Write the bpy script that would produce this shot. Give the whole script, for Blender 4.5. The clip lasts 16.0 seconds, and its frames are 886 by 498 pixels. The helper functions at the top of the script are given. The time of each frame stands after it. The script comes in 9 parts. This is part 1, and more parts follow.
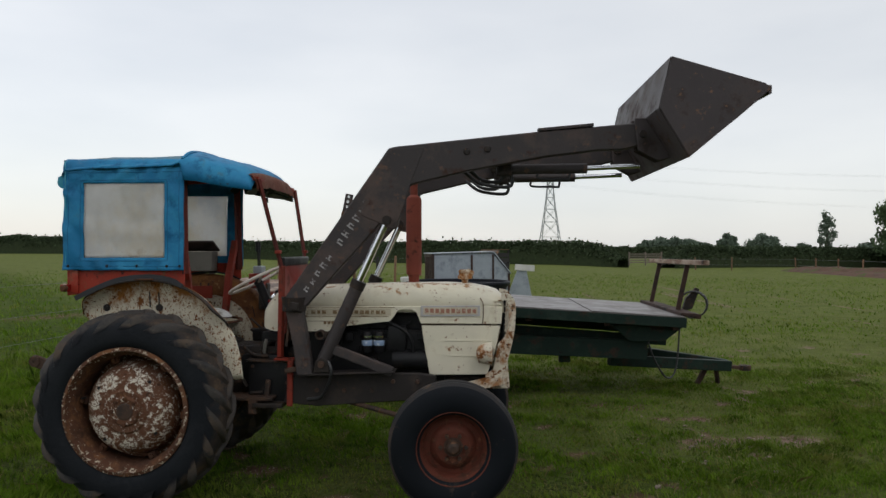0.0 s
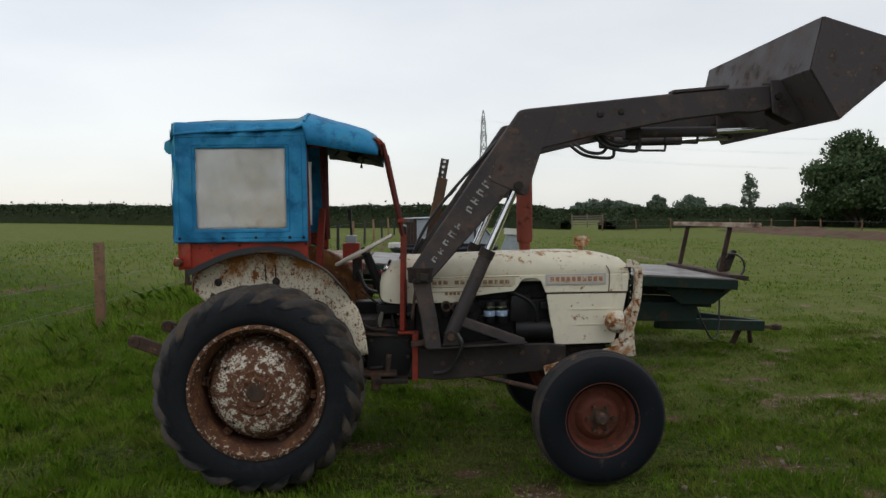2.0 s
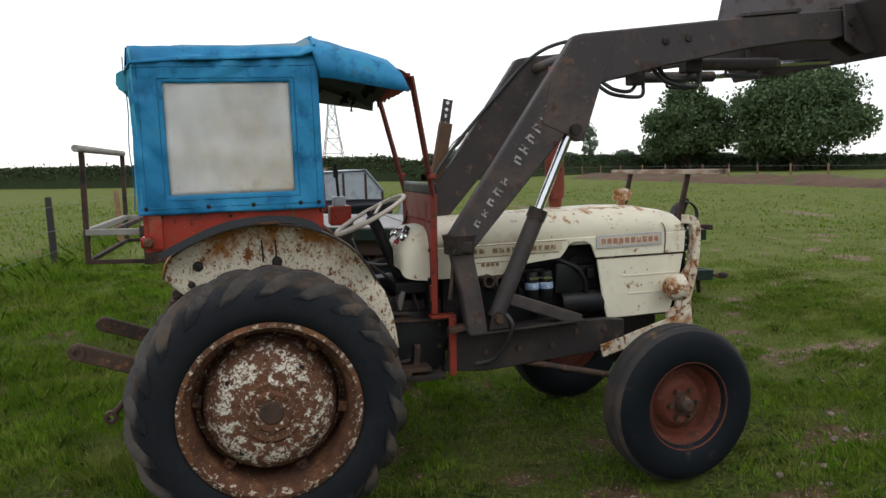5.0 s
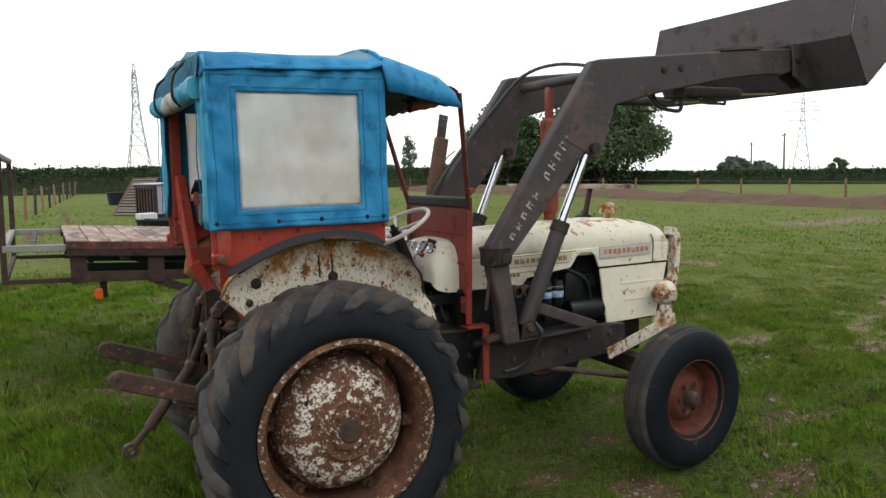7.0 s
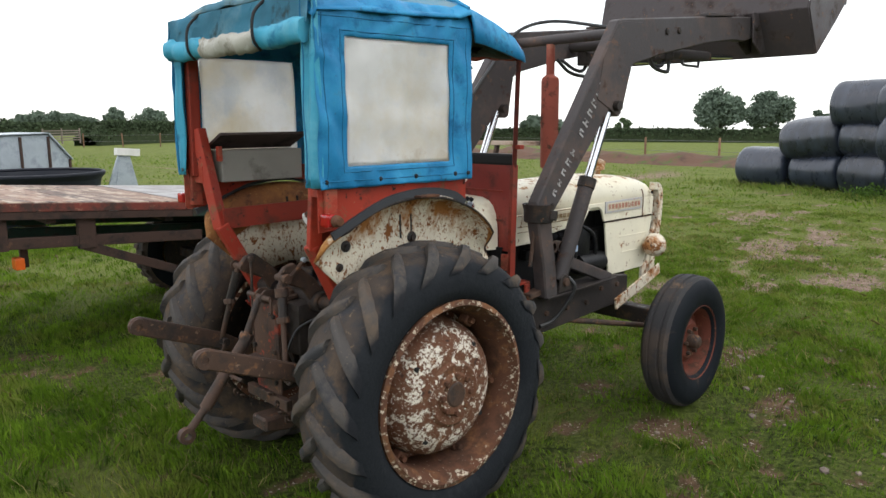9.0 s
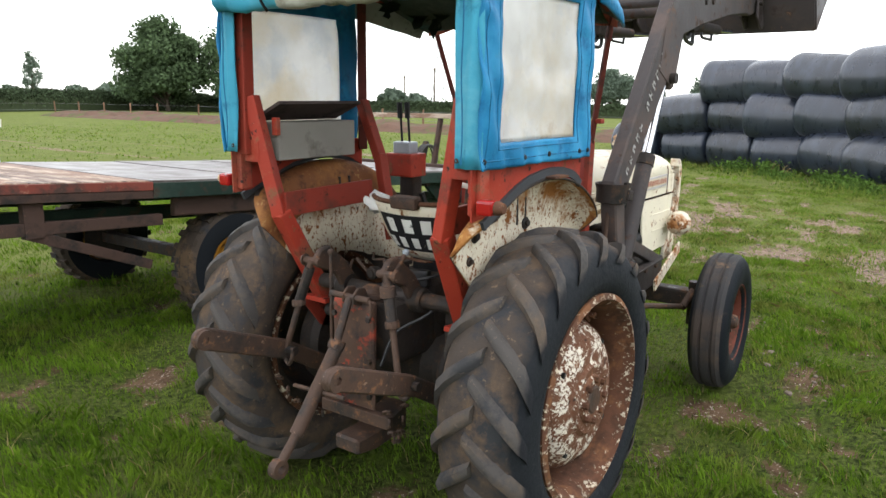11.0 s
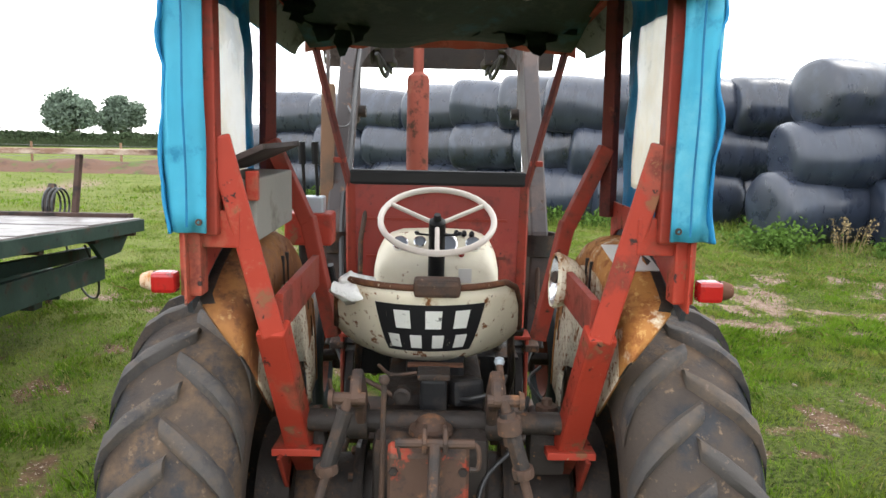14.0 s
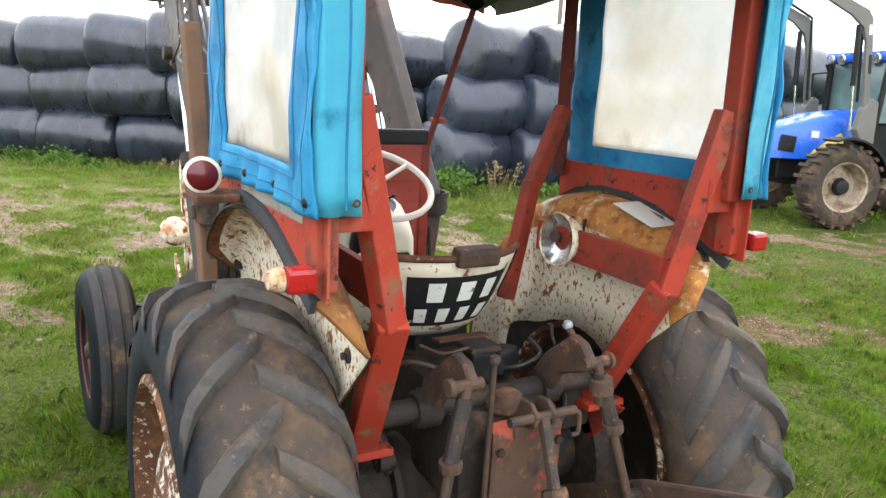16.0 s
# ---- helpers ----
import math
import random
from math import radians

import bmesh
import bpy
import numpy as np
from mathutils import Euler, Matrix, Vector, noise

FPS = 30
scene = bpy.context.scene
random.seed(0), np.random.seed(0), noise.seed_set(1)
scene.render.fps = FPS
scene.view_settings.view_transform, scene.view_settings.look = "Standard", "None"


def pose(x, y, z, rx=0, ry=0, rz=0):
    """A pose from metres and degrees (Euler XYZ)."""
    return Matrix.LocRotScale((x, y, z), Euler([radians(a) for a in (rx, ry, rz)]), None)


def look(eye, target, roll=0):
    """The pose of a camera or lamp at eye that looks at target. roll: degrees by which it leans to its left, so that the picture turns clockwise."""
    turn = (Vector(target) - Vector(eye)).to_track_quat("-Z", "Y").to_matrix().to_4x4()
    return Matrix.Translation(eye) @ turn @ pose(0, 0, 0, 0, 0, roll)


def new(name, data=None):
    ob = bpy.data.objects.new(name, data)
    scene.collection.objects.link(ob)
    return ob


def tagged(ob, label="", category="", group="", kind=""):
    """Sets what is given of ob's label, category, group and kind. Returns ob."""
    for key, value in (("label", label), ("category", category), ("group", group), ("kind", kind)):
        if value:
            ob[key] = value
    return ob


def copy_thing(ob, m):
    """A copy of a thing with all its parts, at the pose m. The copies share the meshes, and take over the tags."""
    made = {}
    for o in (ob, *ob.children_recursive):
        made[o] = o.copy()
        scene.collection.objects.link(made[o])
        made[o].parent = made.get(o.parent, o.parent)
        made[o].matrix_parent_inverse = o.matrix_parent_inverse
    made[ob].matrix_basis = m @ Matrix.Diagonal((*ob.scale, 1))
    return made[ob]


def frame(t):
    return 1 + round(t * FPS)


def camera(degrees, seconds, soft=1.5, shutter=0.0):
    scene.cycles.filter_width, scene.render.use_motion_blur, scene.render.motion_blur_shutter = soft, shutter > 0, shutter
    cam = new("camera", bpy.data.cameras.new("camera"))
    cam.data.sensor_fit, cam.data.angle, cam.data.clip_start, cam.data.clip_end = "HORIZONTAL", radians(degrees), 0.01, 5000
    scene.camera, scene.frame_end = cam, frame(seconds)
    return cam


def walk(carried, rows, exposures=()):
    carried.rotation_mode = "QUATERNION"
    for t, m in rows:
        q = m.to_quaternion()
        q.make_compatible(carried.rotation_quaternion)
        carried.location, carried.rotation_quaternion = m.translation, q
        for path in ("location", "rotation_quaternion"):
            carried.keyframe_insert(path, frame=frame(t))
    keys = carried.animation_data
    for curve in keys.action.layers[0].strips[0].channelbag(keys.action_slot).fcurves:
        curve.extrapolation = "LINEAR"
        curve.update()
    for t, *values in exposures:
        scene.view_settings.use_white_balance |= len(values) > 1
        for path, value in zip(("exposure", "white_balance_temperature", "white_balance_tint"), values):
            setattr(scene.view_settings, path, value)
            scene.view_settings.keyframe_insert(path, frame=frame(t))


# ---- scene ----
cam = camera(61.5, 16.0)
METRES, EYE, TILT, LEAN, TURN = 9.3, 1.58, 0.0, 0.0, 2.6
START_X, START_Y = 2.163, -5.191
ROWS = [
    (0.0, 0.0, 0.0, 0.0, 0.0, 0.0, -0.0),
    (0.5, -0.0351, -0.0017, -0.0007, -0.45, -0.87, -0.23),
    (1.0, -0.0697, -0.0065, 0.0035, -3.86, -1.11, -0.26),
    (1.5, -0.1008, 0.0047, 0.0026, -6.34, -1.41, -0.16),
    (2.0, -0.1328, 0.0259, 0.003, -5.23, -2.81, 0.64),
    (2.5, -0.1647, 0.0491, 0.0013, -4.78, -4.39, 0.84),
    (3.0, -0.1791, 0.0706, 0.0043, -8.56, -6.38, 0.27),
    (3.5, -0.1782, 0.1057, 0.0051, -9.73, -6.8, 1.41),
    (6.0, -0.2743, 0.1593, 0.0056, -21.02, -6.46, 0.99),
    (6.5, -0.3003, 0.1739, 0.0077, -23.05, -6.4, 0.48),
    (7.0, -0.3338, 0.1838, 0.0101, -30.74, -6.18, 1.24),
    (7.5, -0.3602, 0.2014, 0.009, -33.72, -6.37, 0.55),
    (8.0, -0.3832, 0.2291, 0.0098, -37.88, -7.18, 1.55),
    (8.5, -0.4051, 0.2496, 0.0096, -40.83, -7.61, 0.74),
    (9.0, -0.431, 0.2705, 0.0118, -45.66, -9.75, 0.4),
    (11.5, -0.4657, 0.4181, 0.01, -63.08, -11.94, -0.79),
    (12.0, -0.4542, 0.4511, 0.0123, -71.13, -11.82, -0.89),
    (12.5, -0.4512, 0.4817, 0.0124, -75.23, -10.63, -0.77),
    (13.0, -0.4552, 0.5141, 0.015, -82.73, -9.6, -1.01),
    (13.5, -0.4484, 0.5455, 0.0113, -85.85, -9.29, -1.87),
    (14.0, -0.4292, 0.5796, 0.0111, -93.16, -9.07, -1.2),
    (14.5, -0.4206, 0.6058, 0.0102, -102.14, -10.68, -2.7),
    (15.0, -0.4178, 0.6394, 0.0157, -111.88, -10.13, -2.22),
    (15.5, -0.4046, 0.6638, 0.0126, -116.89, -9.85, -3.0),
    (16.0, -0.3801, 0.6882, 0.0107, -122.34, -12.13, -2.89),
]
EXPOSURES = [(0.0, -0.68), (1.5, -0.66), (3.5, -0.42), (6.0, 0.08), (7.0, 0.18), (9.0, 0.5), (11.5, 1.08), (12.5, 1.33), (14.0, 1.4), (16.0, 1.54)]
walk(cam, [(t, pose(START_X, START_Y, EYE, TILT, LEAN, TURN) @ pose(METRES * x, METRES * y, METRES * z, 90 + pitch, roll, yaw)) for t, x, y, z, yaw, pitch, roll in ROWS], EXPOSURES)

# ---- world and light: a bright overcast morning ----
world = bpy.data.worlds.new("overcast_sky")
scene.world = world
world.use_nodes = True
wn, wl = world.node_tree.nodes, world.node_tree.links
SKY_SUN = (radians(48), radians(-60))
sky = wn.new("ShaderNodeTexSky")
sky.sky_type, sky.sun_disc = "NISHITA", False
sky.sun_elevation, sky.sun_rotation = SKY_SUN
sky_part = wn.new("ShaderNodeBackground")
wl.new(sky.outputs[0], sky_part.inputs[0])
sky_part.inputs[1].default_value = 0.05
wcoord = wn.new("ShaderNodeTexCoord")
wmap = wn.new("ShaderNodeMapping")
wmap.inputs["Scale"].default_value = (1.2, 1.2, 4.0)
wl.new(wcoord.outputs["Generated"], wmap.inputs[0])
wnoise = wn.new("ShaderNodeTexNoise")
wnoise.inputs["Scale"].default_value, wnoise.inputs["Detail"].default_value = 1.6, 5.0
wl.new(wmap.outputs[0], wnoise.inputs["Vector"])
wramp = wn.new("ShaderNodeValToRGB")
wramp.color_ramp.elements[0].position, wramp.color_ramp.elements[0].color = 0.35, (0.815, 0.828, 0.838, 1)
wramp.color_ramp.elements[1].position, wramp.color_ramp.elements[1].color = 0.65, (0.97, 0.965, 0.95, 1)
wl.new(wnoise.outputs[0], wramp.inputs[0])
cloud_part = wn.new("ShaderNodeBackground")
wl.new(wramp.outputs[0], cloud_part.inputs[0])
cloud_part.inputs[1].default_value = 1.2
wadd = wn.new("ShaderNodeAddShader")
wl.new(sky_part.outputs[0], wadd.inputs[0])
wl.new(cloud_part.outputs[0], wadd.inputs[1])
wl.new(wadd.outputs[0], wn["World Output"].inputs[0])

sun = new("sun", bpy.data.lights.new("sun", "SUN"))
sun.data.energy, sun.data.angle, sun.data.color = 0.6, radians(25), (1.0, 0.97, 0.92)
sun.matrix_world = look((6, -9, 14), (0, 0, 0))


# ---- materials ----
def rgb(c):
    return (*c, 1.0)


def surface(name, base, layers=(), rough=0.7, metal=0.0, bump=0.0, bump_scale=40.0, vary=0.12, vary_scale=3.0, obj_vary=0.0, rough_vary=0.15, island=False, z_stain=None, stretch=None, ring=None):
    """A procedural surface: base colour with soft large variation; layers are (colour, scale, low, high, roughness)
    that cover the base where a noise runs from low to high."""
    m = bpy.data.materials.new(name)
    m.use_nodes = True
    n, l = m.node_tree.nodes, m.node_tree.links
    bsdf = n["Principled BSDF"]
    co = n.new("ShaderNodeTexCoord")
    vec = co.outputs["Object"]
    if obj_vary or island:
        info = n.new("ShaderNodeNewGeometry" if island else "ShaderNodeObjectInfo")
        rnd = info.outputs["Random Per Island" if island else "Random"]
        add = n.new("ShaderNodeVectorMath")
        add.operation = "MULTIPLY_ADD"
        comb = n.new("ShaderNodeCombineXYZ")
        for i in range(3):
            l.new(rnd, comb.inputs[i])
        l.new(comb.outputs[0], add.inputs[0])
        add.inputs[1].default_value = (17.0, 31.0, 23.0)
        l.new(vec, add.inputs[2])
        vec = add.outputs[0]
    if stretch:
        mp = n.new("ShaderNodeMapping")
        mp.inputs["Scale"].default_value = stretch
        l.new(vec, mp.inputs[0])
        vec = mp.outputs[0]

    def noise_at(scale, detail=6.0, roughness=0.6):
        t = n.new("ShaderNodeTexNoise")
        t.inputs["Scale"].default_value, t.inputs["Detail"].default_value, t.inputs["Roughness"].default_value = scale, detail, roughness
        l.new(vec, t.inputs["Vector"])
        return t.outputs[0]

    def ramp(value, low, high, a, b):
        r = n.new("ShaderNodeMapRange")
        r.inputs["From Min"].default_value, r.inputs["From Max"].default_value = low, high
        r.inputs["To Min"].default_value, r.inputs["To Max"].default_value = a, b
        l.new(value, r.inputs["Value"])
        return r.outputs[0]

    def mix(fac, a, b):
        x = n.new("ShaderNodeMix")
        x.data_type = "RGBA"
        l.new(fac, x.inputs["Factor"])
        for v, s in ((a, "A"), (b, "B")):
            sock = [i for i in x.inputs if i.name == s and i.type == "RGBA"][0]
            if isinstance(v, tuple):
                sock.default_value = rgb(v)
            else:
                l.new(v, sock)
        return [o for o in x.outputs if o.type == "RGBA"][0]

    big = noise_at(vary_scale, 4.0)
    col = mix(ramp(big, 0.3, 0.7, 0.0, 1.0), tuple(c * (1 - vary) for c in base), tuple(min(1.0, c * (1 + vary)) for c in base))
    if obj_vary or island:
        shade = ramp(rnd, 0, 1, 1 - obj_vary, 1 + obj_vary)
        h = n.new("ShaderNodeHueSaturation")
        l.new(shade, h.inputs["Value"])
        l.new(col, h.inputs["Color"])
        col = h.outputs[0]
    rgh = ramp(big, 0.3, 0.7, max(0.02, rough - rough_vary), min(1.0, rough + rough_vary))
    for colour, scale, low, high, lrough in layers:
        patch = noise_at(scale, 8.0, 0.68)
        if z_stain and colour == layers[0][0]:
            sep = n.new("ShaderNodeSeparateXYZ")
            l.new(co.outputs["Object"], sep.inputs[0])
            add_z = n.new("ShaderNodeMath")
            add_z.operation = "ADD"
            l.new(patch, add_z.inputs[0])
            l.new(ramp(sep.outputs[2], z_stain[0], z_stain[1], z_stain[2], z_stain[3]), add_z.inputs[1])
            patch = add_z.outputs[0]
        if ring and colour == layers[0][0]:
            part_xz = n.new("ShaderNodeVectorMath")
            part_xz.operation = "MULTIPLY"
            part_xz.inputs[1].default_value = (1.0, 0.0, 1.0)
            l.new(co.outputs["Object"], part_xz.inputs[0])
            dist = n.new("ShaderNodeVectorMath")
            dist.operation = "LENGTH"
            l.new(part_xz.outputs[0], dist.inputs[0])
            add_r = n.new("ShaderNodeMath")
            add_r.operation = "ADD"
            l.new(patch, add_r.inputs[0])
            gap = n.new("ShaderNodeMath")
            gap.operation = "SUBTRACT"
            l.new(dist.outputs["Value"], gap.inputs[0])
            gap.inputs[1].default_value = ring[0]
            size = n.new("ShaderNodeMath")
            size.operation = "ABSOLUTE"
            l.new(gap.outputs[0], size.inputs[0])
            l.new(ramp(size.outputs[0], 0.0, ring[1], ring[2], -ring[2]), add_r.inputs[1])
            patch = add_r.outputs[0]
        f = ramp(patch, low, high, 0.0, 1.0)
        col = mix(f, col, colour)
        r = n.new("ShaderNodeMix")
        l.new(f, r.inputs["Factor"])
        l.new(rgh, r.inputs["A"])
        r.inputs["B"].default_value = lrough
        rgh = r.outputs[0]
    l.new(col, bsdf.inputs["Base Color"])
    l.new(rgh, bsdf.inputs["Roughness"])
    bsdf.inputs["Metallic"].default_value = metal
    bsdf.inputs["Specular IOR Level"].default_value = 0.5 if rough < 0.5 else 0.22
    if bump:
        b = n.new("ShaderNodeBump")
        b.inputs["Strength"].default_value, b.inputs["Distance"].default_value = bump, 0.01
        l.new(noise_at(bump_scale, 8.0), b.inputs["Height"])
        l.new(b.outputs[0], bsdf.inputs["Normal"])
    return m


def translucent(m, share):
    """Lets part of the light through a thin sheet, as cloudy plastic or leaves do."""
    n, l = m.node_tree.nodes, m.node_tree.links
    bsdf, out = n["Principled BSDF"], n["Material Output"]
    tr = n.new("ShaderNodeBsdfTranslucent")
    link = bsdf.inputs["Base Color"].links[0]
    l.new(link.from_socket, tr.inputs["Color"])
    mx = n.new("ShaderNodeMixShader")
    mx.inputs[0].default_value = share
    l.new(bsdf.outputs[0], mx.inputs[1])
    l.new(tr.outputs[0], mx.inputs[2])
    l.new(mx.outputs[0], out.inputs["Surface"])
    return m


RUST, DARK_RUST, MUD = (0.20, 0.075, 0.022), (0.055, 0.028, 0.018), (0.17, 0.105, 0.065)
M = {}
M["cream"] = surface("cream_paint", (0.70, 0.65, 0.51), [((0.46, 0.37, 0.24), 3.0, 0.58, 0.76, 0.6), ((0.40, 0.22, 0.09), 9.0, 0.63, 0.70, 0.8), (RUST, 18.0, 0.61, 0.655, 0.9)], 0.42, bump=0.08)
# z_stain browns the upper plate: rust, plus painted shading under the crown
M["fender"] = surface("rusting_cream_paint", (0.66, 0.60, 0.47), [((0.33, 0.14, 0.040), 7.0, 0.53, 0.66, 0.9), ((0.24, 0.085, 0.022), 85.0, 0.56, 0.59, 0.9), (RUST, 26.0, 0.575, 0.615, 0.9), (DARK_RUST, 40.0, 0.625, 0.66, 0.95)], 0.55, bump=0.15, z_stain=(1.10, 1.38, -0.07, 0.15), stretch=(1.0, 1.0, 0.7))
M["fender_top"] = surface("rust_bloomed_crown", (0.36, 0.155, 0.042), [((0.60, 0.53, 0.40), 7.0, 0.55, 0.62, 0.6), ((0.22, 0.080, 0.024), 15.0, 0.48, 0.60, 0.9), ((0.46, 0.25, 0.085), 38.0, 0.56, 0.62, 0.9), (DARK_RUST, 24.0, 0.62, 0.68, 0.95)], 0.7, bump=0.2)
M["fender_in"] = surface("rusted_fender_paint", (0.17, 0.066, 0.024), [((0.255, 0.112, 0.036), 7.0, 0.48, 0.60, 0.8), ((0.32, 0.18, 0.075), 26.0, 0.59, 0.65, 0.8), ((0.50, 0.42, 0.30), 18.0, 0.67, 0.70, 0.6), ((0.095, 0.042, 0.024), 10.0, 0.53, 0.64, 0.95)], 0.6, bump=0.2)
M["rim"] = surface("flaking_rim_paint", (0.125, 0.058, 0.032), [((0.62, 0.57, 0.48), 20.0, 0.520, 0.550, 0.6), ((0.66, 0.62, 0.55), 60.0, 0.59, 0.615, 0.6), ((0.115, 0.048, 0.026), 75.0, 0.505, 0.54, 0.9), ((0.21, 0.092, 0.038), 8.0, 0.60, 0.70, 0.9), ((0.05, 0.026, 0.018), 26.0, 0.60, 0.66, 0.95)], 0.7, bump=0.4, bump_scale=60, ring=(0.205, 0.100, 0.060))
M["rim_rust"] = surface("rusted_rim", (0.095, 0.042, 0.024), [((0.55, 0.48, 0.37), 42.0, 0.585, 0.615, 0.7), ((0.18, 0.080, 0.036), 10.0, 0.50, 0.62, 0.9), (DARK_RUST, 6.0, 0.50, 0.64, 0.95)], 0.8, bump=0.3, ring=(0.385, 0.045, 0.055))
M["front_rim"] = surface("faded_red_rim", (0.120, 0.034, 0.021), [(DARK_RUST, 7.0, 0.52, 0.66, 0.9), ((0.22, 0.085, 0.048), 16.0, 0.58, 0.68, 0.9), ((0.05, 0.035, 0.028), 30.0, 0.60, 0.68, 0.9)], 0.7, bump=0.2)
M["tyre"] = surface("rear_tyre_rubber", (0.009, 0.011, 0.014), [((0.030, 0.027, 0.025), 5.0, 0.56, 0.72, 0.9)], 0.75, bump=0.15, bump_scale=90)
M["tread"] = surface("muddy_tread_rubber", (0.054, 0.042, 0.034), [((0.105, 0.070, 0.045), 3.5, 0.47, 0.60, 0.95), ((0.026, 0.027, 0.030), 6.0, 0.50, 0.60, 0.7), ((0.15, 0.105, 0.072), 34.0, 0.60, 0.68, 0.95)], 0.85, bump=0.35, bump_scale=60)
M["trailer_tread"] = surface("dried_mud_rubber", (0.052, 0.041, 0.033), [((0.115, 0.076, 0.048), 4.0, 0.47, 0.60, 0.95), ((0.026, 0.027, 0.030), 7.0, 0.52, 0.62, 0.7)], 0.85, bump=0.35, bump_scale=60)
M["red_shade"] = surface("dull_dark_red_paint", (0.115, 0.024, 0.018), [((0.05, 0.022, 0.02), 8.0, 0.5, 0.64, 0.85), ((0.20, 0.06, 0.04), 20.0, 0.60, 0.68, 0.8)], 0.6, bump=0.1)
M["worn_red"] = surface("rusty_plate_with_red_traces", (0.085, 0.050, 0.036), [((0.29, 0.050, 0.028), 8.0, 0.535, 0.575, 0.6), ((0.032, 0.026, 0.024), 9.0, 0.52, 0.64, 0.5), ((0.19, 0.10, 0.055), 24.0, 0.60, 0.67, 0.9)], 0.65, bump=0.3)
M["lug"] = surface("worn_lug_rubber", (0.060, 0.054, 0.050), [((0.098, 0.073, 0.054), 5.0, 0.48, 0.64, 0.95), ((0.034, 0.034, 0.036), 11.0, 0.51, 0.64, 0.8), ((0.13, 0.10, 0.08), 45.0, 0.60, 0.68, 0.95)], 0.8, bump=0.25, bump_scale=80)
M["front_tyre"] = surface("front_tyre_rubber", (0.009, 0.011, 0.014), [((0.060, 0.046, 0.036), 6.0, 0.62, 0.74, 0.95)], 0.62, bump=0.1, bump_scale=90)
M["front_tread"] = surface("worn_rib_rubber", (0.034, 0.033, 0.034), [((0.13, 0.085, 0.055), 7.0, 0.57, 0.66, 0.95), ((0.065, 0.050, 0.042), 4.0, 0.48, 0.62, 0.9)], 0.8, bump=0.2, bump_scale=70)
M["seat"] = surface("chipped_cream_seat", (0.66, 0.60, 0.47), [((0.42, 0.28, 0.14), 6.0, 0.58, 0.70, 0.7), (RUST, 24.0, 0.585, 0.62, 0.9), (DARK_RUST, 38.0, 0.63, 0.66, 0.9)], 0.45, bump=0.1, z_stain=(1.05, 1.24, -0.08, 0.08))
M["red"] = surface("orange_red_paint", (0.305, 0.036, 0.020), [((0.40, 0.150, 0.090), 3.5, 0.52, 0.68, 0.65), ((0.15, 0.030, 0.020), 7.0, 0.51, 0.64, 0.6), ((0.20, 0.085, 0.045), 14.0, 0.585, 0.63, 0.9), ((0.035, 0.022, 0.02), 22.0, 0.605, 0.645, 0.9), ((0.30, 0.16, 0.11), 60.0, 0.65, 0.69, 0.9)], 0.5, bump=0.1)
M["red_deep"] = surface("deep_red_panel_paint", (0.24, 0.024, 0.016), [((0.30, 0.06, 0.036), 3.0, 0.54, 0.70, 0.6), ((0.11, 0.022, 0.016), 8.0, 0.54, 0.66, 0.7), ((0.03, 0.02, 0.018), 28.0, 0.63, 0.67, 0.9)], 0.45, bump=0.08)
M["red_dark"] = surface("aged_red_paint", (0.24, 0.034, 0.020), [((0.12, 0.04, 0.028), 6.0, 0.5, 0.66, 0.85), (DARK_RUST, 24.0, 0.60, 0.68, 0.9)], 0.6, bump=0.08)
M["header"] = surface("sun_faded_red_sheet", (0.27, 0.105, 0.070), [((0.34, 0.17, 0.12), 5.0, 0.50, 0.66, 0.7), ((0.10, 0.045, 0.03), 12.0, 0.55, 0.66, 0.9), (DARK_RUST, 26.0, 0.60, 0.67, 0.9)], 0.7, bump=0.15)
M["exhaust"] = surface("rusted_red_silencer", (0.22, 0.055, 0.036), [((0.30, 0.12, 0.08), 5.0, 0.52, 0.66, 0.8), (DARK_RUST, 14.0, 0.56, 0.68, 0.9)], 0.7, bump=0.15)
M["rail"] = surface("oil_blackened_steel", (0.026, 0.022, 0.021), [((0.052, 0.040, 0.034), 5.0, 0.50, 0.64, 0.8), ((0.10, 0.058, 0.038), 18.0, 0.61, 0.69, 0.9)], 0.55, bump=0.2)
M["loader"] = surface("grey_brown_loader_paint", (0.052, 0.045, 0.045), [((0.092, 0.068, 0.060), 3.5, 0.50, 0.64, 0.7), ((0.14, 0.085, 0.06), 16.0, 0.60, 0.68, 0.9), (DARK_RUST, 9.0, 0.58, 0.68, 0.9)], 0.55, bump=0.15)
M["bucket"] = surface("weathered_bucket_steel", (0.062, 0.052, 0.053), [((0.096, 0.070, 0.060), 3.0, 0.50, 0.66, 0.7), ((0.035, 0.027, 0.025), 6.0, 0.54, 0.68, 0.9), ((0.17, 0.10, 0.065), 24.0, 0.62, 0.68, 0.9)], 0.55, bump=0.15)
M["iron"] = surface("greasy_cast_iron", (0.030, 0.024, 0.021), [((0.092, 0.054, 0.034), 9.0, 0.53, 0.66, 0.9), ((0.016, 0.015, 0.015), 12.0, 0.52, 0.64, 0.35), ((0.20, 0.10, 0.05), 30.0, 0.63, 0.69, 0.9)], 0.6, bump=0.4, bump_scale=45)
M["rusty_iron"] = surface("rusty_linkage_iron", (0.070, 0.042, 0.030), [((0.034, 0.028, 0.025), 8.0, 0.48, 0.62, 0.6), ((0.19, 0.095, 0.05), 18.0, 0.57, 0.67, 0.9), ((0.26, 0.17, 0.12), 42.0, 0.63, 0.69, 0.9)], 0.65, bump=0.25, bump_scale=60)
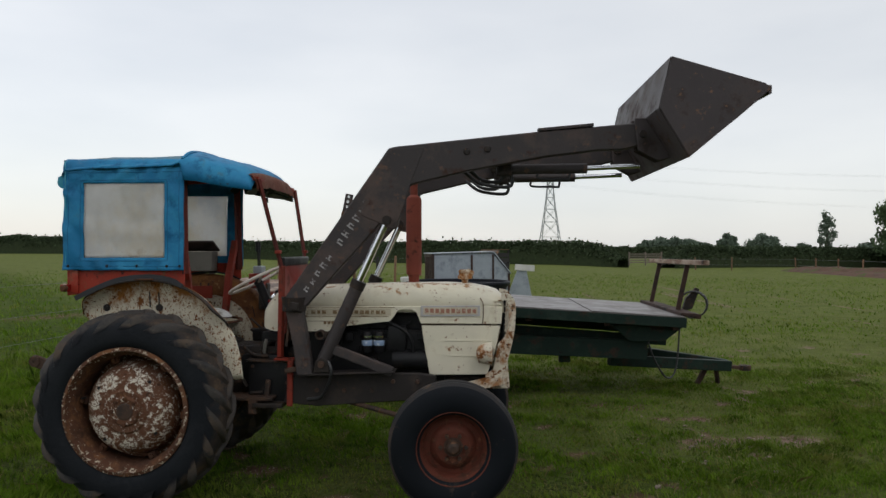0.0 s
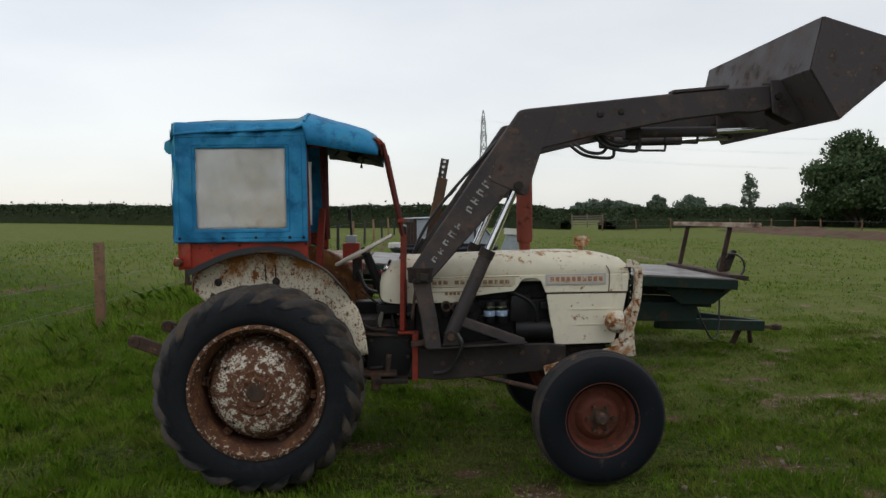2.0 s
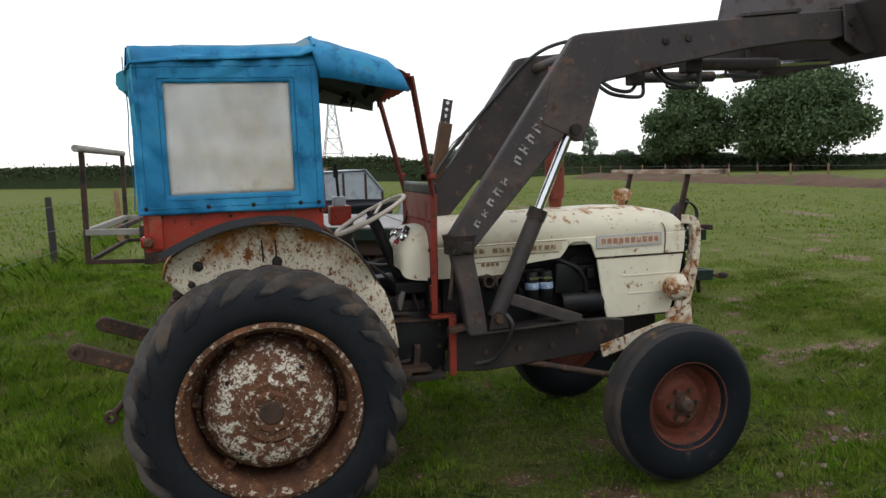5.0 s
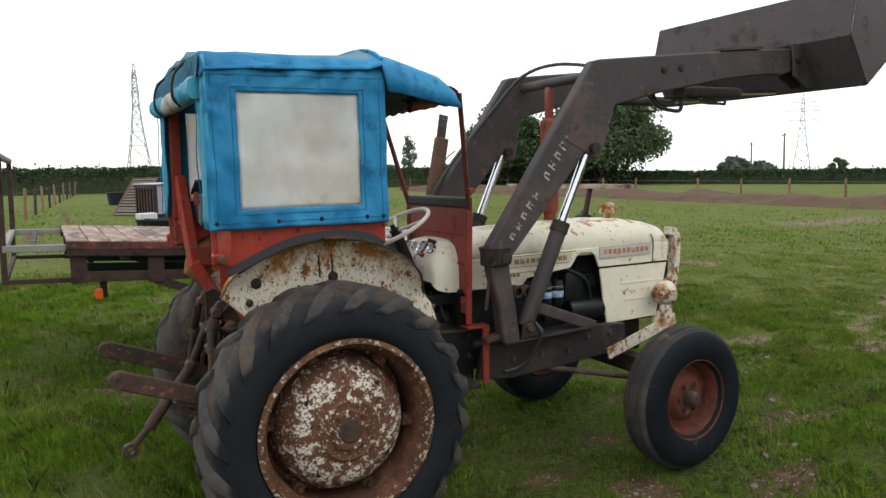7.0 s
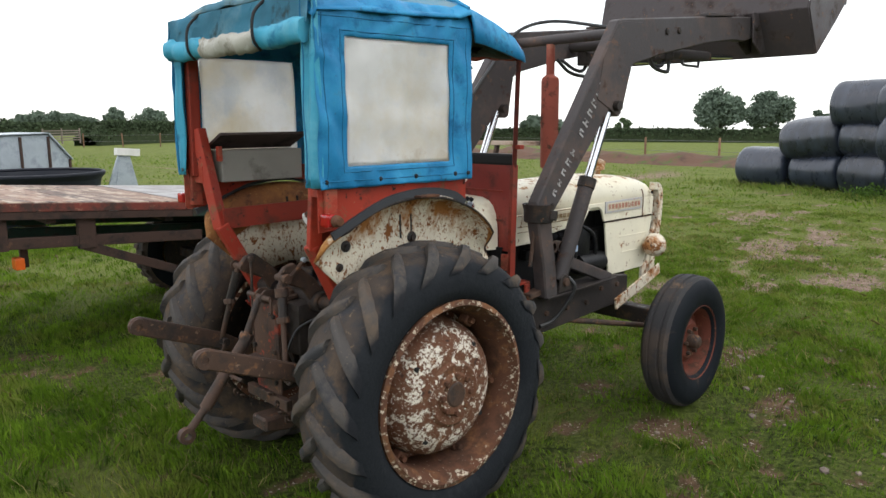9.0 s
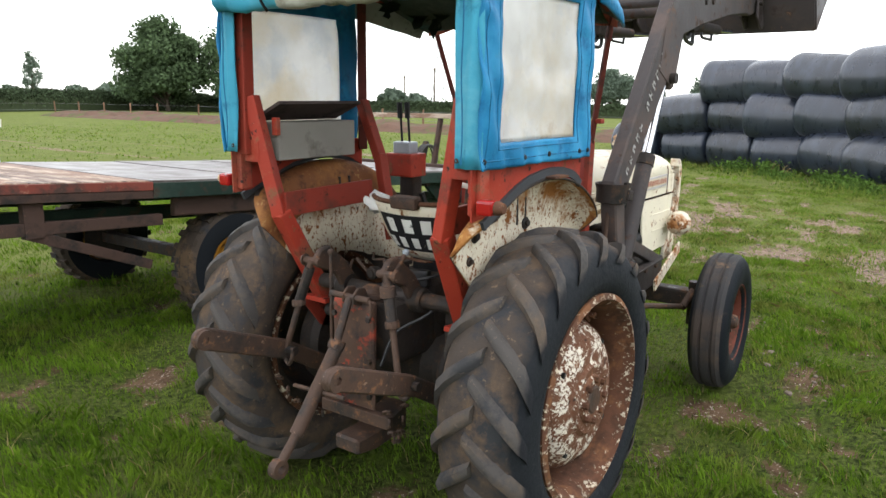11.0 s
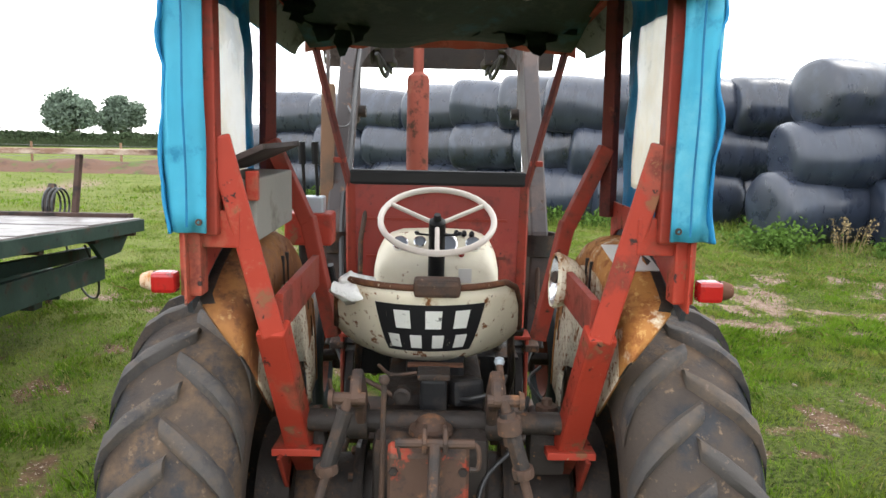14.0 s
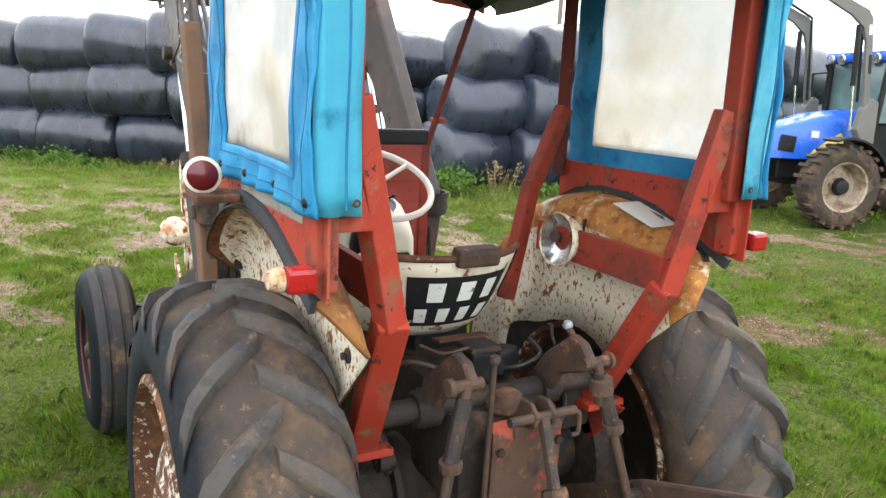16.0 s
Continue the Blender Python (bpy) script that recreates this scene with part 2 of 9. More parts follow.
M["black_iron"] = surface("black_engine_iron", (0.011, 0.011, 0.012), [((0.036, 0.030, 0.026), 8.0, 0.56, 0.70, 0.8)], 0.5, bump=0.2)
M["chrome"] = surface("chrome_rod", (0.72, 0.73, 0.75), rough=0.16, metal=1.0, vary=0.05, rough_vary=0.06)
M["canvas"] = surface("faded_blue_canvas", (0.018, 0.198, 0.405), [((0.045, 0.30, 0.50), 3.0, 0.50, 0.70, 0.6), ((0.010, 0.115, 0.25), 7.0, 0.53, 0.66, 0.7), ((0.085, 0.115, 0.12), 6.0, 0.62, 0.78, 0.8), ((0.05, 0.08, 0.09), 30.0, 0.63, 0.72, 0.8)], 0.5, bump=0.55, bump_scale=8, vary=0.2)
# paler, greener blue than the side canvas
M["canvas_flap"] = surface("pale_blue_canvas", (0.045, 0.285, 0.41), [((0.11, 0.36, 0.46), 3.5, 0.50, 0.68, 0.6), ((0.02, 0.17, 0.28), 9.0, 0.56, 0.68, 0.7), ((0.10, 0.13, 0.12), 7.0, 0.64, 0.76, 0.8)], 0.55, bump=0.5, bump_scale=8, vary=0.2)
M["seam"] = surface("dark_canvas_seam", (0.014, 0.135, 0.265), rough=0.7, vary=0.25, vary_scale=30)
M["canvas_old"] = surface("sun_bleached_canvas", (0.065, 0.24, 0.34), [((0.16, 0.33, 0.40), 5.0, 0.50, 0.66, 0.7), ((0.05, 0.085, 0.09), 8.0, 0.58, 0.70, 0.9)], 0.75, bump=0.5, bump_scale=14)
M["roof_cloth"] = surface("weathered_roof_cloth", (0.075, 0.20, 0.28), [((0.17, 0.24, 0.26), 3.0, 0.50, 0.66, 0.7), ((0.05, 0.07, 0.06), 7.0, 0.56, 0.68, 0.9)], 0.8, bump=0.4, bump_scale=16)
M["lining"] = surface("torn_dark_green_lining", (0.030, 0.046, 0.038), [((0.075, 0.085, 0.068), 6.0, 0.53, 0.68, 0.9), ((0.02, 0.075, 0.085), 3.0, 0.56, 0.66, 0.9)], 0.9, bump=0.5, bump_scale=30)
M["visor_lining"] = surface("pale_grey_green_lining", (0.20, 0.235, 0.20), [((0.07, 0.085, 0.07), 7.0, 0.50, 0.64, 0.9), ((0.03, 0.04, 0.035), 16.0, 0.58, 0.66, 0.9)], 0.9, bump=0.3, bump_scale=20)
M["plastic"] = surface("milky_clear_plastic", (0.91, 0.905, 0.89), [((0.42, 0.29, 0.17), 6.0, 0.64, 0.86, 0.5), ((0.82, 0.755, 0.63), 2.1, 0.46, 0.70, 0.4), ((0.66, 0.70, 0.75), 2.4, 0.54, 0.76, 0.3)], 0.28, bump=0.25, bump_scale=5, vary=0.08, z_stain=(1.53, 1.69, 0.19, -0.10))
translucent(M["plastic"], 0.62)
for k_ in ("tyre", "front_tyre", "trailer_tread"):
    M[k_].node_tree.nodes["Principled BSDF"].inputs["Specular IOR Level"].default_value = 0.10


def worn_clean(m, dark, r0, r1):
    """Mud that thins out over the outer shoulder of a wheel turned round its own y axis, along an uneven line."""
    n, l = m.node_tree.nodes, m.node_tree.links
    base = n["Principled BSDF"].inputs["Base Color"]
    old = base.links[0].from_socket
    co, sep = n.new("ShaderNodeTexCoord"), n.new("ShaderNodeSeparateXYZ")
    l.new(co.outputs["Object"], sep.inputs[0])
    flat = n.new("ShaderNodeCombineXYZ")
    l.new(sep.outputs[0], flat.inputs[0])
    l.new(sep.outputs[2], flat.inputs[2])
    rad = n.new("ShaderNodeVectorMath")
    rad.operation = "LENGTH"
    l.new(flat.outputs[0], rad.inputs[0])
    ns = n.new("ShaderNodeTexNoise")
    ns.inputs["Scale"].default_value, ns.inputs["Detail"].default_value = 9.0, 6.0
    l.new(co.outputs["Object"], ns.inputs["Vector"])

    def calc(op, a, b):
        x = n.new("ShaderNodeMath")
        x.operation = op
        for i, v in enumerate((a, b)):
            if isinstance(v, float):
                x.inputs[i].default_value = v
            else:
                l.new(v, x.inputs[i])
        return x.outputs[0]

    def span(v, lo, hi):
        r = n.new("ShaderNodeMapRange")
        r.inputs["From Min"].default_value, r.inputs["From Max"].default_value = lo, hi
        l.new(v, r.inputs["Value"])
        return r.outputs[0]
    wobble = calc("MULTIPLY", calc("SUBTRACT", ns.outputs[0], 0.5), 0.11)
    out = span(calc("ADD", rad.outputs["Value"], wobble), r0, r1)
    inner = span(calc("ADD", calc("MULTIPLY", sep.outputs[1], -1.0), wobble), 0.02, 0.10)
    mx = n.new("ShaderNodeMix")
    mx.data_type = "RGBA"
    l.new(calc("MAXIMUM", out, inner), mx.inputs["Factor"])
    ins = [i for i in mx.inputs if i.type == "RGBA"]
    ins[0].default_value = rgb(dark)
    l.new(old, ins[1])
    l.new([o for o in mx.outputs if o.type == "RGBA"][0], base)


worn_clean(M["tread"], (0.010, 0.012, 0.015), 0.550, 0.590)
worn_clean(M["lug"], (0.011, 0.012, 0.015), 0.530, 0.556)
M["trim"] = surface("grey_rubber_strip", (0.040, 0.042, 0.047), rough=0.6, bump=0.1)
M["steering"] = surface("worn_ivory_plastic", (0.58, 0.52, 0.46), rough=0.45, vary=0.08)
M["black"] = surface("black_rubber", (0.015, 0.015, 0.016), rough=0.5, bump=0.05)
M["plate"] = surface("black_plate_paint", (0.014, 0.014, 0.015), [((0.55, 0.50, 0.40), 24.0, 0.66, 0.70, 0.6)], 0.55)
M["white_bar"] = surface("white_marking_paint", (0.62, 0.62, 0.58), [((0.05, 0.05, 0.05), 20.0, 0.62, 0.68, 0.7)], 0.6)
M["arm_mark"] = surface("worn_white_stencil", (0.38, 0.37, 0.36), [((0.082, 0.066, 0.062), 22.0, 0.50, 0.58, 0.7)], 0.7)
M["red_bar"] = surface("red_marking_paint", (0.36, 0.17, 0.12), [((0.60, 0.55, 0.45), 40.0, 0.55, 0.62, 0.6)], 0.6)
M["gold_bar"] = surface("tarnished_gold_marking", (0.22, 0.145, 0.075), [((0.50, 0.43, 0.31), 50.0, 0.54, 0.60, 0.6)], 0.6)
M["strip_pale"] = surface("yellowed_marking_strip", (0.55, 0.49, 0.37), [((0.38, 0.30, 0.19), 8.0, 0.52, 0.66, 0.6)], 0.55)
M["badge"] = surface("dull_badge_metal", (0.46, 0.45, 0.46), [((0.44, 0.31, 0.27), 30.0, 0.56, 0.64, 0.6)], 0.5, metal=0.2)
M["grey_box"] = surface("grey_toolbox_paint", (0.25, 0.235, 0.21), [((0.12, 0.10, 0.085), 5.0, 0.55, 0.70, 0.8)], 0.65, bump=0.08)
M["box_lid"] = surface("brown_box_lid", (0.075, 0.055, 0.05), [((0.03, 0.025, 0.025), 6.0, 0.5, 0.65, 0.8)], 0.6, bump=0.08)
M["bag"] = surface("crumpled_white_plastic", (0.74, 0.74, 0.72), [((0.33, 0.31, 0.26), 9.0, 0.52, 0.66, 0.5)], 0.4, bump=0.8, bump_scale=35)
M["dirty_film"] = surface("dirty_rolled_plastic", (0.36, 0.35, 0.30), [((0.17, 0.15, 0.11), 9.0, 0.50, 0.64, 0.7), ((0.50, 0.50, 0.46), 16.0, 0.58, 0.68, 0.4)], 0.5, bump=0.8, bump_scale=25)
M["filter"] = surface("blue_white_filter_band", (0.26, 0.36, 0.52), [((0.62, 0.66, 0.70), 40.0, 0.55, 0.60, 0.4)], 0.35)
M["lens_red"] = surface("red_lamp_lens", (0.30, 0.010, 0.010), [((0.12, 0.01, 0.01), 30.0, 0.50, 0.62, 0.3)], 0.2, vary=0.2)
M["lens_dark"] = surface("dark_red_reflector", (0.10, 0.008, 0.012), rough=0.15)
M["lens_orange"] = surface("orange_lamp_lens", (0.65, 0.12, 0.02), rough=0.25)
M["glass"] = surface("lamp_glass", (0.55, 0.56, 0.56), [((0.22, 0.18, 0.13), 10.0, 0.52, 0.68, 0.6)], rough=0.16, metal=0.9)
M["dial"] = surface("grey_gauge_face", (0.16, 0.18, 0.21), rough=0.3)
M["rim_dirty"] = surface("mud_splashed_rim", (0.34, 0.29, 0.22), [((0.17, 0.11, 0.07), 6.0, 0.44, 0.60, 0.9)], 0.6, bump=0.1)
M["hose"] = surface("black_hose", (0.02, 0.02, 0.021), rough=0.45)
M["wood_red"] = surface("weathered_red_planks", (0.165, 0.098, 0.066), [((0.40, 0.32, 0.25), 8.0, 0.47, 0.60, 0.7), ((0.060, 0.038, 0.030), 6.0, 0.52, 0.62, 0.6), ((0.22, 0.085, 0.055), 2.5, 0.58, 0.72, 0.6)], 0.6, obj_vary=0.5, bump=0.35, bump_scale=30, stretch=(1.0, 0.35, 1.0))
M["rave"] = surface("faded_red_edge_board", (0.17, 0.042, 0.030), [((0.055, 0.034, 0.028), 5.0, 0.46, 0.60, 0.8), ((0.26, 0.12, 0.085), 14.0, 0.60, 0.68, 0.8)], 0.65, bump=0.2)
M["ply"] = surface("wet_deck_boards", (0.125, 0.108, 0.102), [((0.060, 0.045, 0.040), 4.0, 0.50, 0.64, 0.30), ((0.26, 0.23, 0.21), 9.0, 0.58, 0.70, 0.5)], 0.45, obj_vary=0.15, bump=0.12)
M["green_steel"] = surface("dark_green_steel", (0.010, 0.024, 0.018), [((0.024, 0.042, 0.032), 3.0, 0.52, 0.66, 0.7), ((0.055, 0.032, 0.022), 7.0, 0.54, 0.66, 0.85), ((0.012, 0.012, 0.012), 14.0, 0.58, 0.68, 0.8)], 0.6, bump=0.12)
M["brown_steel"] = surface("rust_brown_steel", (0.052, 0.030, 0.023), [((0.020, 0.017, 0.016), 6.0, 0.5, 0.64, 0.85), ((0.10, 0.055, 0.038), 18.0, 0.60, 0.68, 0.9)], 0.7, bump=0.15)
M["yellow"] = surface("yellow_rim_paint", (0.42, 0.19, 0.016), [((0.10, 0.065, 0.04), 9.0, 0.46, 0.62, 0.9), ((0.03, 0.025, 0.02), 16.0, 0.55, 0.66, 0.9)], 0.6)
M["post"] = surface("weathered_fence_wood", (0.20, 0.115, 0.07), [((0.10, 0.07, 0.05), 8.0, 0.5, 0.65, 0.9)], 0.85, obj_vary=0.3, bump=0.3)
M["post_dark"] = surface("creosoted_fence_wood", (0.035, 0.033, 0.033), rough=0.85, obj_vary=0.3, bump=0.3)
M["wire"] = surface("fence_wire", (0.16, 0.16, 0.16), rough=0.5, metal=0.6)
M["galv"] = surface("galvanised_sheet", (0.36, 0.40, 0.44), [((0.22, 0.25, 0.28), 3.0, 0.5, 0.66, 0.5)], 0.45, metal=0.35, bump=0.1, bump_scale=6)
M["trough"] = surface("black_moulded_plastic", (0.010, 0.012, 0.018), rough=0.55)
M["wrap"] = surface("black_bale_wrap", (0.015, 0.020, 0.033), [((0.032, 0.042, 0.064), 2.0, 0.48, 0.66, 0.30), ((0.065, 0.070, 0.080), 11.0, 0.68, 0.78, 0.5)], 0.33, obj_vary=0.3, bump=0.16, bump_scale=2.6, stretch=(1.0, 2.2, 1.0))
M["wrap"].node_tree.nodes["Principled BSDF"].inputs["Specular IOR Level"].default_value = 0.65
M["earth"] = surface("red_earth", (0.105, 0.058, 0.038), [((0.070, 0.042, 0.030), 1.2, 0.50, 0.64, 0.95), ((0.065, 0.090, 0.022), 0.9, 0.53, 0.61, 0.95)], 0.95, bump=0.6, bump_scale=6)
M["steel_far"] = surface("grey_lattice_steel", (0.36, 0.375, 0.39), rough=0.6)
M["pole"] = surface("weathered_pole_wood", (0.17, 0.14, 0.12), rough=0.9, bump=0.1)
M["bark"] = surface("tree_bark", (0.075, 0.058, 0.044), rough=0.95, bump=0.4, bump_scale=8)
M["leaf"] = surface("oak_foliage", (0.088, 0.130, 0.064), rough=0.9, vary=0.35, vary_scale=0.35, island=True, obj_vary=0.4)
# distance haze is mixed into this paler, greyer leaf colour
M["leaf_far"] = surface("hazed_far_foliage", (0.130, 0.170, 0.128), rough=0.9, vary=0.3, vary_scale=0.15, island=True, obj_vary=0.25)
M["hedge_leaf"] = surface("hedge_foliage", (0.056, 0.078, 0.042), rough=0.85, vary=0.35, vary_scale=0.5, island=True, obj_vary=0.4)
# core sheet: the shade between the leaves is put into its colour
M["hedge_core"] = surface("hedge_inner_shade", (0.030, 0.042, 0.018), rough=0.95, vary=0.3)
M["weed"] = surface("weed_leaves", (0.085, 0.150, 0.030), rough=0.65, vary=0.3, vary_scale=1.5, island=True, obj_vary=0.4)
M["dry_weed"] = surface("dry_weed_stems", (0.24, 0.18, 0.09), rough=0.85, island=True, obj_vary=0.3)
M["grass"] = surface("grass_blades", (0.112, 0.198, 0.015), [((0.215, 0.215, 0.055), 1.1, 0.49, 0.64, 0.7), ((0.050, 0.105, 0.010), 2.1, 0.53, 0.64, 0.7), ((0.180, 0.285, 0.024), 6.0, 0.53, 0.62, 0.65), ((0.026, 0.055, 0.008), 8.0, 0.54, 0.63, 0.7)], 0.6, vary=0.35, vary_scale=0.6, island=False)
M["pale_grass"] = surface("trampled_pale_grass", (0.165, 0.235, 0.042), [((0.27, 0.255, 0.095), 1.3, 0.48, 0.62, 0.7), ((0.075, 0.130, 0.016), 2.3, 0.53, 0.64, 0.7), ((0.225, 0.30, 0.06), 7.0, 0.53, 0.62, 0.65)], 0.7, vary=0.3, vary_scale=0.6)
M["nose"] = surface("flaking_nose_paint", (0.66, 0.60, 0.48), [((0.36, 0.17, 0.07), 7.0, 0.50, 0.62, 0.8), (RUST, 16.0, 0.53, 0.58, 0.9), (DARK_RUST, 34.0, 0.59, 0.64, 0.95)], 0.5, bump=0.15)
M["bonnet"] = surface("bonnet_cream_paint", (0.70, 0.65, 0.51), [((0.36, 0.19, 0.08), 16.0, 0.56, 0.62, 0.85), ((0.50, 0.42, 0.29), 3.0, 0.56, 0.74, 0.6), (RUST, 26.0, 0.63, 0.67, 0.9)], 0.42, bump=0.08, z_stain=(1.24, 1.35, -0.10, 0.04))
M["dry_grass"] = surface("straw_coloured_blades", (0.24, 0.20, 0.085), rough=0.8, vary=0.3, vary_scale=2.0)
M["blue_body"] = surface("bright_blue_bodywork", (0.02, 0.11, 0.55), rough=0.28, vary=0.05)
M["tractor_grey"] = surface("grey_loader_paint", (0.14, 0.135, 0.125), rough=0.5)
M["cab_glass"] = surface("greenish_cab_glass", (0.10, 0.16, 0.15), rough=0.08, vary=0.2)
M["yellow_mark"] = surface("yellow_marking", (0.62, 0.52, 0.10), rough=0.4)
for k_, sh_ in (("canvas", 0.10), ("dry_grass", 0.3), ("leaf", 0.25), ("leaf_far", 0.25), ("hedge_leaf", 0.2), ("weed", 0.3), ("grass", 0.3), ("pale_grass", 0.3)):
    translucent(M[k_], sh_)
for k_ in ("grass", "pale_grass", "dry_grass", "weed", "leaf", "leaf_far", "hedge_leaf"):
    M[k_].node_tree.nodes["Principled BSDF"].inputs["Specular IOR Level"].default_value = 0.06
M["stone"] = surface("scattered_stone", (0.17, 0.135, 0.11), rough=0.9, obj_vary=0.3, island=True)
M["rag"] = surface("white_label_sheet", (0.58, 0.57, 0.54), [((0.35, 0.28, 0.2), 6.0, 0.6, 0.7, 0.7)], 0.6)


# ---- mesh helpers ----
def part(name, bm, material, parent=None, label="", smooth=None):
    """Links a bmesh as one mesh object under parent. smooth: degrees up to which edges are shaded smooth."""
    bmesh.ops.recalc_face_normals(bm, faces=bm.faces)
    if smooth:
        lim = radians(smooth)
        for f in bm.faces:
            f.smooth = True
        for e in bm.edges:
            if len(e.link_faces) == 2 and e.calc_face_angle(0.0) > lim:
                e.smooth = False
    me = bpy.data.meshes.new(name)
    bm.to_mesh(me)
    bm.free()
    me.materials.append(M[material])
    ob = new(name, me)
    if parent is not None:
        ob.parent = parent
    if label:
        ob["label"] = label
    return ob


def thing(name, label, category, group="", kind="", at=(0, 0, 0)):
    ob = new(name)
    ob.empty_display_size = 0.2
    ob.location = at
    return tagged(ob, label, category, group, kind)


def add_box(bm, c, size, rot=(0, 0, 0), bevel=0.0):
    """A box at c, turned by rot degrees, with bevelled edges."""
    r = bmesh.ops.create_cube(bm, size=1.0, matrix=pose(*c, *rot) @ Matrix.Diagonal((*size, 1)))
    if bevel:
        edges = list({e for v in r["verts"] for e in v.link_edges})
        bmesh.ops.bevel(bm, geom=edges, offset=bevel, segments=2, profile=0.6, affect="EDGES")
    return bm


def box(c, size, rot=(0, 0, 0), bevel=0.004):
    return add_box(bmesh.new(), c, size, rot, bevel)


def add_prism(bm, pts, y0, y1, bevel=0.0):
    """A plate: the outline pts in x, z, from y0 to y1."""
    a = [bm.verts.new((x, y0, z)) for x, z in pts]
    b = [bm.verts.new((x, y1, z)) for x, z in pts]
    n = len(pts)
    faces = [bm.faces.new(a), bm.faces.new(b[::-1])]
    for i in range(n):
        faces.append(bm.faces.new((a[i], b[i], b[(i + 1) % n], a[(i + 1) % n])))
    if bevel:
        bmesh.ops.recalc_face_normals(bm, faces=faces)
        bmesh.ops.bevel(bm, geom=list({e for f in faces for e in f.edges}), offset=bevel, segments=1, affect="EDGES")
    return bm


def prism(pts, y0, y1, bevel=0.004):
    return add_prism(bmesh.new(), pts, y0, y1, bevel)


def add_tube(bm, pts, r, seg=10, caps=True, r_end=None):
    """A round bar along pts; r may taper to r_end."""
    pts = [Vector(p) for p in pts]
    rings = []
    side = None
    for i, p in enumerate(pts):
        d = (pts[min(i + 1, len(pts) - 1)] - pts[max(i - 1, 0)]).normalized()
        if side is None:
            side = d.orthogonal().normalized()
        side = (side - d * side.dot(d)).normalized()
        up = d.cross(side)
        k = i / max(1, len(pts) - 1)
        rr = r if r_end is None else r + (r_end - r) * k
        rings.append([bm.verts.new(p + (side * math.cos(a) + up * math.sin(a)) * rr) for a in (2 * math.pi * j / seg for j in range(seg))])
    for a, b in zip(rings, rings[1:]):
        for j in range(seg):
            bm.faces.new((a[j], a[(j + 1) % seg], b[(j + 1) % seg], b[j]))
    if caps:
        bm.faces.new(rings[0][::-1])
        bm.faces.new(rings[-1])
    return bm


def tube(pts, r, seg=10, **k):
    return add_tube(bmesh.new(), pts, r, seg, **k)


def arc_pts(pts, n=8):
    """A smooth curve through pts (Catmull-Rom)."""
    p = [Vector(q) for q in pts]
    p = [p[0] * 2 - p[1], *p, p[-1] * 2 - p[-2]]
    out = []
    for i in range(1, len(p) - 2):
        for j in range(n):
            t = j / n
            out.append(0.5 * ((2 * p[i]) + (p[i + 1] - p[i - 1]) * t + (2 * p[i - 1] - 5 * p[i] + 4 * p[i + 1] - p[i + 2]) * t * t + (3 * p[i] - p[i - 1] - 3 * p[i + 1] + p[i + 2]) * t ** 3))
    out.append(p[-2])
    return out


def add_lathe(bm, prof, seg=48, m=None, close=False):
    """A turned form round the y axis; prof is (radius, y)."""
    m = m or Matrix()
    rings = []
    for r, y in prof:
        if r < 1e-5:
            rings.append([bm.verts.new(m @ Vector((0, y, 0)))])
        else:
            rings.append([bm.verts.new(m @ Vector((r * math.cos(a), y, r * math.sin(a)))) for a in (2 * math.pi * j / seg for j in range(seg))])
    if close:
        rings.append(rings[0])
    for a, b in zip(rings, rings[1:]):
        for j in range(seg):
            q = (a[j % len(a)], a[(j + 1) % len(a)], b[(j + 1) % len(b)], b[j % len(b)])
            q = list(dict.fromkeys(q))
            if len(q) > 2:
                bm.faces.new(q)
    return bm


def lathe(prof, seg=48, m=None, close=False):
    return add_lathe(bmesh.new(), prof, seg, m, close)


def raw_mesh(name, verts, faces, material, parent=None, label=""):
    """One mesh from numpy arrays of equal-sized faces."""
    me = bpy.data.meshes.new(name)
    verts, faces = np.asarray(verts, np.float32), np.asarray(faces, np.int32)
    k = faces.shape[1]
    me.vertices.add(len(verts))
    me.vertices.foreach_set("co", verts.ravel())
    me.loops.add(faces.size)
    me.loops.foreach_set("vertex_index", faces.ravel())
    me.polygons.add(len(faces))
    me.polygons.foreach_set("loop_start", np.arange(0, faces.size, k, dtype=np.int32))
    me.update(calc_edges=True)
    me.materials.append(M[material])
    ob = new(name, me)
    if parent is not None:
        ob.parent = parent
    if label:
        ob["label"] = label
    return ob


# ---- ground ----
def smooth_step(a, b, v):
    t = np.clip((v - a) / (b - a), 0, 1)
    return t * t * (3 - 2 * t)


def height(x, y):
    """The lie of the land: level round the tractor, falling gently ahead of it and rising behind."""
    x, y = np.asarray(x, float), np.asarray(y, float)
    h = -0.30 * smooth_step(8, 22, x) - 1.05 * smooth_step(22, 110, x)
    h = h + 0.95 * smooth_step(-4, -55, x) * smooth_step(20, 90, y)
    return h - fall(x, y)


def fall(x, y):
    """How far the land drops away past the far hedge."""
    return 0.0135 * np.maximum(0.0, np.hypot(x, y) - 125.0) * smooth_step(40, 110, np.asarray(x, float))


def rough_ground(x, y):
    return 0.018 * np.sin(1.7 * x + 0.6 * y) * np.sin(1.3 * y - 0.5 * x) + 0.010 * np.sin(4.1 * x + 1.0) * np.sin(3.7 * y + 2.0)


def ground_axis(lo, hi, step, reach):
    near = np.arange(lo, hi + 1e-6, step)
    grow, d = [], step
    while sum(grow) < reach:
        d *= 1.35
        grow.append(d)
    c = np.cumsum(grow)
    return np.concatenate([lo - c[::-1], near, hi + c])


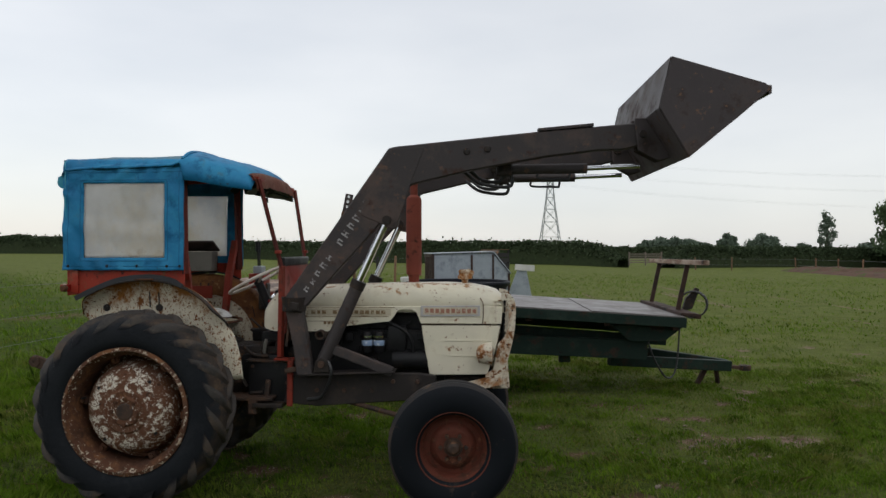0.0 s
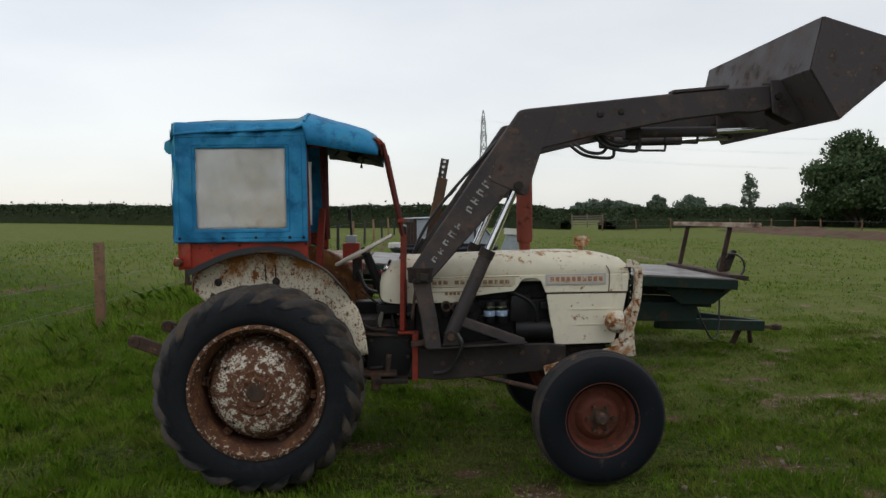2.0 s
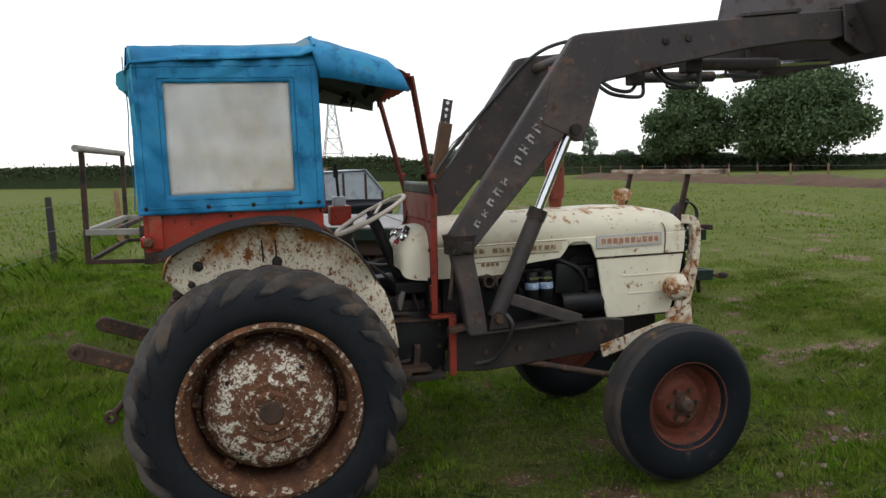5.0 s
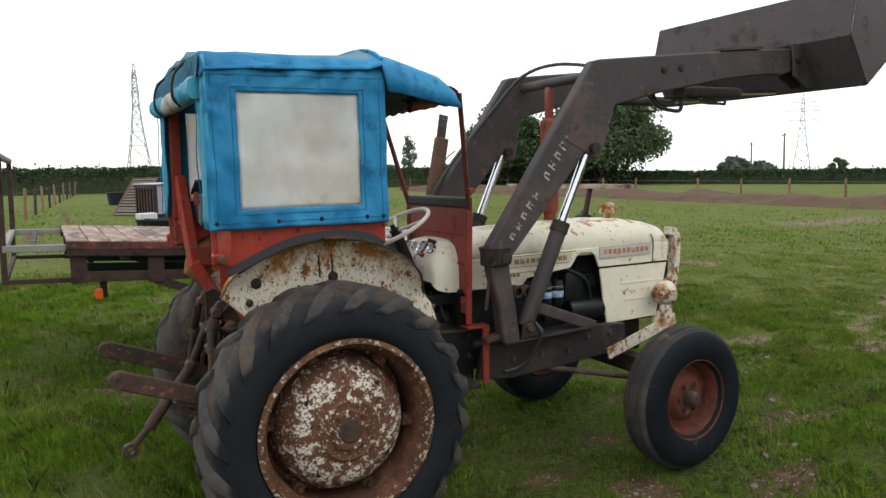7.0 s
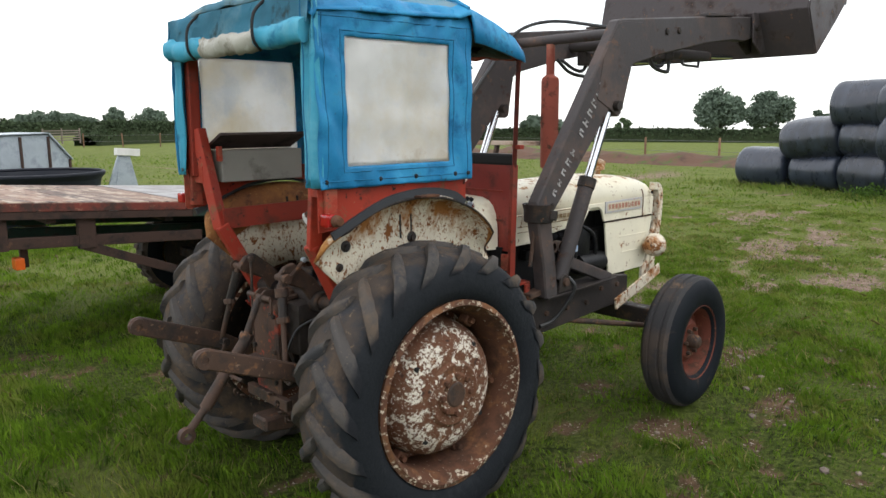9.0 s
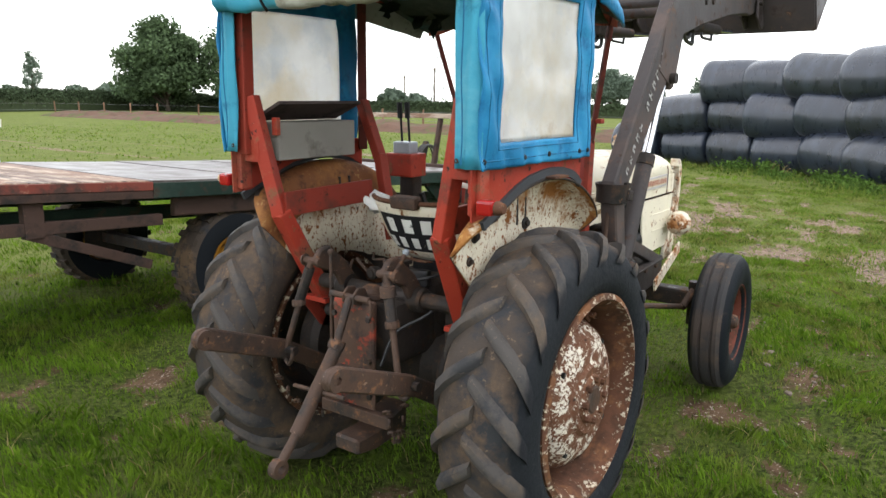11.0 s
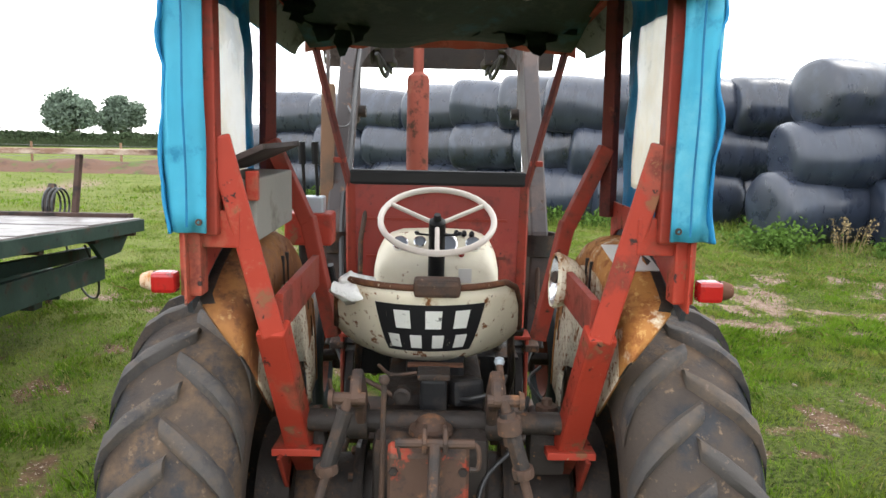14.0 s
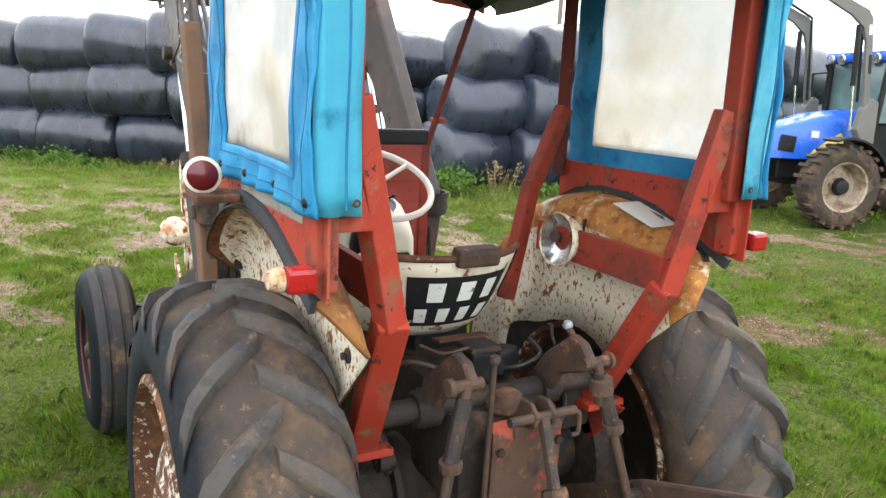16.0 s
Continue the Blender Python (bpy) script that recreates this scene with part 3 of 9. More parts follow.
def lattice(x, y, cell, seed):
    """Smooth value noise from 0 to 1 on a square lattice."""
    u, v = np.asarray(x, float) / cell, np.asarray(y, float) / cell
    i, j = np.floor(u), np.floor(v)
    fu, fv = u - i, v - j
    fu, fv = fu * fu * (3 - 2 * fu), fv * fv * (3 - 2 * fv)

    def value(a, b):
        h = np.sin(a * 127.1 + b * 311.7 + seed * 74.7) * 43758.5453
        return h - np.floor(h)
    low = value(i, j) * (1 - fu) + value(i + 1, j) * fu
    high = value(i, j + 1) * (1 - fu) + value(i + 1, j + 1) * fu
    return low * (1 - fv) + high * fv


def octaves(x, y, cell, seed, n=4):
    total, amp = 0.0, 0.5
    for k in range(n):
        total = total + amp * lattice(x, y, cell / 2 ** k, seed + k)
        amp *= 0.5
    return total / (1 - 0.5 ** n)


# worn ways: points along each, half width, strength
WAYS = [([(12.0, 3.2), (8.5, 0.9), (6.4, 0.3), (5.8, -2.2), (4.5, -3.8), (4.0, -5.4), (3.8, -8.5), (3.0, -14.0)], 1.35, 0.155),
        ([(9.8, -0.5), (7.2, -1.6), (6.2, -4.4), (5.6, -7.0)], 1.0, 0.140),
        ([(4.6, 1.2), (3.5, 0.2), (2.9, -1.2), (2.3, -1.8), (1.9, -5.0)], 0.7, 0.085),
        ([(2.6, -0.5), (1.2, -0.5), (0.2, -0.3)], 0.55, 0.07),
        ([(1.1, 2.2), (-0.6, 2.3)], 0.4, 0.08)]


def soil(x, y):
    """How bare the ground is, from 0 (grass) to 1 (soil)."""
    x, y = np.asarray(x, float), np.asarray(y, float)
    worn = np.zeros_like(x + y)
    for pts, half, strength in WAYS:
        best = np.full_like(worn, 1e9)
        for (ax, ay), (bx, by) in zip(pts, pts[1:]):
            dx, dy = bx - ax, by - ay
            k = np.clip(((x - ax) * dx + (y - ay) * dy) / (dx * dx + dy * dy), 0, 1)
            best = np.minimum(best, np.hypot(x - ax - k * dx, y - ay - k * dy))
        worn = np.maximum(worn, strength * (1 - smooth_step(half * 0.3, half, best)))
    f = octaves(x * 0.8 + y * 0.25, y * 1.35 - x * 0.3, 0.55, 11, 5) + worn
    small = octaves(x * 0.9 - y * 0.2, y * 1.2 + x * 0.2, 0.24, 91, 3) + 0.9 * worn
    return np.maximum(smooth_step(0.668, 0.785, f), 0.9 * smooth_step(0.70, 0.80, small))


def clump(x, y):
    """Tufts: 0 in the hollows, 1 on the crowns."""
    return 0.68 * octaves(x, y, 0.30, 31, 3) + 0.32 * octaves(x, y, 1.9, 51, 2)


def ground_z(x, y):
    near = 1 - smooth_step(14, 40, np.hypot(x, y))
    return height(x, y) + near * (rough_ground(x, y) + 0.045 * (clump(x, y) - 0.5) - 0.016 * soil(x, y))


gx, gy = ground_axis(-5, 12, 0.075, 2500), ground_axis(-9, 6, 0.075, 2500)
GX, GY = np.meshgrid(gx, gy)
GZ = ground_z(GX, GY)
idx = np.arange(GX.size).reshape(GX.shape)
gf = np.stack([idx[:-1, :-1], idx[:-1, 1:], idx[1:, 1:], idx[1:, :-1]], -1).reshape(-1, 4)


def meadow_material():
    m = bpy.data.materials.new("meadow_grass_and_soil")
    m.use_nodes = True
    n, l = m.node_tree.nodes, m.node_tree.links
    bsdf = n["Principled BSDF"]
    co = n.new("ShaderNodeTexCoord")

    def tex(scale, detail=8.0, rough=0.65, off=0.0):
        t = n.new("ShaderNodeTexNoise")
        t.inputs["Scale"].default_value, t.inputs["Detail"].default_value, t.inputs["Roughness"].default_value = scale, detail, rough
        mp = n.new("ShaderNodeMapping")
        mp.inputs["Location"].default_value = (off, off * 0.7, 0)
        l.new(co.outputs["Object"], mp.inputs[0])
        l.new(mp.outputs[0], t.inputs["Vector"])
        return t.outputs[0]

    def rng(v, a, b, c=0.0, d=1.0):
        r = n.new("ShaderNodeMapRange")
        for k, x in (("From Min", a), ("From Max", b), ("To Min", c), ("To Max", d)):
            r.inputs[k].default_value = x
        l.new(v, r.inputs["Value"])
        return r.outputs[0]

    def mix(f, a, b):
        x = n.new("ShaderNodeMix")
        x.data_type = "RGBA"
        l.new(f, x.inputs["Factor"])
        ins = [i for i in x.inputs if i.type == "RGBA"]
        for v, s in ((a, ins[0]), (b, ins[1])):
            if isinstance(v, tuple):
                s.default_value = rgb(v)
            else:
                l.new(v, s)
        return [o for o in x.outputs if o.type == "RGBA"][0]

    def math_node(op, a, b):
        x = n.new("ShaderNodeMath")
        x.operation = op
        for i, v in enumerate((a, b)):
            if isinstance(v, (int, float)):
                x.inputs[i].default_value = v
            else:
                l.new(v, x.inputs[i])
        return x.outputs[0]

    fine = mix(rng(tex(38.0), 0.35, 0.65), (0.014, 0.026, 0.004), (0.075, 0.125, 0.010))
    broad = mix(rng(tex(1.3, 6.0), 0.38, 0.62), (0.022, 0.042, 0.005), (0.088, 0.132, 0.013))
    tuft = mix(rng(tex(6.0, 7.0, 0.65, 4.0), 0.42, 0.58), (0.012, 0.022, 0.004), (0.095, 0.150, 0.014))

    def even(a, b):
        half = n.new("ShaderNodeMix")
        half.data_type = "RGBA"
        half.inputs["Factor"].default_value = 0.5
        ins = [i for i in half.inputs if i.type == "RGBA"]
        l.new(a, ins[0])
        l.new(b, ins[1])
        return [o for o in half.outputs if o.type == "RGBA"][0]

    green = even(even(fine, broad), tuft)
    thatch = n.new("ShaderNodeAttribute")
    thatch.attribute_name = "thatch"
    matted = mix(rng(tex(30.0, 6.0, 0.7, 6.0), 0.40, 0.62), (0.018, 0.027, 0.006), (0.100, 0.128, 0.028))
    green = mix(math_node("MULTIPLY", thatch.outputs["Fac"], rng(tex(4.0, 7.0, 0.7, 2.0), 0.30, 0.50)), green, matted)
    dry = mix(rng(tex(0.45, 7.0, 0.65, 9.0), 0.48, 0.68, 0.0, 0.5), green, (0.125, 0.130, 0.040))
    side = n.new("ShaderNodeSeparateXYZ")
    l.new(co.outputs["Object"], side.inputs[0])
    trampled = math_node("MULTIPLY", rng(math_node("ADD", side.outputs[0], math_node("MULTIPLY", side.outputs[1], 0.8)), 2.5, 6.0), rng(tex(1.7, 6.0, 0.7, 5.0), 0.30, 0.60, 0.25, 0.85))
    dry = mix(trampled, dry, (0.150, 0.170, 0.050))
    worn = n.new("ShaderNodeAttribute")
    worn.attribute_name = "bare_soil"
    soil_f = math_node("ADD", worn.outputs["Fac"], math_node("MULTIPLY", math_node("SUBTRACT", tex(17.0, 7.0, 0.75, 3.0), 0.5), 2.4))
    soil_c = mix(rng(tex(9.0), 0.35, 0.65), (0.066, 0.040, 0.024), (0.165, 0.105, 0.066))
    place = n.new("ShaderNodeSeparateXYZ")
    l.new(co.outputs["Object"], place.inputs[0])
    soil_c = mix(rng(place.outputs[0], 3.2, 5.2), soil_c, mix(rng(tex(12.0, 6.0, 0.7, 7.0), 0.38, 0.62), (0.13, 0.085, 0.06), (0.29, 0.21, 0.165)))
    pebbles = mix(rng(tex(46.0, 3.0), 0.60, 0.65), soil_c, (0.40, 0.34, 0.29))
    col = mix(rng(soil_f, 0.36, 0.86), dry, pebbles)
    l.new(col, bsdf.inputs["Base Color"])
    bsdf.inputs["Roughness"].default_value = 0.9
    bsdf.inputs["Specular IOR Level"].default_value = 0.06
    b = n.new("ShaderNodeBump")
    b.inputs["Strength"].default_value, b.inputs["Distance"].default_value = 0.8, 0.03
    l.new(math_node("ADD", tex(26.0), tex(70.0)), b.inputs["Height"])
    l.new(b.outputs[0], bsdf.inputs["Normal"])
    return m


M["meadow"] = meadow_material()
ground = raw_mesh("ground", np.stack([GX, GY, GZ], -1).reshape(-1, 3), gf, "meadow")
tagged(ground, "grass meadow with worn patches of bare red-brown soil", "ground", kind="structure")
for p in ground.data.polygons:
    p.use_smooth = True
bare = ground.data.attributes.new("bare_soil", "FLOAT", "POINT")
bare.data.foreach_set("value", (soil(GX, GY) * (1 - 0.6 * smooth_step(25, 60, np.hypot(GX, GY)))).reshape(-1).astype(np.float32))
mat_ = ground.data.attributes.new("thatch", "FLOAT", "POINT")
mat_.data.foreach_set("value", ((1 - smooth_step(6.0, 15.0, np.hypot((GX - 2.5) * 0.85, GY + 1.8))) * np.clip(1.15 - 1.6 * (clump(GX, GY) - 0.30), 0.25, 1)).reshape(-1).astype(np.float32))


# ---- the old tractor: origin under the rear axle, nose along +x ----
tractor = thing("tractor", "cream and red farm tractor with blue canvas cab, raised front loader", "tractor")
AXLE = (0.04, 0.597)


def rear_wheel(sy):
    """The rear wheel on the side sy (+1 left, -1 right); axis y, outside towards +y before turning."""
    R, W = 0.605, 0.34
    rim = part("rear_wheel", lathe([(0.378, 0.168), (0.400, 0.160), (0.398, 0.140), (0.368, 0.120), (0.352, 0.02), (0.352, -0.06), (0.368, -0.12), (0.390, -0.135), (0.390, -0.15), (0.370, -0.15), (0.338, -0.06), (0.338, 0.02), (0.350, 0.115), (0.372, 0.140)], 64, close=True), "rim_rust", tractor, "rusty pressed-steel rear wheel rim", 35)
    part("wheel_disc", lathe([(0.0, 0.140), (0.045, 0.142), (0.052, 0.160), (0.082, 0.163), (0.094, 0.148), (0.128, 0.154), (0.143, 0.142), (0.190, 0.139), (0.228, 0.123), (0.264, 0.092), (0.288, 0.050), (0.298, 0.0), (0.302, -0.050), (0.318, -0.078), (0.349, -0.080), (0.349, -0.092), (0.302, -0.09), (0.286, -0.03), (0.270, 0.03), (0.20, 0.112), (0.0, 0.125)], 64), "rim", rim, "domed wheel centre with flaking cream paint over rust", 30)
    disc = rim.children[-1].data
    disc.materials.append(M["iron"])
    for p in disc.polygons:
        if p.normal.y < -0.05:
            p.material_index = 1
    tyre_prof = [(0.392, 0.135), (0.410, 0.158), (0.45, 0.170), (0.50, 0.168), (0.545, 0.155), (0.575, 0.130), (0.590, 0.09), (0.598, 0.04), (0.600, 0.0)]
    tyre_prof += [(r, -y) for r, y in tyre_prof[-2::-1]] + [(0.370, -0.12), (0.360, 0.0), (0.370, 0.12)]
    part("tyre", lathe(tyre_prof, 72, close=True), "tread", rim, "large black agricultural tyre with worn chevron lugs", 40)
    # chevron lugs: each runs from the middle of the tread over the shoulder
    lugs = bmesh.new()
    n = 20
    steps = [(0.012, 0.600, 0.620), (-0.045, 0.597, 0.622), (-0.10, 0.588, 0.617), (-0.142, 0.568, 0.600), (-0.161, 0.545, 0.566), (-0.169, 0.520, 0.524)]
    for side in (1, -1):
        for i in range(n):
            a0 = 2 * math.pi * (i + (0.5 if side > 0 else 0.0)) / n
            rows = []
            for k, (y, r0, r1) in enumerate(steps):
                ang = a0 + (1 if sy > 0 else -1) * 0.075 * k
                w = 0.021 if k else 0.016
                ca = [(ang - (w + 0.016) / 0.6, r0 - 0.004), (ang - w / 0.6 * 0.95, r1 - 0.002), (ang, r1), (ang + w / 0.6 * 0.95, r1 - 0.002), (ang + (w + 0.016) / 0.6, r0 - 0.004)]
                rows.append([lugs.verts.new((r * math.cos(q), -y * side, r * math.sin(q))) for q, r in ca])
            for a, b in zip(rows, rows[1:]):
                for j in range(4):
                    lugs.faces.new((a[j], a[j + 1], b[j + 1], b[j]))
            lugs.faces.new(rows[0])
            lugs.faces.new(rows[-1])
    part("tyre_tread", lugs, "lug", rim, "worn muddy rubber lugs", 55)
    for k in range(6):
        a = 2 * math.pi * (k + 0.25) / 6
        b = box((0.326 * math.cos(a), 0.020, 0.326 * math.sin(a)), (0.050, 0.045, 0.050), (0, -math.degrees(a), 0), 0.008)
        part("rim_bracket", b, "rim_rust", rim)
        part("rim_bolt", lathe([(0.0, 0.056), (0.013, 0.056), (0.015, 0.05), (0.015, 0.03)], 6, pose(0.326 * math.cos(a), 0.008, 0.326 * math.sin(a))), "rim_rust", rim)
    part("hub_cap", lathe([(0.0, 0.164), (0.046, 0.165), (0.054, 0.160), (0.058, 0.145)], 28), "rusty_iron", rim, "dark greasy hub plate", 30)
    for k in range(8):
        a = 2 * math.pi * (k + 0.2) / 8
        part("hub_nut", lathe([(0.0, 0.176), (0.011, 0.176), (0.0135, 0.172), (0.0135, 0.155)], 6, pose(0.080 * math.cos(a), 0, 0.080 * math.sin(a))), "rim_rust", rim)
    for k in range(4):
        a = 2 * math.pi * (k + 0.5) / 4
        part("hub_hole", lathe([(0.0, 0.126), (0.012, 0.126), (0.012, 0.10)], 12, pose(0.226 * math.cos(a), 0, 0.226 * math.sin(a))), "black", rim)
    part("valve", tube([(0.30, 0.04, 0.10), (0.31, 0.07, 0.10)], 0.006, 8), "black", rim)
    rim.matrix_basis = pose(AXLE[0], sy * 0.632, AXLE[1], 0, 7 if sy < 0 else 23, 0 if sy > 0 else 180) @ Matrix.Diagonal((0.975, 1, 0.975, 1))
    return rim


rear_wheel(-1)
rear_wheel(1)


def front_wheel(sy):
    prof = [(0.215, 0.085), (0.235, 0.098), (0.285, 0.108), (0.335, 0.104), (0.362, 0.094), (0.382, 0.078), (0.393, 0.064)]
    ribs = [(0.398, 0.060), (0.400, 0.040), (0.390, 0.034), (0.390, 0.026), (0.402, 0.020), (0.403, -0.020), (0.390, -0.026), (0.390, -0.034), (0.400, -0.040), (0.398, -0.060)]
    tyre_prof = prof + ribs + [(r, -y) for r, y in prof[::-1]] + [(0.205, -0.07), (0.205, 0.07)]
    rim = part("front_wheel", lathe([(0.225, 0.095), (0.235, 0.090), (0.228, 0.075), (0.205, 0.055), (0.19, 0.0), (0.19, -0.05), (0.21, -0.08), (0.20, -0.09), (0.18, -0.05), (0.18, 0.0), (0.195, 0.06), (0.215, 0.08)], 48, close=True), "front_rim", tractor, "faded red front wheel rim", 35)
    ty = part("tyre", lathe(tyre_prof, 64, close=True), "front_tyre", rim, "ribbed black front tyre", 35)
    ty.data.materials.append(M["front_tread"])
    for p in ty.data.polygons:
        if math.hypot(p.center.x, p.center.z) > 0.372:
            p.material_index = 1
    part("wheel_disc", lathe([(0.0, 0.035), (0.105, 0.035), (0.125, 0.022), (0.145, -0.004), (0.185, -0.010), (0.185, -0.022), (0.14, -0.016), (0.115, 0.015), (0.0, 0.025)], 48), "front_rim", rim, "rust-stained red wheel disc", 25)
    part("hub", lathe([(0.0, 0.098), (0.022, 0.097), (0.036, 0.088), (0.042, 0.075), (0.044, 0.036), (0.06, 0.036)], 24), "rusty_iron", rim, "greasy hub", 30)
    for k in range(6):
        a = 2 * math.pi * k / 6
        part("wheel_nut", lathe([(0.0, 0.058), (0.012, 0.058), (0.013, 0.036)], 6, pose(0.078 * math.cos(a), 0, 0.078 * math.sin(a))), "rusty_iron", rim)
    rim.matrix_basis = pose(2.02, sy * 0.705, 0.395, 0, 0, (0 if sy > 0 else 180) + (2 if sy > 0 else 3)) @ Matrix.Diagonal((0.975, 1, 0.975, 1))
    return rim


front_wheel(-1)
front_wheel(1)


# fenders: a crown over the tyre that turns down into an inner side plate
FENDER_ARC = [(-0.395, 1.155), (-0.36, 1.245), (-0.26, 1.312), (-0.12, 1.365), (0.06, 1.385), (0.26, 1.355), (0.43, 1.265), (0.55, 1.11), (0.62, 0.93), (0.65, 0.74)]


def fender(sy):
    arc = arc_pts([(x, 0, z) for x, z in FENDER_ARC], 4)
    c = Vector((0.08, 0, 0.70))
    grid = []
    n = len(arc)
    bm = bmesh.new()
    for i, p in enumerate(arc):
        rad = (c - p).normalized()
        k = i / (n - 1)
        wide = 0.580 - 0.120 * max(0.0, 1 - k * 6.0)
        yi = 0.446
        wide -= (wide - yi - 0.006) * float(smooth_step(0.71, 0.80, k))
        f = wide - yi
        hem = 0.012 * noise.noise(Vector((k * 14, sy * 2.0, 0)))
        section = [(wide, 0.007), (wide - 0.003, 0.0), (yi + f * 0.70, -0.004), (yi + f * 0.42, 0.002), (yi + f * 0.20, 0.018), (yi + f * 0.05, 0.050), (yi - 0.001, 0.09), (yi - 0.003, 0.15), (yi - 0.006, 0.24), (yi - 0.010, (0.40 - 0.20 * float(smooth_step(0.60, 0.95, k))) - 0.07 * max(0.0, 1 - k * 8) + hem)]
        grid.append([bm.verts.new((p.x + rad.x * d, sy * y, p.z + rad.z * d)) for y, d in section])
    for a, b in zip(grid, grid[1:]):
        for j in range(len(a) - 1):
            bm.faces.new((a[j], a[j + 1], b[j + 1], b[j]))
    ob = part("fender", bm, "fender", tractor, "rust-streaked cream mudguard" if sy < 0 else "heavily rusted mudguard", 40)
    ob.data.materials.append(M["fender_top" if sy < 0 else "fender_in"])
    ob.data.materials.append(M["iron"])
    across = len(section) - 1
    for q, p in enumerate(ob.data.polygons):
        i, j = divmod(q, across)
        k = i / (n - 1)
        if j < 2 and k > 0.12:
            p.material_index = 2
        elif j < (6 if sy < 0 else 7) and k < 0.86:
            p.material_index = 1
    if max(ob.data.polygons, key=lambda p: p.center.z).normal.z < 0:
        ob.data.flip_normals()
    s = ob.modifiers.new("thick", "SOLIDIFY")
    s.thickness, s.offset, s.material_offset, s.material_offset_rim = 0.006, -1, -1, 1
    for x, z, r in ((-0.241, 1.199, 0.024), (-0.273, 1.117, 0.017), (0.107, 1.20, 0.024)):
        part("fender_bolt", lathe([(0.0, 0.0), (r, 0.0), (r, 0.006), (r * 0.5, 0.009), (r * 0.5, 0.018), (0.0, 0.018)], 14, pose(x, sy * 0.447, z, 0, 0, 0 if sy > 0 else 180)), "iron", ob)
    for x, z0, z1 in ((0.044, 1.200, 1.318), (0.104, 1.220, 1.318)):
        part("fender_rib", box((x, sy * 0.446, (z0 + z1) / 2), (0.009, 0.014, z1 - z0), (0, -2, 0), 0.003), "iron", ob, "dark rusted seam")
    for x, z, a in ((0.455, 1.10, 14), (0.535, 0.98, 20)):
        part("fender_scar", box((x, sy * 0.4445, z), (0.007, 0.004, 0.085), (0, -a, 0), 0.001), "iron", ob)
    return ob


fender_r, fender_l = fender(-1), fender(1)
part("label_sheet", box((-0.14, -0.505, 1.362), (0.15, 0.11, 0.004), (0, -17, 6), 0.001), "rag", fender_r, "peeling white sheet")

# cab: red side panels with an arched cut over the fender, posts and roof frame
def cab_side(sy):
    top = [(-0.44, 1.47), (0.32, 1.47), (0.32, 1.345)]
    arch = [(0.24, 1.385), (0.12, 1.408), (0.0, 1.405), (-0.12, 1.385), (-0.25, 1.335), (-0.35, 1.292), (-0.44, 1.285)]
    pan = part("cab_panel", prism(top + arch, sy * 0.560, sy * 0.566, 0.001), "red", tractor, "orange-red lower cab panel")
    part("rubber_strip", strip_along([(x, sy * 0.572, z - 0.004) for x, z in [(-0.385, 1.270)] + arch[::-1][2:] + [(0.305, 1.345)]], 0.012, 0.030), "trim", pan, "grey rubber sealing strip", 40)
    return pan


def strip_along(pts, thick, wide):
    """A flat strip that follows pts in a plane of constant y: wide in x-z across the path, thick in y."""
    p = arc_pts(pts, 4)
    bm = bmesh.new()
    rows = []
    for i, q in enumerate(p):
        d = (p[min(i + 1, len(p) - 1)] - p[max(i - 1, 0)]).normalized()
        nrm = Vector((-d.z, 0, d.x))
        rows.append([bm.verts.new(q + nrm * a + Vector((0, b, 0))) for a, b in ((-wide / 2, -thick / 2), (wide / 2, -thick / 2), (wide / 2, thick / 2), (-wide / 2, thick / 2))])
    for a, b in zip(rows, rows[1:]):
        for j in range(4):
            bm.faces.new((a[j], a[(j + 1) % 4], b[(j + 1) % 4], b[j]))
    bm.faces.new(rows[0])
    bm.faces.new(rows[-1][::-1])
    return bm


def beam(name, a, b, w, d, material, parent, label="", roll=0.0):
    """A square bar from a to b, w by d across."""
    a, b = Vector(a), Vector(b)
    v = b - a
    q = v.to_track_quat("X", "Z").to_matrix().to_4x4()
    bm = bmesh.new()
    add_box(bm, (0, 0, 0), (v.length, w, d), (0, 0, 0), min(w, d) * 0.12)
    bmesh.ops.transform(bm, matrix=Matrix.Translation((a + b) / 2) @ q @ pose(0, 0, 0, roll, 0, 0), verts=bm.verts)
    return part(name, bm, material, parent, label)


def beam_bm(a, b, w, d):
    a, b = Vector(a), Vector(b)
    v = b - a
    bm = bmesh.new()
    add_box(bm, (0, 0, 0), (v.length, w, d), (0, 0, 0), min(w, d) * 0.12)
    bmesh.ops.transform(bm, matrix=Matrix.Translation((a + b) / 2) @ v.to_track_quat("X", "Z").to_matrix().to_4x4(), verts=bm.verts)
    return bm


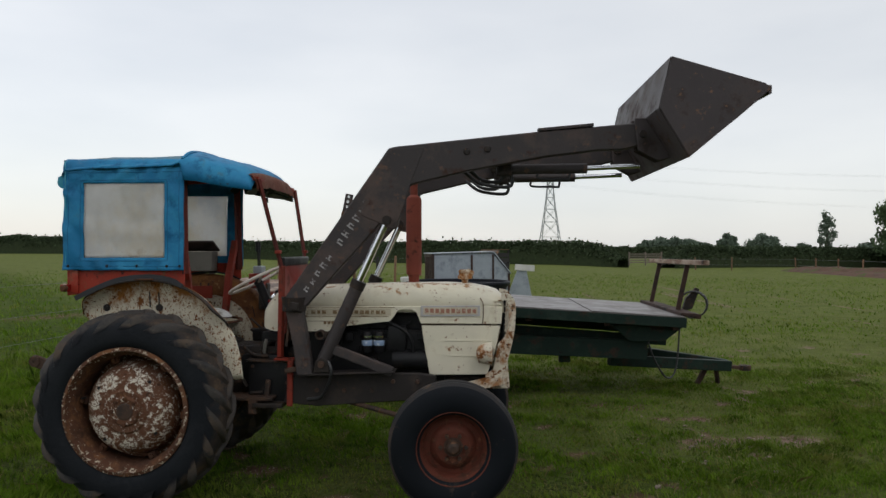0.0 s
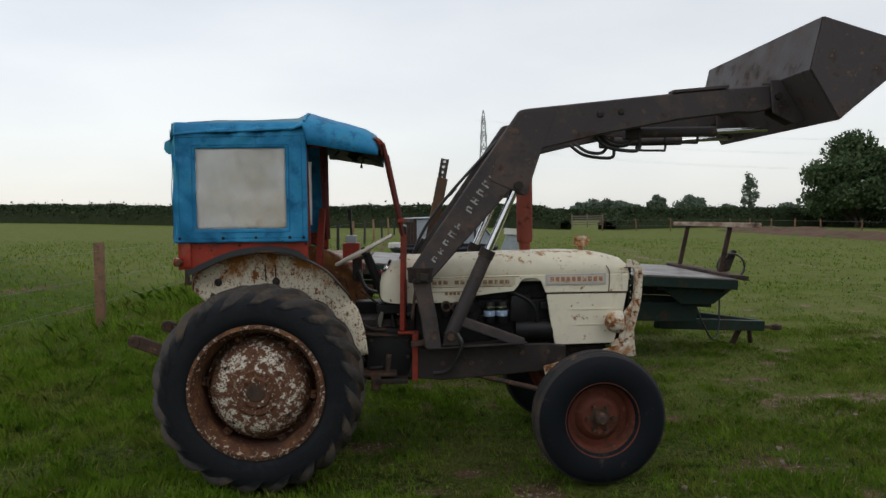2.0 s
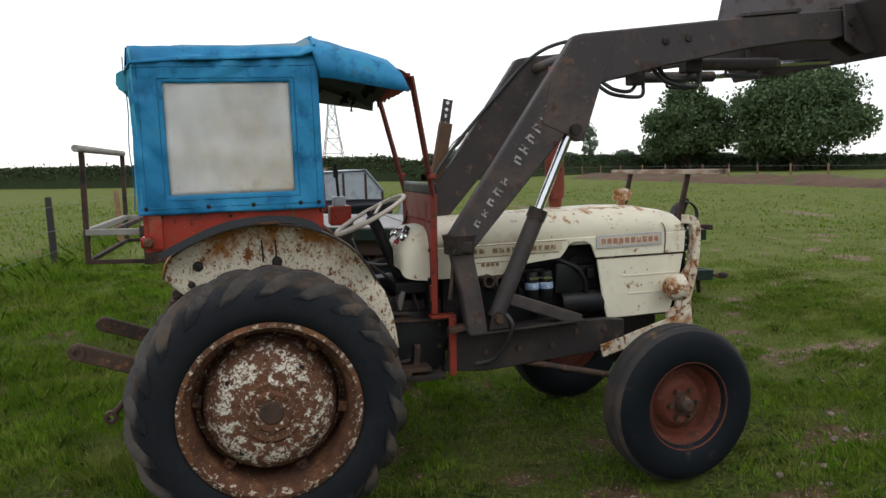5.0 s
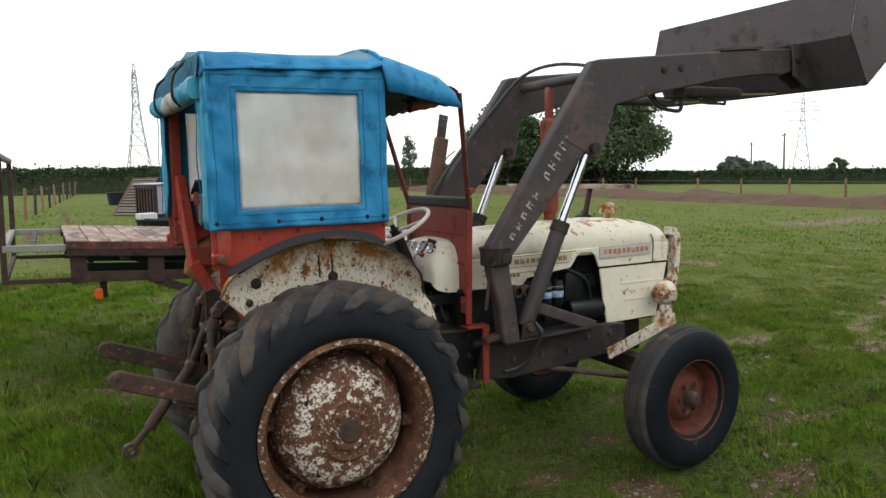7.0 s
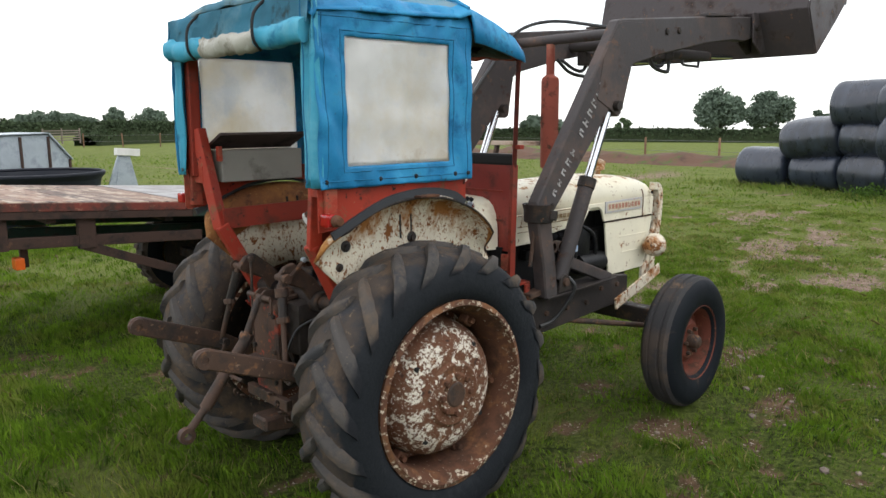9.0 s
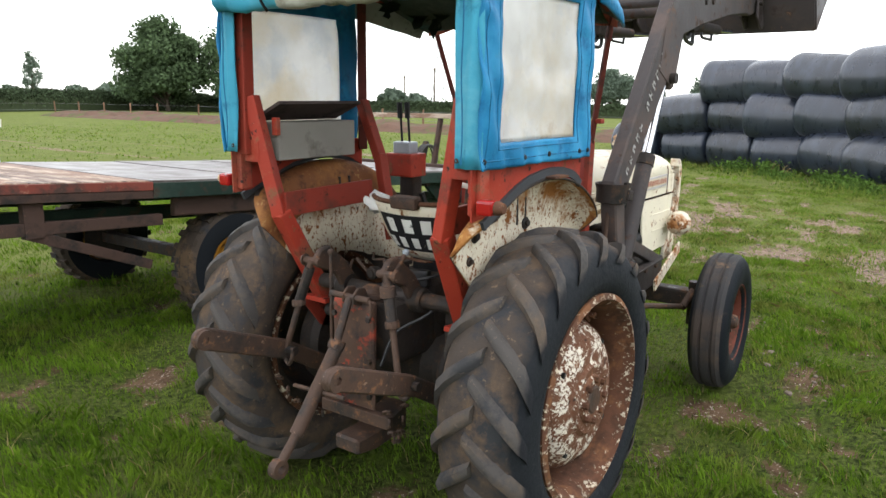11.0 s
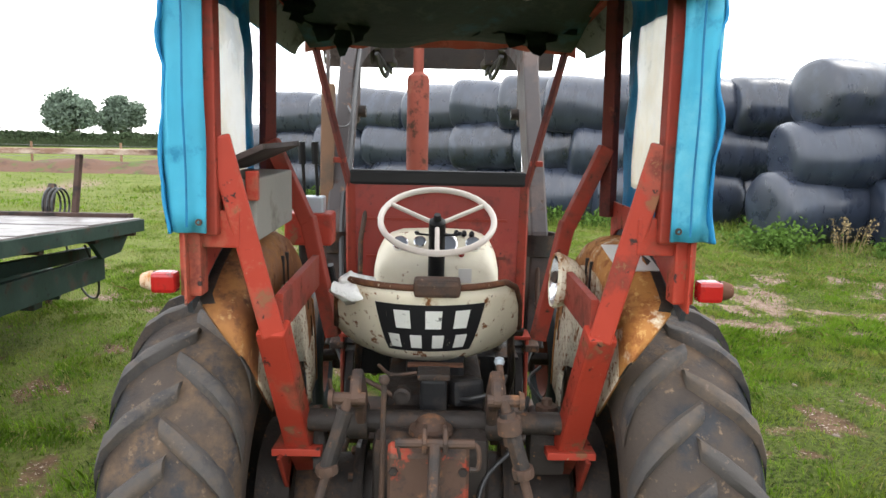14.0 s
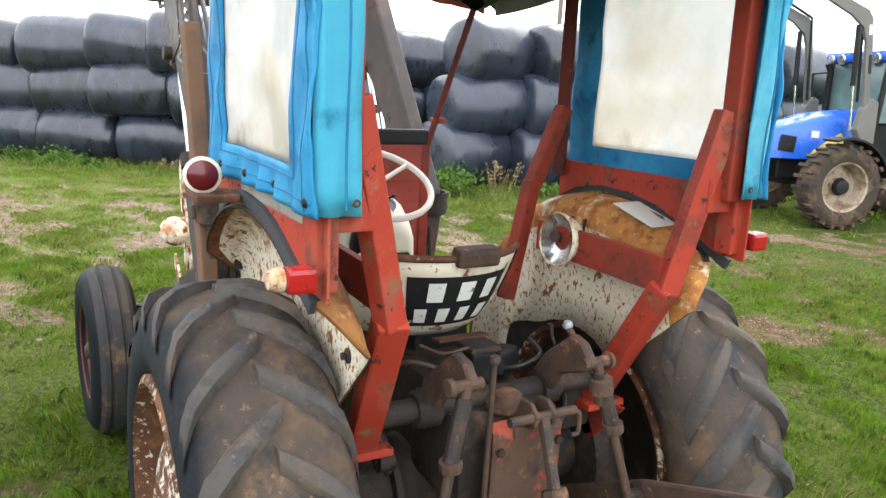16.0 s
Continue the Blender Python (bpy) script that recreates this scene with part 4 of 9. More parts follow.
for sy in (-1, 1):
    cab_side(sy)
    # rear frame: upright, sloping leg to the bend, then down to the axle foot
    beam("cab_post", (-0.40, sy * 0.515, 1.44), (-0.39, sy * 0.515, 2.10), 0.045, 0.05, "red_dark", tractor)
    beam("cab_post", (-0.39, sy * 0.558, 1.30), (-0.39, sy * 0.558, 1.62), 0.048, 0.055, "red", tractor)
    beam("frame_leg", (-0.385, sy * 0.500, 1.66), (-0.350, sy * 0.390, 1.195), 0.050, 0.055, "red", tractor, "chipped red frame leg")
    beam("frame_leg", (-0.352, sy * 0.390, 1.215), (-0.150, sy * 0.362, 0.835), 0.070, 0.06, "red", tractor, "red frame leg bolted to the axle")
    part("frame_brace", box((-0.388, sy * 0.508, 1.452), (0.022, 0.115, 0.085), (0, 0, 0), 0.004), "red", tractor)
    beam("frame_crossbar", (-0.345, sy * 0.375, 1.245), (0.16, sy * 0.368, 1.255), 0.02, 0.095, "red_dark", tractor)
    part("frame_foot", box((-0.125, sy * 0.365, 0.828), (0.17, 0.13, 0.02), (0, 4, 0), 0.003), "red", tractor)
    beam("axle_bracket", (-0.13, sy * 0.36, 0.82), (0.0, sy * 0.38, 0.70), 0.10, 0.03, "red_dark", tractor)
    beam("front_post", (0.31, sy * 0.545, 1.42), (0.295, sy * 0.53, 2.12), 0.04, 0.04, "red_shade", tractor)
    beam("frame_leg", (0.285, sy * 0.525, 1.64), (0.276, sy * 0.410, 1.385), 0.046, 0.046, "red_dark", tractor)
    beam("frame_leg", (0.277, sy * 0.412, 1.405), (0.265, sy * 0.330, 1.02), 0.046, 0.046, "red_dark", tractor)
    beam("windscreen_post", (0.765, sy * 0.475, 2.03), (0.884, sy * 0.345, 1.44), 0.022, 0.022, "red_shade", tractor)
    beam("windscreen_post", (0.884, sy * 0.345, 1.47), (0.871, sy * 0.340, 0.870), 0.034, 0.030, "red_dark", tractor)
    part("post_foot", box((0.905, sy * 0.350, 0.858), (0.13, 0.075, 0.014), (0, 1, 0), 0.003), "red_dark", tractor)
    part("scuttle_tab", box((0.868, sy * 0.300, 0.965), (0.014, 0.085, 0.085), (0, 0, 0), 0.003), "red", tractor)
    beam("roof_rail", (-0.42, sy * 0.52, 2.09), (0.32, sy * 0.52, 2.11), 0.03, 0.03, "red_dark", tractor)
    beam("roof_rail", (0.32, sy * 0.52, 2.11), (0.75, sy * 0.47, 2.03), 0.026, 0.026, "red_dark", tractor)
    part("hinge_bracket", box((0.868, sy * 0.385, 1.56), (0.035, 0.05, 0.022), (0, 0, 0), 0.004), "red_dark", tractor)
for x, z, w in ((-0.42, 2.09, 0.52), (0.31, 2.11, 0.52), (0.75, 2.03, 0.47)):
    beam("roof_bow", (x, -w, z), (x, w, z), 0.03, 0.03, "red_dark", tractor)

# windscreen panel and its black edge
scuttle = part("scuttle_panel", prism([(0.875, 1.02), (0.895, 1.02), (0.895, 1.47), (0.875, 1.47)], -0.335, 0.335, 0.003), "red_deep", tractor, "red steel panel before the steering wheel")
part("panel_edge", box((0.885, 0, 1.495), (0.035, 0.70, 0.06), (0, 0, 0), 0.012), "black", scuttle, "black rubber window edge")
for z in (1.33, 1.18):
    part("panel_swage", box((0.873, 0, z), (0.008, 0.56, 0.012), (0, 0, 0), 0.002), "red_dark", scuttle)
    

def curtain(sy, ragged=False):
    """Blue canvas side with a milky window sewn into it, draped with small folds."""
    x0, x1, z0, z1 = -0.45, 0.325, 1.445, 2.15
    wx0, wx1, wz0, wz1 = -0.32, 0.20, 1.525, 1.995
    xs = sorted(set(np.round(np.concatenate([np.linspace(x0, wx0, 12), np.linspace(wx0, wx1, 30), np.linspace(wx1, x1, 12)]), 4)))
    zs = sorted(set(np.round(np.concatenate([np.linspace(z0, wz0, 8), np.linspace(wz0, wz1, 28), np.linspace(wz1, z1, 13)]), 4)))

    def bulge(x, z):
        n = noise.noise(Vector((x * 5.0, z * 2.2, sy * 3.0))) * 0.016 + noise.noise(Vector((x * 13 + z * 4, z * 6 - x * 5, sy * 9.0))) * 0.010
        edge = max(0.0, min(1.0, max(wx0 + 0.02 - x, x - wx1 + 0.02, z - wz1 + 0.02, wz0 + 0.02 - z) / 0.07))
        n += edge * (0.007 * math.sin(x * 38 + 9 * noise.noise(Vector((x * 3, z * 5, sy)))) * (z > 1.9) + 0.006 * math.sin(z * 21 + x * 46 + sy) * (z <= 2.02))
        n += edge * 0.012 * abs(noise.noise(Vector(((x + z) * 9.0, (x - z) * 3.0, sy * 6.0))))
        n += (1 - edge) * 0.009 * noise.noise(Vector((x * 6 - z * 5, z * 7 + x * 3, sy * 4.0)))
        roll = -0.045 * max(0.0, (z - 2.06) / 0.09) ** 2
        n *= 1 - 0.65 * max(0.0, min(1.0, (x - 0.22) / 0.10))
        return sy * (0.590 + n + roll - 0.006 * math.cos((x + 0.06) * 6))
    cl, win = bmesh.new(), bmesh.new()
    cache = {}
    for bm, inside in ((cl, False), (win, True)):
        for i in range(len(xs) - 1):
            for j in range(len(zs) - 1):
                cx, cz = (xs[i] + xs[i + 1]) / 2, (zs[j] + zs[j + 1]) / 2
                in_w = wx0 < cx < wx1 and wz0 < cz < wz1
                if in_w != inside:
                    continue
                q = []
                for a, b in ((i, j), (i + 1, j), (i + 1, j + 1), (i, j + 1)):
                    if (inside, a, b) not in cache:
                        sag = 0.010 * noise.noise(Vector((xs[a] * 3, 0, sy))) if b == 0 else 0.0
                        cache[inside, a, b] = bm.verts.new((xs[a], bulge(xs[a], zs[b]) - (sy * 0.004 if inside else 0), zs[b] + sag))
                    q.append(cache[inside, a, b])
                bm.faces.new(q)
    ob = part("side_curtain", cl, "canvas", tractor, "blue canvas side curtain with stitched edges", 60)
    so = ob.modifiers.new("thick", "SOLIDIFY")
    so.thickness, so.offset = 0.006, 0
    w = part("curtain_window", win, "plastic", ob, "milky clear plastic window", 60)
    so = w.modifiers.new("thick", "SOLIDIFY")
    so.thickness, so.offset = 0.002, 0
    for a, b in (((wx0 - 0.02, wz0 - 0.02), (wx1 + 0.02, wz0 - 0.02)), ((wx0 - 0.02, wz1 + 0.02), (wx1 + 0.02, wz1 + 0.02)), ((wx0 - 0.02, wz0 - 0.02), (wx0 - 0.02, wz1 + 0.02)), ((wx1 + 0.02, wz0 - 0.02), (wx1 + 0.02, wz1 + 0.02))):
        pts = [(a[0] + (b[0] - a[0]) * k / 14, 0, a[1] + (b[1] - a[1]) * k / 14) for k in range(15)]
        part("seam", tube([(x, bulge(x, z) + sy * 0.003, z) for x, _, z in pts], 0.0028, 5), "seam", ob)
    for a, b in (((-0.412, z0 + 0.01), (-0.418, 2.07)), ((x0 + 0.01, z0 + 0.028), (x1 - 0.01, z0 + 0.026)), ((x1 - 0.028, z0 + 0.01), (x1 - 0.03, 2.07)), ((x0 + 0.01, 2.060), (x1 - 0.01, 2.066))):
        pts = [(a[0] + (b[0] - a[0]) * k / 20, a[1] + (b[1] - a[1]) * k / 20) for k in range(21)]
        part("seam", tube([(x, bulge(x, z) + sy * 0.003, z) for x, z in pts], 0.0024, 5), "seam", ob)
    for x in (-0.42, -0.17, 0.02, 0.22, 0.30):
        part("press_stud", lathe([(0.0, 0.006), (0.007, 0.005), (0.010, 0.0)], 10, pose(x, bulge(x, 1.47) + sy * 0.003, 1.472, 0, 0, 0 if sy > 0 else 180)), "black_iron", ob)
    # the flap that turns round the rear corner
    bm = bmesh.new()
    rows = []
    for j in range(16):
        z = z0 + 0.005 + (z1 - 0.02 - z0) * j / 15
        row = []
        for i in range(7):
            k = i / 6
            y = 0.597 - 0.088 * k
            x = -0.437 - 0.012 * math.sin(min(1.0, k * 1.4) * math.pi / 2) + 0.016 * noise.noise(Vector((k * 3, z * 4, sy * 5))) + 0.006 * math.sin(k * 10 + z * 5 + sy)
            row.append(bm.verts.new((x, sy * y, z)))
        rows.append(row)
    for a, b in zip(rows, rows[1:]):
        for i in range(6):
            bm.faces.new((a[i], a[i + 1], b[i + 1], b[i]))
    fl = part("corner_flap", bm, "canvas_flap", ob, "blue canvas corner flap", 60)
    so = fl.modifiers.new("thick", "SOLIDIFY")
    so.thickness, so.offset = 0.006, 0
    part("seam", tube([(-0.470 - 0.004 * math.sin(z * 19), sy * 0.545, z) for z in (z0 + 0.02 + (z1 - z0 - 0.06) * k / 16 for k in range(17))], 0.0025, 5), "seam", ob)
    part("eyelet", lathe([(0.003, 0.003), (0.007, 0.003), (0.008, 0.0)], 12, pose(-0.462, sy * 0.522, 1.475, 0, 0, 90)), "rusty_iron", ob)
    return ob


right_curtain = curtain(-1)
curtain(1)
for x, z in ((-0.40, 1.70), (-0.38, 1.64)):
    part("tear", box((x, -0.594, z), (0.030, 0.004, 0.007), (0, 12, 0), 0.001), "black", right_curtain, "small dark tear")


def roof():
    """The sagging canvas roof over the bows, with a dropped visor at the front."""
    bm = bmesh.new()
    stations = [(-0.455, 2.120, 0.572), (-0.44, 2.150, 0.572), (-0.25, 2.160, 0.576), (0.0, 2.165, 0.578), (0.25, 2.178, 0.578), (0.305, 2.198, 0.582), (0.335, 2.195, 0.584), (0.40, 2.175, 0.575), (0.55, 2.140, 0.556), (0.66, 2.108, 0.535), (0.715, 2.075, 0.518), (0.738, 2.040, 0.508)]
    rows = []
    for i, (x, z, w) in enumerate(stations):
        row = []
        for j in range(25):
            v = -1 + j / 12
            edge = abs(v) ** 6
            crown = 0.030 * (1 - v * v)
            y = w * v
            zz = z - 0.055 * edge + crown + 0.016 * noise.noise(Vector((x * 6, y * 5, 2.0))) + 0.008 * noise.noise(Vector((x * 17, y * 13, 4.0)))
            row.append(bm.verts.new((x, y, zz)))
        low = 2.012 - 0.15 * (x - 0.33) if i > 5 else z - 0.075
        for k, sgn in ((1.0, -1), (7.0, 1)):
            drop = [bm.verts.new((x, sgn * (w + 0.016 + 0.012 * q + 0.014 * noise.noise(Vector((x * 12, q, k)))), z - 0.055 + (low - z + 0.055) * q + 0.010 * q * noise.noise(Vector((x * 9, k, 1))))) for q in (0.4, 1.0)]
            row = drop[::-1] + row if sgn < 0 else row + drop
        rows.append(row)
    for a, b in zip(rows, rows[1:]):
        for j in range(len(a) - 1):
            bm.faces.new((a[j], a[j + 1], b[j + 1], b[j]))
    ob = part("cab_roof", bm, "canvas", tractor, "weathered blue canvas roof with a front visor", 60)
    ob.data.materials.append(M["roof_cloth"])
    for p in ob.data.polygons:
        if abs(p.center.y) < 0.52 and p.center.x < 0.30:
            p.material_index = 1
    ob.data.materials.append(M["visor_lining"])
    ob.data.materials.append(M["visor_lining"])
    so = ob.modifiers.new("thick", "SOLIDIFY")
    so.thickness, so.offset, so.material_offset = 0.008, 0, 2
    part("roof_seam", tube([(0.315, v * 0.592, 2.205 - 0.055 * abs(v) ** 6 + 0.03 * (1 - v * v)) for v in (-1 + k / 8 for k in range(17))], 0.008, 6), "canvas", ob)
    # rolled-up rear curtain tied under the roof edge
    pts = [(-0.468 - 0.008 * math.sin(k * 1.3), -0.560 + 1.12 * k / 40, 2.008 - 0.010 * math.sin(k * math.pi / 40) + 0.005 * math.sin(k * 0.7)) for k in range(41)]

    def crumpled_roll(p, r, seed):
        b = bmesh.new()
        add_tube(b, p, r, 14)
        for v in b.verts:
            d = noise.noise(v.co * 26 + Vector((seed, 0, 0))) + 0.8 * noise.noise(Vector((v.co.x * 60, v.co.y * 14, v.co.z * 60)))
            v.co += Vector((v.co.x + 0.468, 0, v.co.z - 2.0)) * 0.22 * d
            v.co.x = -0.468 + (v.co.x + 0.468) * 0.75
        return b
    rl = part("rolled_curtain", crumpled_roll(pts[:12], 0.044, 1), "canvas_flap", ob, "rolled blue canvas rear curtain", 60)
    part("rolled_window", crumpled_roll(pts[11:29], 0.042, 5), "dirty_film", rl, "rolled dirty plastic window", 60)
    part("rolled_end", crumpled_roll(pts[28:], 0.044, 9), "canvas_flap", rl, "", 60)
    for k in (10, 30):
        part("tie_cord", tube(arc_pts([(-0.45, pts[k][1], 2.15), (-0.50, pts[k][1] + 0.01, 2.09), (-0.512, pts[k][1], 2.00), (-0.48, pts[k][1], 1.955)], 4), 0.006, 6), "black", rl)
    part("valance", strip_flat([(-0.455, -0.575, 2.145), (-0.462, 0.575, 2.145)], 0.11), "canvas_old", ob, "", 60)
    return ob


def strip_flat(ends, drop, n=18):
    a, b = Vector(ends[0]), Vector(ends[1])
    bm = bmesh.new()
    rows = []
    for i in range(n + 1):
        p = a.lerp(b, i / n)
        rows.append([bm.verts.new(p + Vector((-0.006 * k + 0.012 * noise.noise(Vector((i * 0.4, k, 3))), 0, -drop * k / 2 * (1 + 0.2 * noise.noise(Vector((i * 0.7, 0, 1))))))) for k in range(3)])
    for p, q in zip(rows, rows[1:]):
        for j in range(2):
            bm.faces.new((p[j], p[j + 1], q[j + 1], q[j]))
    bmesh.ops.solidify(bm, geom=bm.faces[:], thickness=0.006)
    return bm


roof()


def visor_header():
    """The curved, rust-faded sheet that closes the visor towards the front, its lower hem eaten away."""
    bm = bmesh.new()
    prof = [(0.728, 2.088), (0.752, 2.078), (0.770, 2.055), (0.780, 2.020), (0.782, 1.985)]
    rows = []
    for i in range(29):
        v = -1 + i / 14
        rag = 0.014 * noise.noise(Vector((v * 9, 1.0, 2.0))) + 0.010 * noise.noise(Vector((v * 31, 3.0, 1.0)))
        rows.append([bm.verts.new((x - 0.020 * v * v, 0.500 * v, z - 0.030 * v ** 4 + (rag if k == 4 else 0.0))) for k, (x, z) in enumerate(prof)])
    for a, b in zip(rows, rows[1:]):
        for j in range(4):
            bm.faces.new((a[j], a[j + 1], b[j + 1], b[j]))
    bmesh.ops.solidify(bm, geom=bm.faces[:], thickness=0.004)
    return part("visor_header", bm, "header", tractor, "faded red sheet along the front of the visor", 40)


visor_header()


def torn_lining():
    """The rotten headlining that hangs in rags under the roof."""
    bm = bmesh.new()
    rng = random.Random(4)
    nx, ny = 26, 26
    rows = []
    for i in range(nx + 1):
        x = -0.40 + 1.12 * i / nx
        row = []
        for j in range(ny + 1):
            v = -1 + 2 * j / ny
            y = v * (0.52 - 0.05 * max(0.0, (x - 0.32) / 0.45))
            n = noise.noise(Vector((x * 3.5, y * 4.0, 5.5)))
            sag = 0.012 + 0.03 * max(0.0, n) + (0.02 if x > 0.25 else 0.0) * (0.4 + n)
            top = 2.13 - 0.115 * max(0.0, (x - 0.32) / 0.45)
            row.append(bm.verts.new((x, y, top - sag)))
        rows.append(row)
    for a, b in zip(rows, rows[1:]):
        for j in range(ny):
            bm.faces.new((a[j], a[j + 1], b[j + 1], b[j]))
    ob = part("torn_headlining", bm, "lining", tractor, "torn dark headlining hanging in rags", 60)
    so = ob.modifiers.new("thick", "SOLIDIFY")
    so.thickness = 0.005
    # hanging rags
    for cx, cy, ln in ((0.60, 0.34, 0.22), (0.56, 0.28, 0.15), (0.62, -0.26, 0.16), (0.58, -0.33, 0.19), (0.55, 0.40, 0.16), (0.66, -0.12, 0.10), (0.62, 0.40, 0.12), (0.66, -0.30, 0.11), (0.60, -0.38, 0.14), (0.64, -0.20, 0.09), (0.58, -0.44, 0.10), (0.40, 0.46, 0.10), (0.70, 0.05, 0.06), (0.68, 0.15, 0.07)):
        bm = bmesh.new()
        w = 0.10 + 0.05 * rng.random()
        prev = None
        for k in range(7):
            t = k / 6
            ww = w * (1 - t * 0.75) * (1 + 0.3 * rng.uniform(-1, 1))
            z = 2.075 - 0.72 * ln * t
            off = 0.02 * rng.uniform(-1, 1)
            cur = [bm.verts.new((cx + off + 0.03 * math.sin(t * 5), cy - ww / 2, z + 0.02 * rng.random())), bm.verts.new((cx - off, cy + ww / 2, z + 0.02 * rng.random()))]
            if prev:
                bm.faces.new((prev[0], prev[1], cur[1], cur[0]))
            prev = cur
        bmesh.ops.solidify(bm, geom=bm.faces[:], thickness=0.004)
        part("lining_rag", bm, "lining", ob, "", 60)
    return ob


torn_lining()


# bonnet: a long rounded cowl, with the engine opening cut in its sides
def bonnet_section(x, top, half, low):
    pts = []
    for k in range(13):
        a = math.pi * k / 12
        c, s = math.cos(a), math.sin(a)
        y = half * math.copysign(abs(c) ** 0.45, c)
        z = low + (top - low) * abs(s) ** 0.55
        pts.append((x, -y, z))
    return pts


bm = bmesh.new()
rows = []
for x, top, half in ((0.90, 1.325, 0.225), (1.2, 1.335, 0.235), (1.6, 1.345, 0.250), (1.95, 1.350, 0.262), (2.12, 1.342, 0.266), (2.23, 1.322, 0.268), (2.30, 1.300, 0.264), (2.338, 1.265, 0.256), (2.345, 1.225, 0.250)):
    rows.append([bm.verts.new(p) for p in bonnet_section(x, top, half, 1.16)])
for a, b in zip(rows, rows[1:]):
    for j in range(12):
        bm.faces.new((a[j], a[j + 1], b[j + 1], b[j]))
bm.faces.new(rows[0])
bonnet = part("bonnet", bm, "bonnet", tractor, "cream bonnet with rust spots along its top", 40)
so = bonnet.modifiers.new("thick", "SOLIDIFY")
so.thickness, so.offset = 0.004, -1
for sy in (-1, 1):
    # upper side strip with the arched cut over the injection pump
    cut = [(1.29, 1.065), (1.45, 1.085), (1.585, 1.098), (1.612, 1.130), (1.635, 1.165), (1.665, 1.178), (1.735, 1.176), (1.765, 1.155), (1.783, 1.11), (1.792, 1.085)]
    side = [(0.90, 1.19), (0.90, 1.03), (1.26, 1.03)] + cut + [(2.325, 1.085), (2.335, 1.20), (2.2, 1.20), (1.6, 1.20)]
    s = part("bonnet_side", prism(side, sy * 0.252, sy * 0.268, 0.003), "cream", bonnet, "cream bonnet side")
    part("marking_strip", box((1.315, sy * 0.270, 1.160), (0.56, 0.003, 0.046), (0, -0.3, 0), 0.001), "strip_pale", s)
    for z, x0, x1 in ((1.130, 1.0, 1.58), (1.190, 1.0, 1.62), (1.100, 1.0, 1.38)):
        part("marking_line", box(((x0 + x1) / 2, sy * 0.2695, z), (x1 - x0, 0.003, 0.004), (0, -0.3, 0), 0.0), "gold_bar", s)
    part("panel_gap", box((2.06, sy * 0.2705, 1.0785), (0.53, 0.003, 0.004), (0, 0, 0), 0.0), "rusty_iron", s, "dark rusty panel joint")
    for i in range(14):
        if i != 3:
            part("marking_bar", box((1.075 + i * 0.036, sy * 0.2725, 1.160), (0.027 - 0.008 * (i % 5 == 1), 0.003, 0.024), (0, -0.3, 0), 0.0), "gold_bar", s)
    for i in range(4):
        part("marking_bar", box((1.152 + i * 0.026, sy * 0.270, 1.088), (0.018, 0.003, 0.018), (0, -1, 0), 0.0), "gold_bar", s)
    bd = part("badge", box((1.988, sy * 0.272, 1.171), (0.392, 0.008, 0.070), (0, -0.5, 0), 0.002), "badge", s, "worn metal side badge")
    part("badge_face", box((1.988, sy * 0.2755, 1.171), (0.36, 0.003, 0.048), (0, -0.5, 0), 0.0), "strip_pale", bd)
    for i in range(10):
        part("badge_bar", box((1.832 + i * 0.035, sy * 0.2775, 1.171), (0.024, 0.003, 0.030), (0, 0, 0), 0.0), "red_bar", bd)
    part("side_panel", prism([(1.797, 1.074), (2.320, 1.077), (2.29, 0.93), (2.232, 0.752), (1.852, 0.745), (1.822, 0.90)], sy * 0.256, sy * 0.270, 0.004), "cream", bonnet, "cream lower engine panel")
    for z, x0, x1 in ((0.975, 1.95, 2.28), (0.875, 1.98, 2.22)):
        part("panel_swage", box(((x0 + x1) / 2, sy * 0.272, z), (x1 - x0, 0.004, 0.006), (0, 0, 0), 0.001), "cream", bonnet)
    part("bonnet_seam", strip_along([(2.185, sy * 0.2705, 1.255), (2.204, sy * 0.2705, 1.22), (2.206, sy * 0.2705, 1.15), (2.200, sy * 0.2705, 1.082)], 0.004, 0.005), "rim_rust", bonnet, "rusty seam of the nose cowl")
    part("rust_run", box((2.287, sy * 0.2695, 1.165), (0.012, 0.002, 0.13), (0, 0, 0), 0.001), "nose", bonnet)
    for k in range(5):
        part("front_louvre", box((2.30, sy * 0.266, 1.135 + 0.026 * k), (0.055, 0.008, 0.006), (0, 0, 0), 0.002), "cream", bonnet)
    part("grille_frame", strip_along([(2.325, sy * 0.262, 1.268), (2.372, sy * 0.262, 1.258), (2.396, sy * 0.262, 1.20), (2.384, sy * 0.262, 1.02), (2.335, sy * 0.262, 0.82), (2.305, sy * 0.262, 0.68)], 0.045, 0.046), "nose", tractor, "rust-flaked cream grille surround", 40)
    part("nose_side", prism([(2.30, 0.95), (2.345, 1.0), (2.37, 1.05), (2.36, 0.92), (2.38, 0.66), (2.22, 0.66), (2.22, 0.76), (2.27, 0.78)], sy * 0.250, sy * 0.272, 0.004), "nose", tractor, "rusted cream nose side")
    beam("front_stay", (1.76, sy * 0.386, 0.600), (2.33, sy * 0.330, 0.735), 0.012, 0.068, "nose", tractor, "cream stay strip")
    lamp = part("headlamp", lathe([(0.0, -0.085), (0.02, -0.085), (0.05, -0.07), (0.068, -0.035), (0.072, 0.0), (0.076, 0.01), (0.070, 0.018), (0.0, 0.012)], 24, pose(2.245, sy * 0.345, 0.90, 0, 0, -90)), "nose", tractor, "rusty cream headlamp shell", 40)
